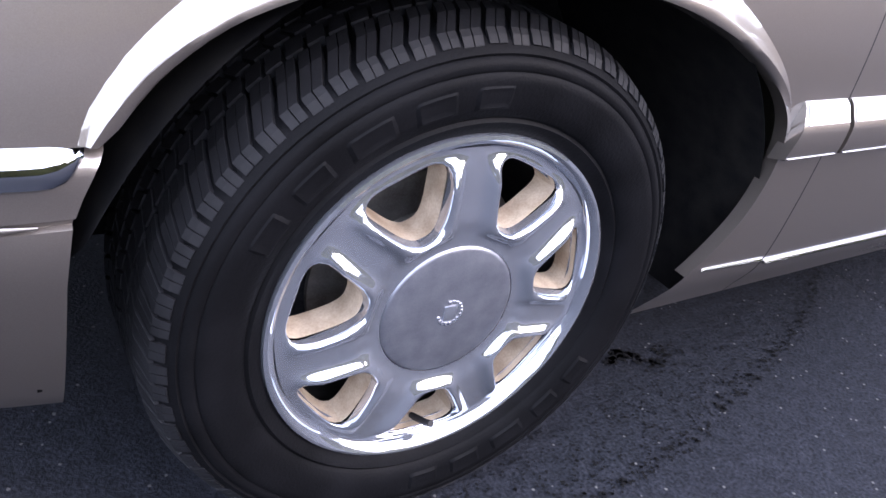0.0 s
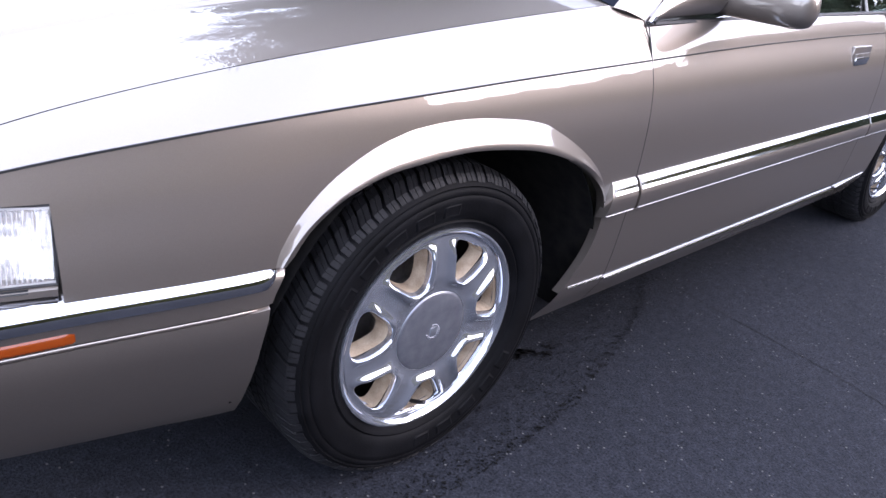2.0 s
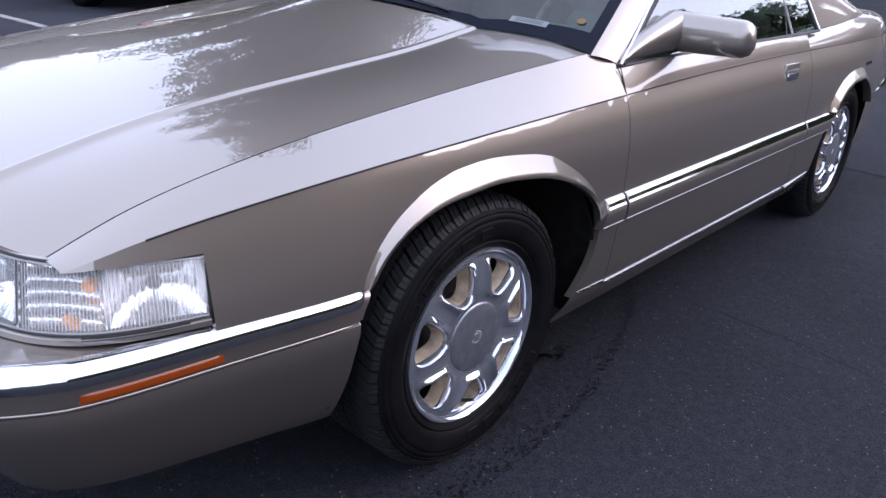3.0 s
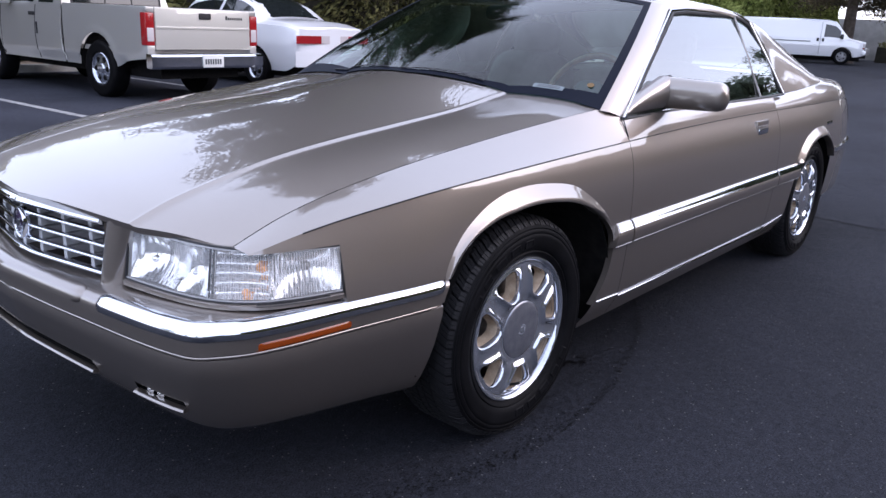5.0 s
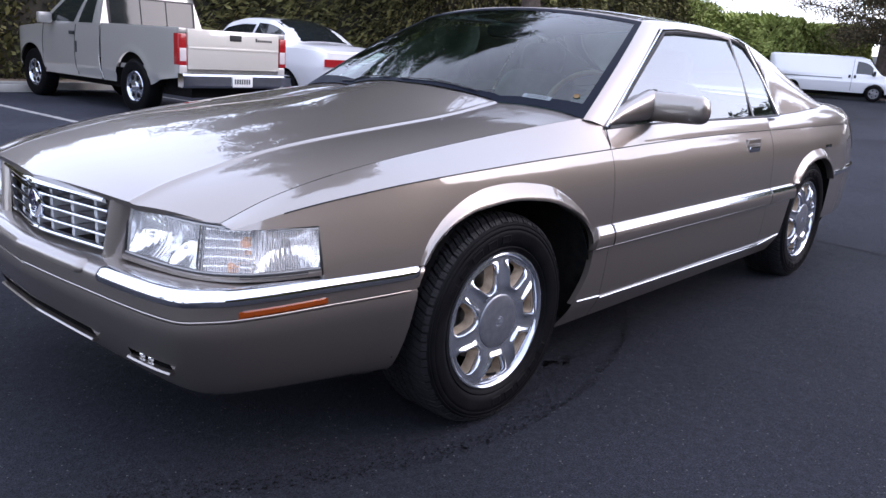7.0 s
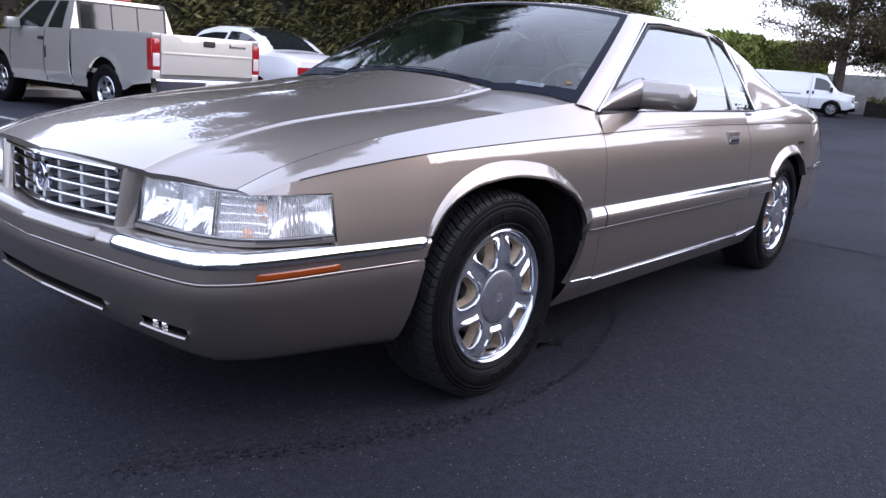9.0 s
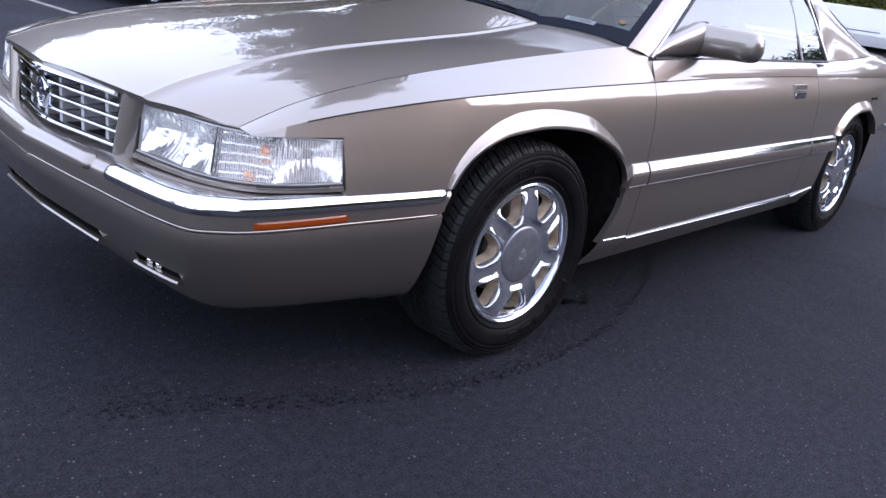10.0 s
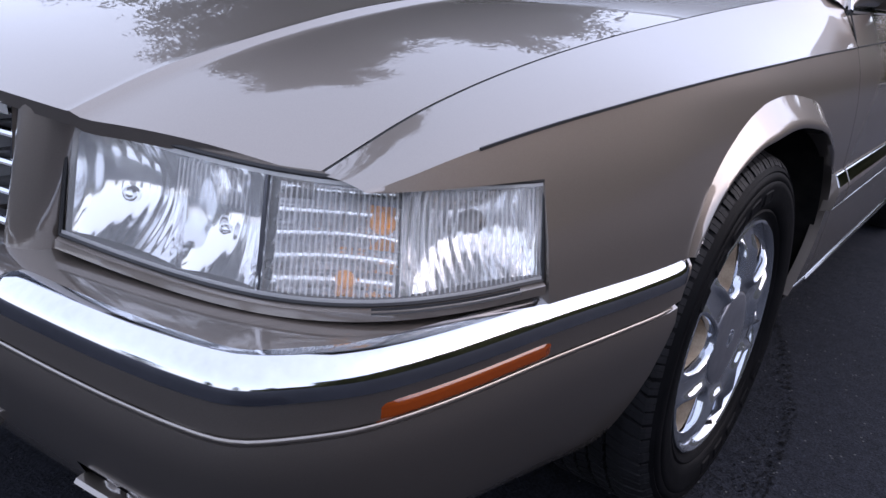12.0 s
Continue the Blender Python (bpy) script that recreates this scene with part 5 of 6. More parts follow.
bm = bmesh.new()
patch(bm, lambda u, v: on_glass(lerp(0.275, 0.385, u), lerp(0.055, 0.085, v), 0.0022), 6, 2)
plate = part("label_plate", bm, LABELGREY, car, "pale grey label strip at the foot of the glass")
for v0 in (0.062, 0.073):
    bm = bmesh.new()
    patch(bm, lambda u, v: on_glass(lerp(0.290, 0.370, u), lerp(v0, v0 + 0.006, v), 0.0029), 6, 1)
    part("bar", bm, DASH, plate)
bm = bmesh.new()
patch(bm, lambda u, v: on_glass(0.200 + 0.013 * v * math.cos(2 * math.pi * u), 0.135 + 0.016 * v * math.sin(2 * math.pi * u), 0.0022), 20, 2)
part("sticker", bm, STICKER, car, "small orange sticker on the windshield")
# small bright bars on the rear quarter
for x0, x1 in ((2.86, 2.90), (2.905, 2.93), (2.936, 2.985)):
    bm = bmesh.new()
    patch(bm, lambda u, v: on_side(lerp(x0, x1, u), lerp(0.722, 0.738, v), 0.002 + 0.002 * math.sin(math.pi * v)), 4, 4)
    part("bright_bar", bm, CHROME, car)
# wipers
for y0, y1 in ((0.55, 0.90), (0.98, 1.36)):
    bm = bmesh.new()
    def wp(t):
        y = lerp(y0, y1, t)
        s = 1 - abs(y - YC) / (YC - 0.112)
        q = ws(max(0.02, min(s, 1)), 0.02 + 0.015 * math.sin(math.pi * t), 0.006)
        return (q.x, y, q.z)
    sweep(bm, [wp(i / 12) for i in range(13)], ring_section(0.0022, 6, 0.004))
    part("wiper", bm, BLACK, car)
# seams: door front, door rear, hood edge
def seam(pts, r=0.0022, par=car, mat=BLACK):
    bm = bmesh.new()
    sweep(bm, pts, ring_section(r, 6), up=(0.3, 1, 0.2))
    return part("seam", bm, mat, par)


for x in (0.578, 2.058):
    seam([on_side(x, lerp(0.30, crease_z(x), i / 30), -0.0012) for i in range(31)] + [Vector((x, side(x, crease_z(x)) + k * 0.03, crease_z(x) + k * 0.068)) for k in (0.33, 0.66, 1)], 0.0017)
seam([Vector((lerp(-0.855, 0.5, i / 60), hood_edge_y(lerp(-0.855, 0.5, i / 60)) + 0.002, hood_edge_z(lerp(-0.855, 0.5, i / 60)) - 0.0015)) for i in range(61)], 0.0013)
# tail lamps and rear plate area
for flip in (False, True):
    bm = bmesh.new()
    def tl(u, v):
        x = lerp(3.70, 3.905, u)
        z = lerp(0.66, 0.82, v)
        return Vector((x, side(x, z) - 0.003, z))
    patch(bm, tl, 10, 6)
    if flip:
        for v in bm.verts:
            v.co.y = 2 * YC - v.co.y
    part("tail_lamp", bm, RED, car)
bm = bmesh.new()
sweep(bm, [(lerp(3.06, 3.88, i / 20), side(lerp(3.06, 3.88, i / 20), 0.565) - 0.008, 0.566) for i in range(21)], [(-0.006, -0.013), (0.005, -0.012), (0.008, 0.0), (0.004, 0.012), (-0.006, 0.013)])
part("chrome_strip", bm, CHROME, car, "bright chrome strip on the rear bumper")


# ---- leaves, hedges and trees ----
def leaf_mesh(name, pts, size, mat, seed, aspect=0.5, droop=1.2):
    """Single leaves, a small quad each, joined in one mesh."""
    rs = np.random.RandomState(seed)
    pts = np.asarray(pts)
    n = len(pts)
    th, ph, ps = rs.uniform(0, 2 * np.pi, n), rs.uniform(-droop, droop, n), rs.uniform(-1.2, 1.2, n)
    s = size * rs.uniform(0.6, 1.4, n)
    a = np.stack([np.cos(th) * np.cos(ph), np.sin(th) * np.cos(ph), np.sin(ph)], 1)
    up = np.stack([-np.cos(th) * np.sin(ph), -np.sin(th) * np.sin(ph), np.cos(ph)], 1)
    sd = np.stack([-np.sin(th), np.cos(th), np.zeros(n)], 1)
    b = sd * np.cos(ps)[:, None] + up * np.sin(ps)[:, None]
    a, b = a * s[:, None], b * (s * aspect)[:, None]
    co = np.stack([pts - a, pts - b * 0.8, pts + a, pts + b * 0.8], 1).reshape(-1, 3)
    me = bpy.data.meshes.new(name)
    me.from_pydata(co.tolist(), [], np.arange(4 * n).reshape(-1, 4).tolist())
    me.materials.append(mat)
    return me


def hedge(name, p0, p1, height, depth, count, size, mat, seed, label, bulge=0.25):
    """A clipped hedge along p0-p1: a core coloured dark as inner shade behind an uneven coat of leaves."""
    rs = np.random.RandomState(seed)
    p0, p1 = np.array(p0, float), np.array(p1, float)
    d = (p1 - p0) / np.linalg.norm(p1 - p0)
    nrm = np.array([-d[1], d[0]])
    L = np.linalg.norm(p1 - p0)
    u, face = rs.uniform(0, L, count), rs.uniform(0, 1, count)
    wob = 0.5 * np.sin(u * 0.9 + seed) + 0.3 * np.sin(u * 2.3) + 0.2 * np.sin(u * 5.1)
    top = face > 0.72
    z = np.where(top, height + bulge * wob + rs.normal(0, 0.10, count), rs.uniform(0.02, 1, count) * (height + bulge * wob))
    off = np.where(top, rs.uniform(0, depth, count), np.abs(rs.normal(0, 0.16, count)) + 0.12 * np.sin(u * 1.7 + z * 2.1) + 0.10 * np.sin(u * 4.3 - z * 3.0))
    xy = p0 + u[:, None] * d + off[:, None] * nrm
    root = thing(name, label, "hedge", kind="stuff")
    foliage = new("foliage", leaf_mesh("foliage", np.column_stack([xy, z]), size, mat, seed))
    foliage.parent = root
    # dark sheet behind the leaves; its colour stands for the hedge's inner shade
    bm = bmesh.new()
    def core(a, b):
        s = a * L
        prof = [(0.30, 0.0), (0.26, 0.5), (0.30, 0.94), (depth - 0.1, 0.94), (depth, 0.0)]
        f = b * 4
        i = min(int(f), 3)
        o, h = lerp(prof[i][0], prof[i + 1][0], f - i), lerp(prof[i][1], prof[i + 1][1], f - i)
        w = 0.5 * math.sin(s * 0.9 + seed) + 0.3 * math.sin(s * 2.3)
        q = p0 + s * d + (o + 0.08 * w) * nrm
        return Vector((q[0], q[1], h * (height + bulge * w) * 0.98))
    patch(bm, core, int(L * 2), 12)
    part("shade_core", bm, CORE_SHADE, root)
    return root


CORE_SHADE = vary(material("hedge_inner_shade", (0.02, 0.018, 0.012), 0.95), 4, (0.012, 0.011, 0.008), (0.035, 0.03, 0.02), bump=0.8, bump_scale=20)


def limb(bm, a, b, r0, r1, rnd, n=6, wobble=0.06):
    pts = []
    for i in range(n + 1):
        t = i / n
        p = a.lerp(b, t)
        if 0 < i < n:
            p += Vector((rnd.uniform(-1, 1), rnd.uniform(-1, 1), rnd.uniform(-0.5, 0.5))) * wobble * (b - a).length
        pts.append((p, lerp(r0, r1, t)))
    rows = []
    for i, (p, r) in enumerate(pts):
        q = (pts[min(i + 1, n)][0] - pts[max(i - 1, 0)][0]).normalized()
        s = q.cross(Vector((0.31, 0.95, 0.1))).normalized()
        u = s.cross(q)
        rows.append([bm.verts.new(p + (s * math.cos(k * math.pi / 4) + u * math.sin(k * math.pi / 4)) * r) for k in range(8)])
    for x, y in zip(rows, rows[1:]):
        for k in range(8):
            bm.faces.new((x[k], x[(k + 1) % 8], y[(k + 1) % 8], y[k]))
    return [p for p, _ in pts]


def tree(x, y, height, spread, trunk_r, mat, seed, label, leaf=0.10, clear=0.35, limbs=16, per=260, category="tree", tuft=0.45):
    rnd = random.Random(seed)
    rs = np.random.RandomState(seed)
    root = thing("tree", label, category, at=pose(x, y, 0))
    bm = bmesh.new()
    top = Vector((rnd.uniform(-0.6, 0.6), rnd.uniform(-0.6, 0.6), height * 0.92))
    axis = limb(bm, Vector((0, 0, -0.05)), top, trunk_r, trunk_r * 0.2, rnd, 9, 0.02)
    pts = []
    for k in range(limbs):
        t = lerp(clear, 0.98, (k + rnd.random() * 0.7) / limbs)
        base = axis[min(int(t * 9), 8)].lerp(axis[min(int(t * 9) + 1, 9)], t * 9 % 1)
        ang = k * 2.4 + rnd.uniform(-0.5, 0.5)
        reach = spread * rnd.uniform(0.55, 1.1) * (1 - 0.55 * (t - clear) / (1 - clear))
        tip = base + Vector((math.cos(ang) * reach, math.sin(ang) * reach, reach * rnd.uniform(-0.05, 0.5)))
        way = limb(bm, base, tip, trunk_r * 0.32 * (1.15 - t), 0.015, rnd, 5, 0.08)
        for j in range(2, 6):
            for _ in range(2):
                c = way[j] + Vector((rnd.gauss(0, 0.35), rnd.gauss(0, 0.35), rnd.gauss(0.1, 0.25)))
                limb(bm, way[j - 1], c, 0.02, 0.006, rnd, 2, 0.05)
                n = per // 8
                q = rs.normal(0, 1, (n, 3)) * np.array([tuft, tuft, tuft * 0.6]) + np.array(c)
                pts.append(q)
    part("trunk", bm, BARK, root, weld=0)
    crown = new("crown", leaf_mesh("crown", np.concatenate(pts), leaf, mat, seed, 0.35))
    crown.parent = root
    return root


hedge("hedge", (-6.0, 13.9), (31.0, 14.4), 4.25, 1.6, 80000, 0.085, LEAF_HEDGE, 3, "tall dark green hedge along the parking stalls")
hedge("hedge", (30.5, 15.5), (50.0, 12.0), 3.5, 3.0, 36000, 0.14, LEAF_BRIGHT, 5, "yellow-green hedge behind the white van", 0.35)
tree(13.6, 10.2, 10.6, 4.6, 0.28, LEAF_PINE, 11, "dark pine with a bare trunk", clear=0.36, limbs=46, per=1100, leaf=0.15, tuft=0.42)
tree(13.0, 17.0, 23.0, 5.4, 0.42, LEAF_PINE, 12, "tall dark pine rising behind the hedge", clear=0.22, limbs=100, per=1000, leaf=0.15, tuft=0.42)
tree(43.0, 9.6, 11.0, 4.6, 0.33, LEAF_RUST, 14, "brown-green pine beside the far wall", clear=0.25, limbs=34, per=1700, leaf=0.095, tuft=0.42)
tree(46.0, 6.2, 10.0, 4.6, 0.33, LEAF_RUST, 15, "brown-green pine beside the far wall", clear=0.22, limbs=32, per=1700, leaf=0.095, tuft=0.42)
tree(31.8, 15.2, 7.2, 2.0, 0.12, LEAF_BRIGHT, 16, "small yellow-green tree at the end of the hedge", clear=0.2, limbs=26, per=420, leaf=0.10, tuft=0.4)
# trees on the other side of the lot, seen in the glass and the paint
for k, (x, y, h) in enumerate(((-30, -42, 9), (-12, -46, 7), (-44, -20, 9), (-46, 4, 8), (-40, 24, 9), (58, -22, 8))):
    tree(x, y, h, 4.5, 0.25, LEAF_PINE, 30 + k, "dark tree across the parking lot", leaf=0.3, clear=0.12, limbs=14, per=200, tuft=0.8)
hedge("hedge", (56.0, -3.0), (14.0, -43.7), 8.6, 3.0, 52000, 0.3, LEAF_HEDGE, 9, "unseen tall dark trees across the parking lot, for reflections", 0.5)
# added out of view: high tree wall that keeps bright sky off the flank
hedge("hedge", (27.0, -32.5), (-20.0, -47.0), 15.0, 3.0, 52000, 0.32, LEAF_HEDGE, 10, "unseen tall dark trees across the parking lot, for reflections", 0.5)
hedge("hedge", (-19.0, -46.9), (-60.0, -50.0), 6.0, 2.5, 26000, 0.28, LEAF_HEDGE, 8, "dark hedge across the parking lot", 0.6)
for x, y, h, w, k in ((44.0, -12.6, 11.8, 3.0, 41), (47.5, -7.6, 14.5, 3.2, 42), (50.5, -1.2, 14.0, 3.4, 43)):
    tree(x, y, h, w, 0.25, LEAF_PINE, k, "dark tree standing over the far hedge", leaf=0.22, clear=0.2, limbs=30, per=420, tuft=0.6)

# older, paler paving of the stalls beyond the seam
bm = bmesh.new()
patch(bm, lambda u, v: (lerp(-26, 11.5, u), lerp(4.6 + 0.03 * math.sin(u * 60) + 0.02 * math.sin(u * 170), 13.0, v), 0.0025), 120, 2)
solid("pavement", bm, WORN_ASPHALT, "worn grey asphalt of the parking stalls", "asphalt", kind="structure", weld=0)

# sun-bleached asphalt of the lot beyond the long crack
bm = bmesh.new()
patch(bm, lambda u, v: (lerp(3.86 + 0.02 * math.sin(v * 90) + 0.012 * math.sin(v * 230), 70, u ** 3), lerp(-30, 4.5, v), 0.0015), 6, 160)
solid("pavement", bm, FADED_ASPHALT, "faded grey asphalt beyond the long crack", "asphalt", kind="structure", weld=0)

# ---- kerb, wheel stop, painted lines, marks on the road ----
bm = bmesh.new()
slab(bm, -8, 24, 13.0, 13.2, -0.05, 0.13, 0.015)
tagged(solid("kerb", bm, CONCRETE, "pale concrete kerb below the hedge", "kerb", kind="structure"))
bm = bmesh.new()
slab(bm, -8, 24, 13.2, 14.6, -0.05, 0.11)
solid("planting_bed", bm, SOIL, "brown soil strip under the hedge", "soil", kind="structure")
bm = bmesh.new()
slab(bm, 2.0, 3.75, 12.45, 12.6, 0.0, 0.12, 0.02)
stop = solid("wheel_stop", bm, CONCRETE, "pale concrete wheel stop in front of the pickup", "wheel stop", "wheel stops")
stop2 = copy_thing(stop, pose(3.2, 0.0, 0))
for k, (x, dx) in enumerate(((2.15, -0.12), (5.25, -0.12), (8.2, -0.12))):
    bm = bmesh.new()
    patch(bm, lambda u, v: (x + dx * (v - 0.5) * 2 + lerp(-0.05, 0.05, u) + 0.004 * math.sin(v * 90), lerp(7.2, 12.3, v), 0.004), 1, 60)
    solid("stall_line", bm, WHITEPAINT, "worn white stall line on the asphalt", "line", "stall lines", kind="structure")


# ---- marks on the asphalt: tar blots, cracks, oil ----
TAR = vary(material("tar", (0.01, 0.01, 0.011), 0.8, spec=0.1), 60, (0.003, 0.003, 0.0035), (0.007, 0.007, 0.008), bump=0.5, bump_scale=250)


def blots(name, spots, label, category, mat=TAR):
    """Flat uneven flakes lying on the road: (x, y, radius)."""
    rnd = random.Random(5)
    bm = bmesh.new()
    for x, y, r in spots:
        n = rnd.randint(6, 9)
        a0 = rnd.uniform(0, 6.3)
        ring = []
        for k in range(n):
            a = a0 + 2 * math.pi * k / n
            q = r * rnd.uniform(0.45, 1.25)
            ring.append(bm.verts.new((x + q * math.cos(a), y + q * math.sin(a), 0.0022)))
        bm.faces.new(ring)
    return solid(name, bm, mat, label, category, kind="stuff", weld=0)


rnd = random.Random(9)
arc = smooth_line([(1.35, 0.30), (1.06, 0.135), (0.90, 0.066), (0.63, -0.012), (0.43, -0.067), (0.20, -0.085), (0.0, -0.10), (-0.33, -0.05), (-0.68, 0.09), (-1.1, 0.33)], 150)
spots = []
for k, p in enumerate(arc):
    for _ in range(rnd.randint(2, 5)):
        w = 0.016 if k < 70 else 0.035
        spots.append((p.x + rnd.gauss(0, w), p.y + abs(rnd.gauss(0, w)) * 0.9, rnd.uniform(0.0015, 0.0055)))
for _ in range(2600):
    k = rnd.random()
    p = arc[int(k * 150)]
    d = rnd.random() ** 1.5 * 0.16
    spots.append((p.x + rnd.gauss(0, 0.03), p.y + d, rnd.uniform(0.001, 0.0032)))
blots("tar_marks", spots, "curved band of dark tar specks on the asphalt", "tar mark")
spots = []
for t in range(60):
    u = t / 59
    x, y = lerp(0.50, 0.655, u), 0.155 + 0.018 * math.sin(u * 9) - 0.02 * u
    spots.append((x + rnd.gauss(0, 0.006), y + rnd.gauss(0, 0.008), rnd.uniform(0.003, 0.011) * (1.2 - u * 0.6)))
blots("oil_stain", spots, "small black oil stain beside the front tyre", "stain")


def crack(pts, w, seed):
    r = random.Random(seed)
    bm = bmesh.new()
    line = smooth_line(pts, 90)
    rows = []
    for k, p in enumerate(line):
        d = (line[min(k + 1, 90)] - line[max(k - 1, 0)]).normalized()
        n = Vector((-d.y, d.x, 0))
        c = p + n * r.gauss(0, w * 1.1)
        h = w * r.uniform(0.3, 1.0)
        rows.append((bm.verts.new((c.x + n.x * h, c.y + n.y * h, 0.0018)), bm.verts.new((c.x - n.x * h, c.y - n.y * h, 0.0018))))
    for a, b in zip(rows, rows[1:]):
        bm.faces.new((a[0], b[0], b[1], a[1]))
    solid("crack", bm, TAR, "thin dark crack in the asphalt", "crack", "cracks in the asphalt", kind="structure", weld=0)


crack([(1.30, 0.30), (1.287, 0.09), (1.273, -0.09), (1.268, -0.21), (1.24, -0.5), (1.1, -0.9)], 0.0022, 1)
crack([(4.3, 1.4), (3.98, 0.6), (3.88, 0.24), (3.82, -0.08), (3.81, -0.39), (3.7, -1.2), (3.75, -3.0)], 0.012, 2)
crack([(-1.6, 3.1), (-1.1, 3.3), (-0.4, 3.35), (0.3, 3.6)], 0.012, 3)

# ---- other vehicles ----
DARKGLASS = material("dark_glass", (0.012, 0.015, 0.016), 0.06, 0.0, 0.5)
PLAINGLASS = material("cab_glass", (0.012, 0.016, 0.015), 0.08, 0.0, 0.0, 0.4)
PLATE = material("plate_white", (0.7, 0.7, 0.68), 0.4)
STEELRIM = vary(material("steel_rim", (0.2, 0.2, 0.21), 0.5, 0.5), 12, (0.14, 0.14, 0.15), (0.26, 0.26, 0.27))


def simple_wheel(parent, at, r=0.35, w=0.22, rim=0.20, holes=6, mat=None):
    """A road wheel; outer face towards -x."""
    wh = part("wheel", bmesh.new(), RUBBER, parent)
    bm = bmesh.new()
    prof = [(rim, 0.02), (rim + 0.02, 0.0), (r - 0.05, -0.012), (r - 0.02, 0.0), (r, 0.03), (r, w - 0.03), (r - 0.03, w), (rim, w - 0.02)]
    revolve(bm, prof, 40)
    bmesh.ops.rotate(bm, verts=bm.verts, matrix=Matrix.Rotation(-math.pi / 2, 3, "Z"))
    part("tyre", bm, RUBBER, wh)
    bm = bmesh.new()
    revolve(bm, [(rim + 0.004, 0.012), (rim - 0.006, 0.004), (rim - 0.02, 0.012), (rim - 0.03, 0.03), (0.075, 0.018), (0.065, 0.0), (0.0, -0.004)], 40)
    bmesh.ops.rotate(bm, verts=bm.verts, matrix=Matrix.Rotation(-math.pi / 2, 3, "Z"))
    part("rim", bm, mat or RIM_CHROME, wh)
    for k in range(holes):
        a = 2 * math.pi * k / holes
        bm = bmesh.new()
        blob(bm, (0.022, (rim - 0.075) * math.cos(a), (rim - 0.075) * math.sin(a)), (0.012, 0.034, 0.034), 0.9, 12, 6)
        part("opening", bm, LINER, wh)
    wh.matrix_basis = at
    return wh


def pickup(at):
    t = thing("pickup_truck", "silver extended-cab pickup with a pale tailgate, parked nose to the hedge", "pickup truck", at=at)
    W, L = 1.69, 4.90
    def archline(y, base):
        for c, r in ((1.12, 0.43), (4.07, 0.42)):
            if abs(y - c) < r:
                return max(base, 0.40 + math.sqrt(r * r - (y - c) ** 2) * 0.98)
        return base
    low = curve([(0, 0.56), (0.45, 0.50), (0.7, 0.42), (2.0, 0.40), (3.6, 0.40), (4.5, 0.44), (4.9, 0.50)])
    high = curve([(0, 1.165), (1.93, 1.165), (2.6, 1.15), (3.55, 1.12), (3.9, 1.10), (4.6, 1.03), (4.86, 0.96), (4.9, 0.93)])
    def inset(y, z):
        x = 0.012 * ((z - 0.75) / 0.4) ** 2 + (0.02 if z < 0.5 else 0)
        if y > 4.3:
            x += 0.28 * ((y - 4.3) / 0.6) ** 2.2
        if y < 0.12:
            x += 0.02 * (1 - y / 0.12) ** 2
        for c, r in ((1.12, 0.43), (4.07, 0.42)):
            d = math.hypot(y - c, z - 0.40)
            x -= 0.010 * max(0, 1 - abs(d - r - 0.02) / 0.07)
        return x
    ys = sorted(set([i * L / 110 for i in range(111)] + [c + s * r * math.sin(k * math.pi / 40) for c, r in ((1.12, 0.43), (4.07, 0.42)) for s in (-1, 1) for k in range(21)]))
    def side_panel(y0, y1, name, mat):
        for flip in (0, 1):
            bm = bmesh.new()
            rows = []
            for y in [q for q in ys if y0 <= q <= y1]:
                z0, z1 = archline(y, low(y)), high(y)
                row = []
                for k in range(13):
                    z = lerp(z0, z1, k / 12)
                    x = inset(y, z)
                    row.append(bm.verts.new(((W - x) if flip else x, y, z)))
                rows.append(row)
            for a, b in zip(rows, rows[1:]):
                for j in range(12):
                    bm.faces.new((a[j], b[j], b[j + 1], a[j + 1]))
            part(name, bm, mat, t)
    side_panel(0, 1.92, "bed_side", SILVERPAINT)
    side_panel(1.935, L, "cab_side", SILVERPAINT)
    # bed inside, hood, front
    bm = bmesh.new()
    slab(bm, 0.05, W - 0.05, 0.06, 1.9, 0.60, 0.66)
    slab(bm, 0.012, 0.075, 0.02, 1.92, 1.10, 1.172, 0.012)
    slab(bm, W - 0.075, W - 0.012, 0.02, 1.92, 1.10, 1.172, 0.012)
    slab(bm, 0.05, W - 0.05, 1.87, 1.925, 0.6, 1.172)
    part("bed", bm, SILVERPAINT, t)
    bm = bmesh.new()
    patch(bm, lambda u, v: (lerp(inset(lerp(3.5, L, v), 1.0), W - inset(lerp(3.5, L, v), 1.0), u), lerp(3.5, L, v), high(lerp(3.5, L, v)) + 0.035 * math.sin(math.pi * u)), 12, 14)
    patch(bm, lambda u, v: (lerp(inset(L, 1.0), W - inset(L, 1.0), u), L + 0.05 * math.sin(math.pi * u), lerp(0.45, high(L), v)), 10, 6)
    part("hood", bm, SILVERPAINT, t)
    # cab top: tumbled sides
    belt, roof = 1.135, 1.60
    def cx(z):
        return 0.02 + (z - belt) / (roof - belt) * 0.13
    for flip in (0, 1):
        bm = bmesh.new()
        def cs(u, v):
            z = lerp(belt, roof, v)
            y = lerp(lerp(1.95, 2.02, v), lerp(3.72, 2.98, v), u)
            x = cx(z) - 0.012 * math.sin(math.pi * v)
            return Vector(((W - x) if flip else x, y, z))
        patch(bm, cs, 10, 8)
        part("cab_frame", bm, SILVERPAINT, t)
        for name, u0, u1 in (("cab_window", 0.12, 0.35), ("door_window", 0.43, 0.93)):
            bm = bmesh.new()
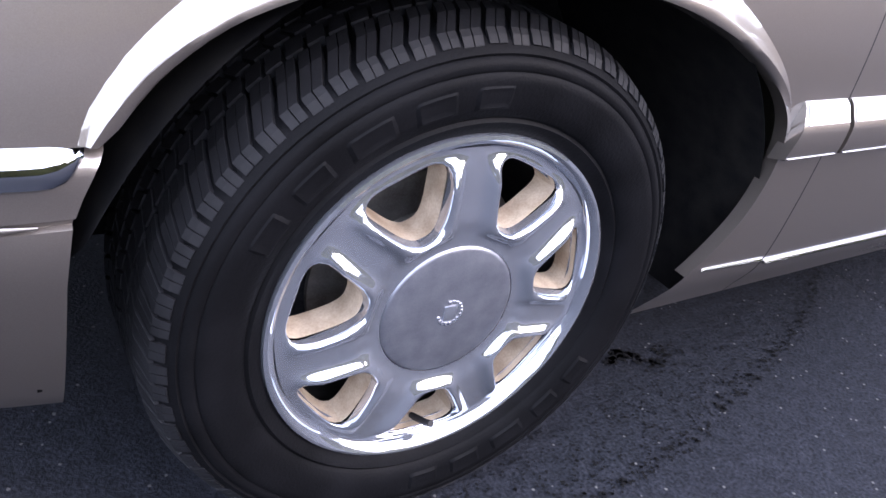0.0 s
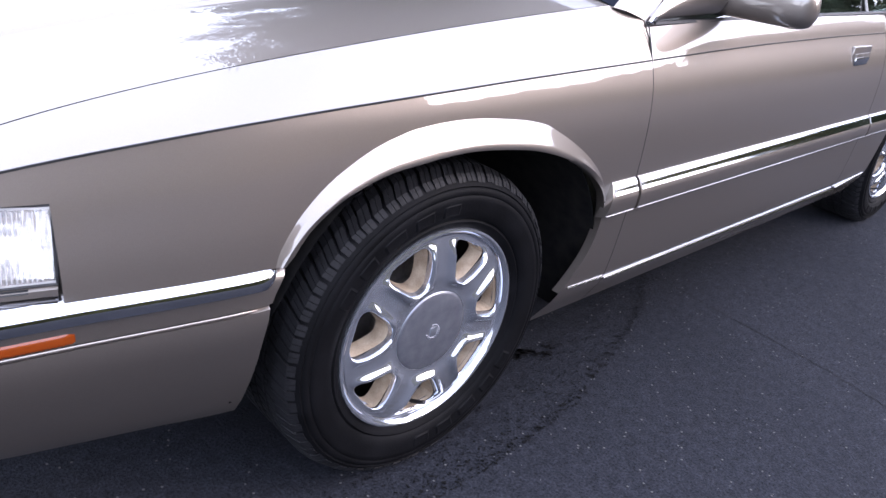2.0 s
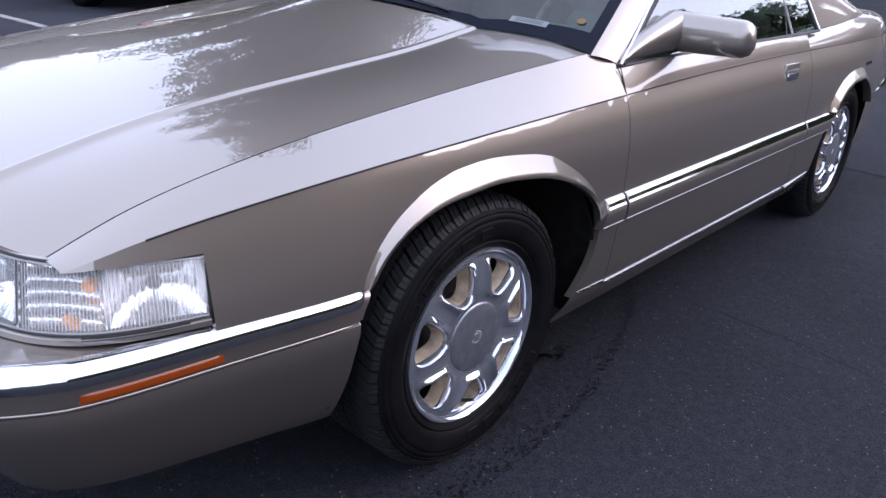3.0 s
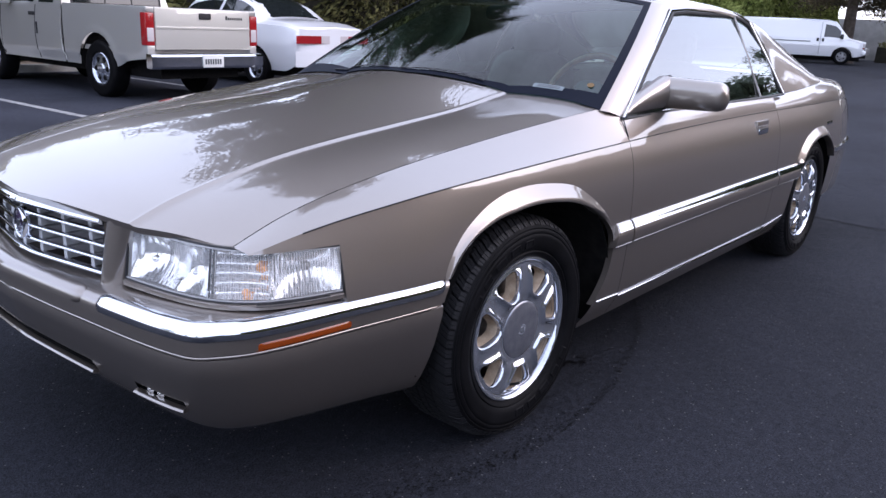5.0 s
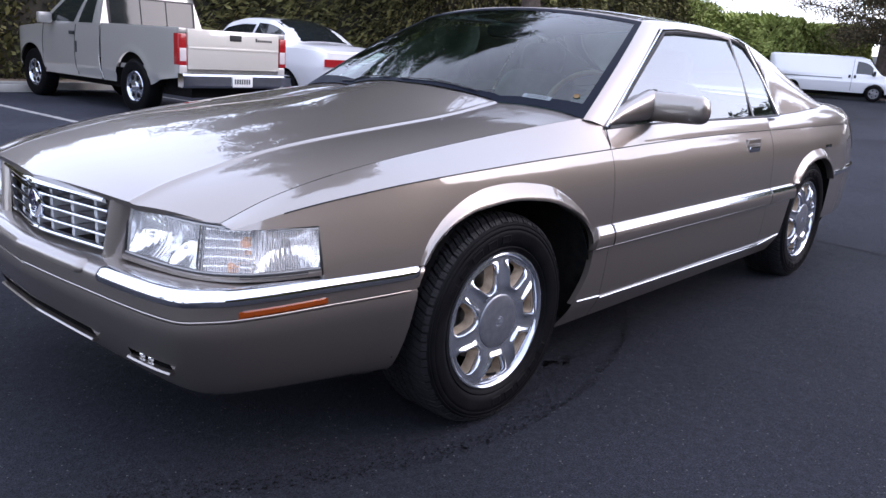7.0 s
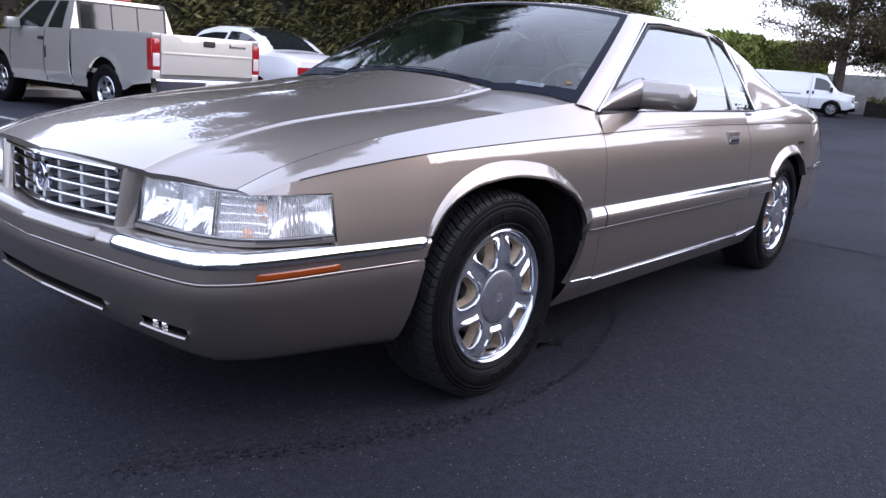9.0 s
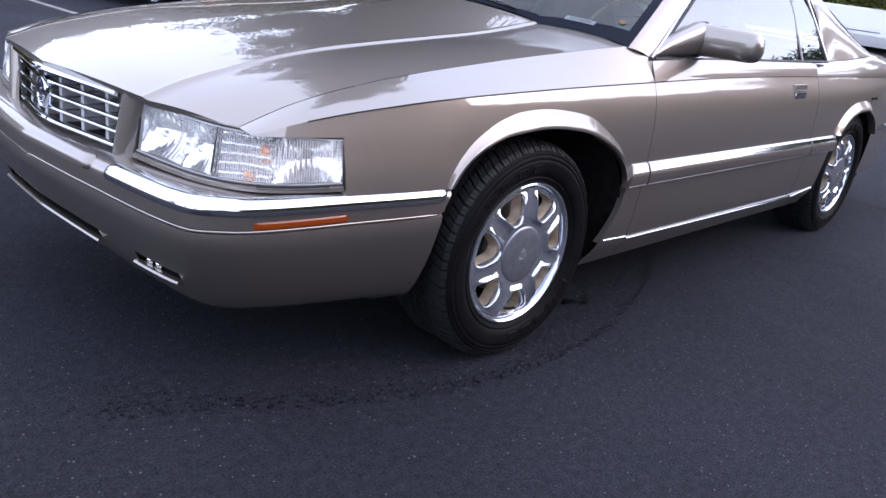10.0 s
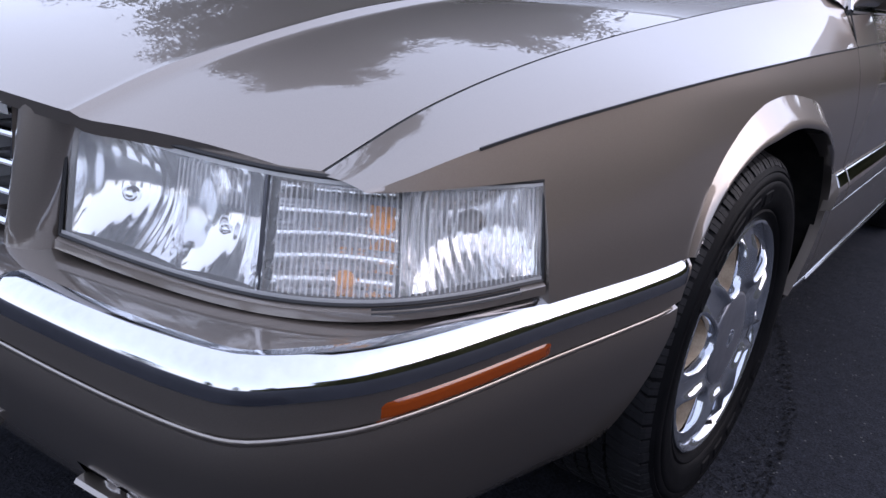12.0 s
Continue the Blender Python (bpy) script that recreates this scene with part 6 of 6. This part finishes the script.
            patch(bm, lambda u, v: cs(lerp(u0, u1 - (0.04 * v if name == "door_window" else 0), u), lerp(0.06, 0.86, v)) + Vector((0.006 if flip else -0.006, 0, 0)), 8, 6)
            part(name, bm, PLAINGLASS, t)
    bm = bmesh.new()
    patch(bm, lambda u, v: (lerp(cx(roof), W - cx(roof), u), lerp(2.02, 2.98, v), roof + 0.035 * math.sin(math.pi * u) ** 0.6 * (0.6 + 0.4 * math.sin(math.pi * v))), 12, 8)
    patch(bm, lambda u, v: (lerp(cx(lerp(belt, roof, v)), W - cx(lerp(belt, roof, v)), u), lerp(1.95, 2.02, v) - 0.02 * math.sin(math.pi * u), lerp(belt, roof, v)), 12, 6)
    patch(bm, lambda u, v: (lerp(cx(lerp(belt, roof, v)), W - cx(lerp(belt, roof, v)), u), lerp(3.74, 2.98, v) + 0.05 * math.sin(math.pi * u), lerp(belt - 0.02, roof, v)), 12, 6)
    part("cab_roof", bm, SILVERPAINT, t)
    bm = bmesh.new()
    patch(bm, lambda u, v: (lerp(0.16, W - 0.16, u), lerp(3.71, 3.03, v) + 0.055 * math.sin(math.pi * lerp(0.06, 0.94, u)), lerp(belt + 0.01, roof - 0.03, v) + 0.01), 12, 6)
    part("windscreen", bm, DARKGLASS, t)
    # rear window in three panes with dark surround
    bm = bmesh.new()
    patch(bm, lambda u, v: (lerp(0.15, W - 0.15, u), lerp(1.948, 2.0, v) - 0.022 * math.sin(math.pi * u), lerp(belt + 0.015, roof - 0.05, v)), 12, 4)
    rear = part("rear_window", bm, BLACK, t)
    for u0, u1 in ((0.03, 0.345), (0.36, 0.64), (0.655, 0.97)):
        bm = bmesh.new()
        patch(bm, lambda u, v: (lerp(0.15, W - 0.15, lerp(u0, u1, u)), lerp(1.948, 2.0, lerp(0.08, 0.94, v)) - 0.022 * math.sin(math.pi * lerp(u0, u1, u)) - 0.004, lerp(belt + 0.015, roof - 0.05, lerp(0.08, 0.94, v))), 6, 4)
        part("pane", bm, DARKGLASS, rear)
    bm = bmesh.new()
    slab(bm, W / 2 - 0.13, W / 2 + 0.13, 1.99, 2.03, roof + 0.0, roof + 0.03, 0.008)
    part("stop_lamp", bm, RED, t)
    # tailgate
    bm = bmesh.new()
    slab(bm, 0.125, W - 0.125, -0.015, 0.045, 0.665, 1.165, 0.012)
    gate = part("tailgate", bm, BEIGEPAINT, t, "pale beige tailgate")
    bm = bmesh.new()
    slab(bm, 0.13, W - 0.13, -0.022, -0.012, 0.915, 0.945, 0.004)
    part("pressed_ridge", bm, BEIGEPAINT, gate)
    bm = bmesh.new()
    slab(bm, W / 2 - 0.09, W / 2 + 0.09, -0.024, -0.012, 1.04, 1.115, 0.012)
    part("gate_handle", bm, BLACK, gate)
    for k in range(8):
        bm = bmesh.new()
        x = 1.17 + 0.035 * k
        slab(bm, x, x + 0.024, -0.0185, -0.0145, 1.045, 1.075 + (0.02 if k == 0 else 0))
        part("dark_bar", bm, BLACK, gate, smooth=False)
    for flip in (0, 1):
        def mx(a):
            return W - a if flip else a
        bm = bmesh.new()
        slab(bm, min(mx(-0.006), mx(0.116)), max(mx(-0.006), mx(0.116)), -0.012, 0.10, 0.715, 1.105, 0.014)
        lamp = part("tail_lamp", bm, RED, t, "tall red tail lamp with a clear insert")
        bm = bmesh.new()
        slab(bm, min(mx(0.012), mx(0.104)), max(mx(0.012), mx(0.104)), -0.017, 0.0, 0.765, 0.925, 0.006)
        part("clear_insert", bm, CLEAR_WHITE, lamp)
        for z0, z1 in ((0.56, 0.713), (1.107, 1.168)):
            bm = bmesh.new()
            slab(bm, min(mx(0.01), mx(0.12)), max(mx(0.01), mx(0.12)), -0.005, 0.06, z0, z1, 0.01)
            part("corner_post", bm, SILVERPAINT, t)
    bm = bmesh.new()
    prof = [(0.0, 0.62), (-0.14, 0.615), (-0.16, 0.59), (-0.155, 0.47), (-0.12, 0.44), (0.0, 0.45)]
    rows = [[bm.verts.new((x, y * (0.75 if abs(x - W / 2) > 0.78 else 1), z)) for y, z in prof] for x in [lerp(-0.01, W + 0.01, i / 16) for i in range(17)]]
    for a, b in zip(rows, rows[1:]):
        for j in range(5):
            bm.faces.new((a[j], b[j], b[j + 1], a[j + 1]))
    bm.faces.new(rows[0]); bm.faces.new(rows[-1][::-1])
    rb = part("rear_bumper", bm, CHROME, t, "chrome step bumper")
    bm = bmesh.new()
    slab(bm, 0.15, W - 0.15, -0.13, -0.02, 0.616, 0.622)
    part("step_pad", bm, BLACK, rb)
    bm = bmesh.new()
    slab(bm, W / 2 - 0.16, W / 2 + 0.16, -0.172, -0.162, 0.455, 0.61, 0.006)
    pl = part("number_plate", bm, PLATE, rb)
    for k in range(7):
        bm = bmesh.new()
        slab(bm, W / 2 - 0.13 + 0.037 * k, W / 2 - 0.105 + 0.037 * k, -0.1745, -0.1715, 0.495, 0.56)
        part("plate_bar", bm, DASH, rb, smooth=False)
    # door seams, handle, mirror
    for y in (1.928, 2.62, 3.62):
        bm = bmesh.new()
        sweep(bm, [(inset(y, lerp(0.42, 1.13, k / 12)) - 0.001, y + 0.05 * math.sin(k / 12 * math.pi), lerp(0.42, 1.13, k / 12)) for k in range(13)], ring_section(0.006, 6), up=(1, 0, 0))
        part("door_seam", bm, BLACK if y > 2 else SILVERPAINT, t)
    bm = bmesh.new()
    slab(bm, -0.018, 0.01, 2.66, 2.80, 0.985, 1.035, 0.012)
    part("door_handle", bm, BLACK, t)
    bm = bmesh.new()
    slab(bm, -0.012, 0.008, 2.60, 2.63, 0.74, 0.90, 0.004)
    part("side_mark", bm, BLACK, t)
    bm = bmesh.new()
    slab(bm, -0.20, 0.0, 3.30, 3.40, 1.12, 1.28, 0.03)
    part("door_mirror", bm, SILVERPAINT, t)
    bm = bmesh.new()
    slab(bm, 0.25, W - 0.25, 0.1, 4.7, 0.30, 0.60)
    part("chassis", bm, LINER, t)
    for c in (1.12, 4.07):
        for flip in (0, 1):
            simple_wheel(t, pose(W - 0.03 if flip else 0.03, c, 0.365, 0, 0, 180 if flip else 0), 0.365, 0.23, 0.205)
            bm = bmesh.new()
            patch(bm, lambda u, v: ((W - lerp(0.03, 0.34, v)) if flip else lerp(0.03, 0.34, v), c + 0.43 * math.cos(math.pi * u), 0.40 + 0.43 * math.sin(math.pi * u)), 16, 2)
            part("wheel_well", bm, LINER, t)
    return t


CLEAR_WHITE = material("white_lens", (0.55, 0.5, 0.5), 0.2, 0.0, 0.5)


def shell_car(name, label, category, at, L, W, low, belt, top, rw, mat, panes, wheels, wheel_r, extra=None, crown=0.05, rim=None):
    """A closed car body along y: belt and roof lines, half widths, and panes let into it."""
    t = thing(name, label, category, at=at)
    def half(y):
        e = 1.0
        for d in (y, L - y):
            if d < 0.45:
                e = min(e, 0.80 + 0.20 * math.sqrt(max(0, 1 - (1 - d / 0.45) ** 2)))
        return W / 2 * e
    def pt(y, v, out=0.0):
        h, zl, zb, zt = half(y), low(y), belt(y), top(y)
        r = min(rw(y), h * 0.98)
        if v < 0.5:
            k = v / 0.5
            z = lerp(zl, zb, k)
            x = h - 0.05 * (1 - k) ** 3 * 1.2 - 0.03 * max(0, k - 0.6) / 0.4
        elif v < 0.8:
            k = (v - 0.5) / 0.3
            z = lerp(zb, zt - crown, k)
            x = lerp(h - 0.03, r, k)
        else:
            k = (v - 0.8) / 0.2
            z = zt - crown + crown * math.sin(k * math.pi / 2)
            x = r * math.cos(k * math.pi / 2)
        for c in wheels:
            d = math.hypot(y - c, z - wheel_r)
            if d < wheel_r + 0.06 and v < 0.5:
                z = max(z, min(wheel_r + math.sqrt(max(0, (wheel_r + 0.06) ** 2 - (y - c) ** 2)), zb - 0.05))
        return Vector((x + out, y, z + out * 0.3))
    bm = bmesh.new()
    patch(bm, lambda u, v: pt(u * L, v), 120, 44)
    for y in (0.0, L):
        patch(bm, lambda u, v: Vector((pt(y, v).x * lerp(1, 0, u), y - (0.06 if y == 0 else -0.06) * (1 - (1 - u) ** 2), pt(y, v).z)), 8, 44)
    mirror(bm, 0)      # mirrored across y by default, so turn it into x below
    for v in list(bm.verts)[len(bm.verts) // 2:]:
        v.co = Vector((-v.co.x, -v.co.y, v.co.z))
    part("body", bm, mat, t, angle=50)
    for nm, y0, y1, v0, v1, glass in panes:
        for s in (1, -1):
            bm = bmesh.new()
            patch(bm, lambda u, v: Vector((s, 1, 1)) * pt(lerp(y0, y1, u), lerp(v0, v1, v), 0.006), 14, 8)
            part(nm, bm, glass, t)
    bm = bmesh.new()
    slab(bm, -W * 0.36, W * 0.36, 0.15, L - 0.15, 0.18, 0.5)
    part("underbody", bm, LINER, t)
    for c in wheels:
        for s in (-1, 1):
            simple_wheel(t, pose(s * (W / 2 - 0.02), c, wheel_r, 0, 0, 0 if s < 0 else 180), wheel_r, 0.2, wheel_r * 0.6, 5, rim)
            bm = bmesh.new()
            patch(bm, lambda u, v: (s * lerp(W / 2 - 0.02, W / 2 - 0.32, v), c + (wheel_r + 0.055) * math.cos(math.pi * u), wheel_r + (wheel_r + 0.055) * math.sin(math.pi * u)), 16, 2)
            part("wheel_well", bm, LINER, t)
    if extra:
        extra(t, pt)
    return t


def sedan_extra(t, pt):
    # tail lamps, rear window, bumper line
    for s in (1, -1):
        for x0, x1, mat, nm in ((0.30, 0.80, RED, "tail_lamp"), (0.12, 0.29, CLEAR_WHITE, "reverse_lamp")):
            bm = bmesh.new()
            patch(bm, lambda u, v: Vector((s * lerp(x0, x1, u), -0.062 + 0.075 * max(0, lerp(x0, x1, u) - 0.30) ** 1.3, lerp(0.72, 0.84, v))), 8, 4)
            part(nm, bm, mat, t)
    bm = bmesh.new()
    patch(bm, lambda u, v: Vector((lerp(-0.78, 0.78, u), -0.09 + 0.10 * abs(2 * u - 1) ** 3, lerp(0.36, 0.60, v) )), 16, 6)
    part("rear_bumper", bm, WHITECAR, t)
    bm = bmesh.new()
    patch(bm, lambda u, v: Vector((lerp(-lerp(0.62, 0.50, v), lerp(0.62, 0.50, v), u), lerp(0.86, 1.62, v), sedan_top(lerp(0.86, 1.62, v)) + 0.012 - 0.05 * abs(2 * u - 1) ** 2.5)), 14, 8)
    part("rear_window", bm, DARKGLASS, t)


sedan_low = curve([(0, 0.42), (0.3, 0.28), (4.0, 0.28), (4.35, 0.40)])
sedan_belt = curve([(0, 0.92), (0.3, 0.97), (0.9, 0.985), (3.0, 0.95), (3.9, 0.80), (4.35, 0.66)])
sedan_top = curve([(0, 0.985), (0.35, 1.06), (0.8, 1.09), (1.25, 1.33), (1.7, 1.455), (2.3, 1.47), (2.7, 1.40), (3.15, 1.07), (3.9, 0.90), (4.35, 0.74)])
sedan_rw = curve([(0, 0.70), (0.8, 0.68), (1.6, 0.52), (2.4, 0.53), (3.1, 0.68), (4.35, 0.62)])
PANES = (("side_window", 1.15, 1.95, 0.53, 0.76, DARKGLASS), ("side_window", 2.02, 2.95, 0.53, 0.74, DARKGLASS))


def white_sedan(at, label):
    return shell_car("sedan", label, "sedan", at, 4.35, 1.68, sedan_low, sedan_belt, sedan_top, sedan_rw, WHITECAR, PANES, (0.95, 3.42), 0.30, sedan_extra)


pickup(pose(3.40, 7.90, 0, 0, 0, 3.0))
white_sedan(pose(7.17, 8.75, 0, 0, 0, 2.0), "white four-door sedan parked beside the pickup")


def van_extra(t, pt):
    for s in (1, -1):
        bm = bmesh.new()
        slab(bm, min(s * 0.62, s * 0.90), max(s * 0.62, s * 0.90), 5.50, 5.62, 0.85, 1.02, 0.02)
        part("head_lamp", bm, CLEAR_WHITE, t)
        for y in (3.55, 3.78):
            bm = bmesh.new()
            slab(bm, min(s * 0.985, s * 1.01), max(s * 0.985, s * 1.01), y, y + 0.10, 1.02, 1.17, 0.01)
            part("door_handle", bm, BLACK, t)
        bm = bmesh.new()
        slab(bm, min(s * 1.0, s * 1.18), max(s * 1.0, s * 1.18), 4.55, 4.68, 1.15, 1.38, 0.03)
        part("door_mirror", bm, BLACK, t)
    bm = bmesh.new()
    patch(bm, lambda u, v: Vector((lerp(-0.70, 0.70, u), lerp(4.30, 4.84, v), van_top(lerp(4.30, 4.84, v)) + 0.012 - 0.09 * abs(2 * u - 1) ** 2.5)), 12, 6)
    part("windshield", bm, DARKGLASS, t)
    for s in (1, -1):
        bm = bmesh.new()
        slab(bm, min(s * 0.975, s * 1.005), max(s * 0.975, s * 1.005), 0.6, 3.3, 0.98, 1.02, 0.006)
        part("door_rail", bm, DASH, t)
        bm = bmesh.new()
        slab(bm, min(s * 0.97, s * 1.003), max(s * 0.97, s * 1.003), 3.70, 3.715, 0.45, 1.9)
        part("door_seam", bm, DASH, t, smooth=False)
        bm = bmesh.new()
        slab(bm, min(s * 0.63, s * 0.92), max(s * 0.63, s * 0.92), 5.52, 5.64, 0.74, 0.83, 0.015)
        part("indicator", bm, AMBER, t)
    bm = bmesh.new()
    slab(bm, -0.6, 0.6, 5.60, 5.67, 0.78, 1.04, 0.02)
    part("grille", bm, BLACK, t)
    bm = bmesh.new()
    slab(bm, -0.98, 0.98, 5.55, 5.72, 0.48, 0.68, 0.03)
    part("front_bumper", bm, WHITECAR, t)


van_low = curve([(0, 0.42), (0.3, 0.36), (5.2, 0.36), (5.65, 0.45)])
van_belt = curve([(0, 1.15), (4.5, 1.15), (5.0, 1.10), (5.65, 0.98)])
van_top = curve([(0, 2.0), (0.2, 2.05), (3.9, 2.03), (4.25, 1.95), (4.85, 1.34), (5.0, 1.22), (5.65, 1.08)])
van_rw = curve([(0, 0.80), (4.0, 0.78), (4.9, 0.80), (5.65, 0.78)])
shell_car("van", "white panel van parked across the lot", "van", pose(38.9, 13.8, 0, 0, 0, 196), 5.65, 2.0, van_low, van_belt, van_top, van_rw, WHITECAR,
          (("door_window", 3.85, 4.55, 0.53, 0.74, DARKGLASS),), (1.1, 4.72), 0.37, van_extra, 0.08, STEELRIM)
white_sedan(pose(47.0, 14.0, 0, 0, 0, 178), "white sedan half hidden behind the van")

# ---- far wall and kerb ----
WALLGREY = vary(material("grey_block_wall", (0.42, 0.41, 0.40), 0.85), 2, (0.33, 0.32, 0.31), (0.48, 0.47, 0.46), bump=0.3, bump_scale=40)
bm = bmesh.new()
slab(bm, 52.0, 52.25, -6.0, 17.0, 0.0, 2.35, 0.02)
for y in (-3, 1, 5, 9, 13):
    slab(bm, 51.9, 52.35, y - 0.2, y + 0.2, 0.0, 2.45, 0.02)
solid("wall_east", bm, WALLGREY, "pale grey block wall at the lot's far end", "wall", kind="structure")
bm = bmesh.new()
slab(bm, 47.5, 47.7, -20.0, 9.0, 0.0, 0.14, 0.02)
solid("kerb", bm, CONCRETE, "pale concrete kerb at the lot's far end", "kerb", kind="structure")
hedge("bush", (48.2, 4.0), (48.4, 9.2), 0.9, 1.2, 3000, 0.10, LEAF_HEDGE, 21, "low dark green bush by the far kerb", 0.15)
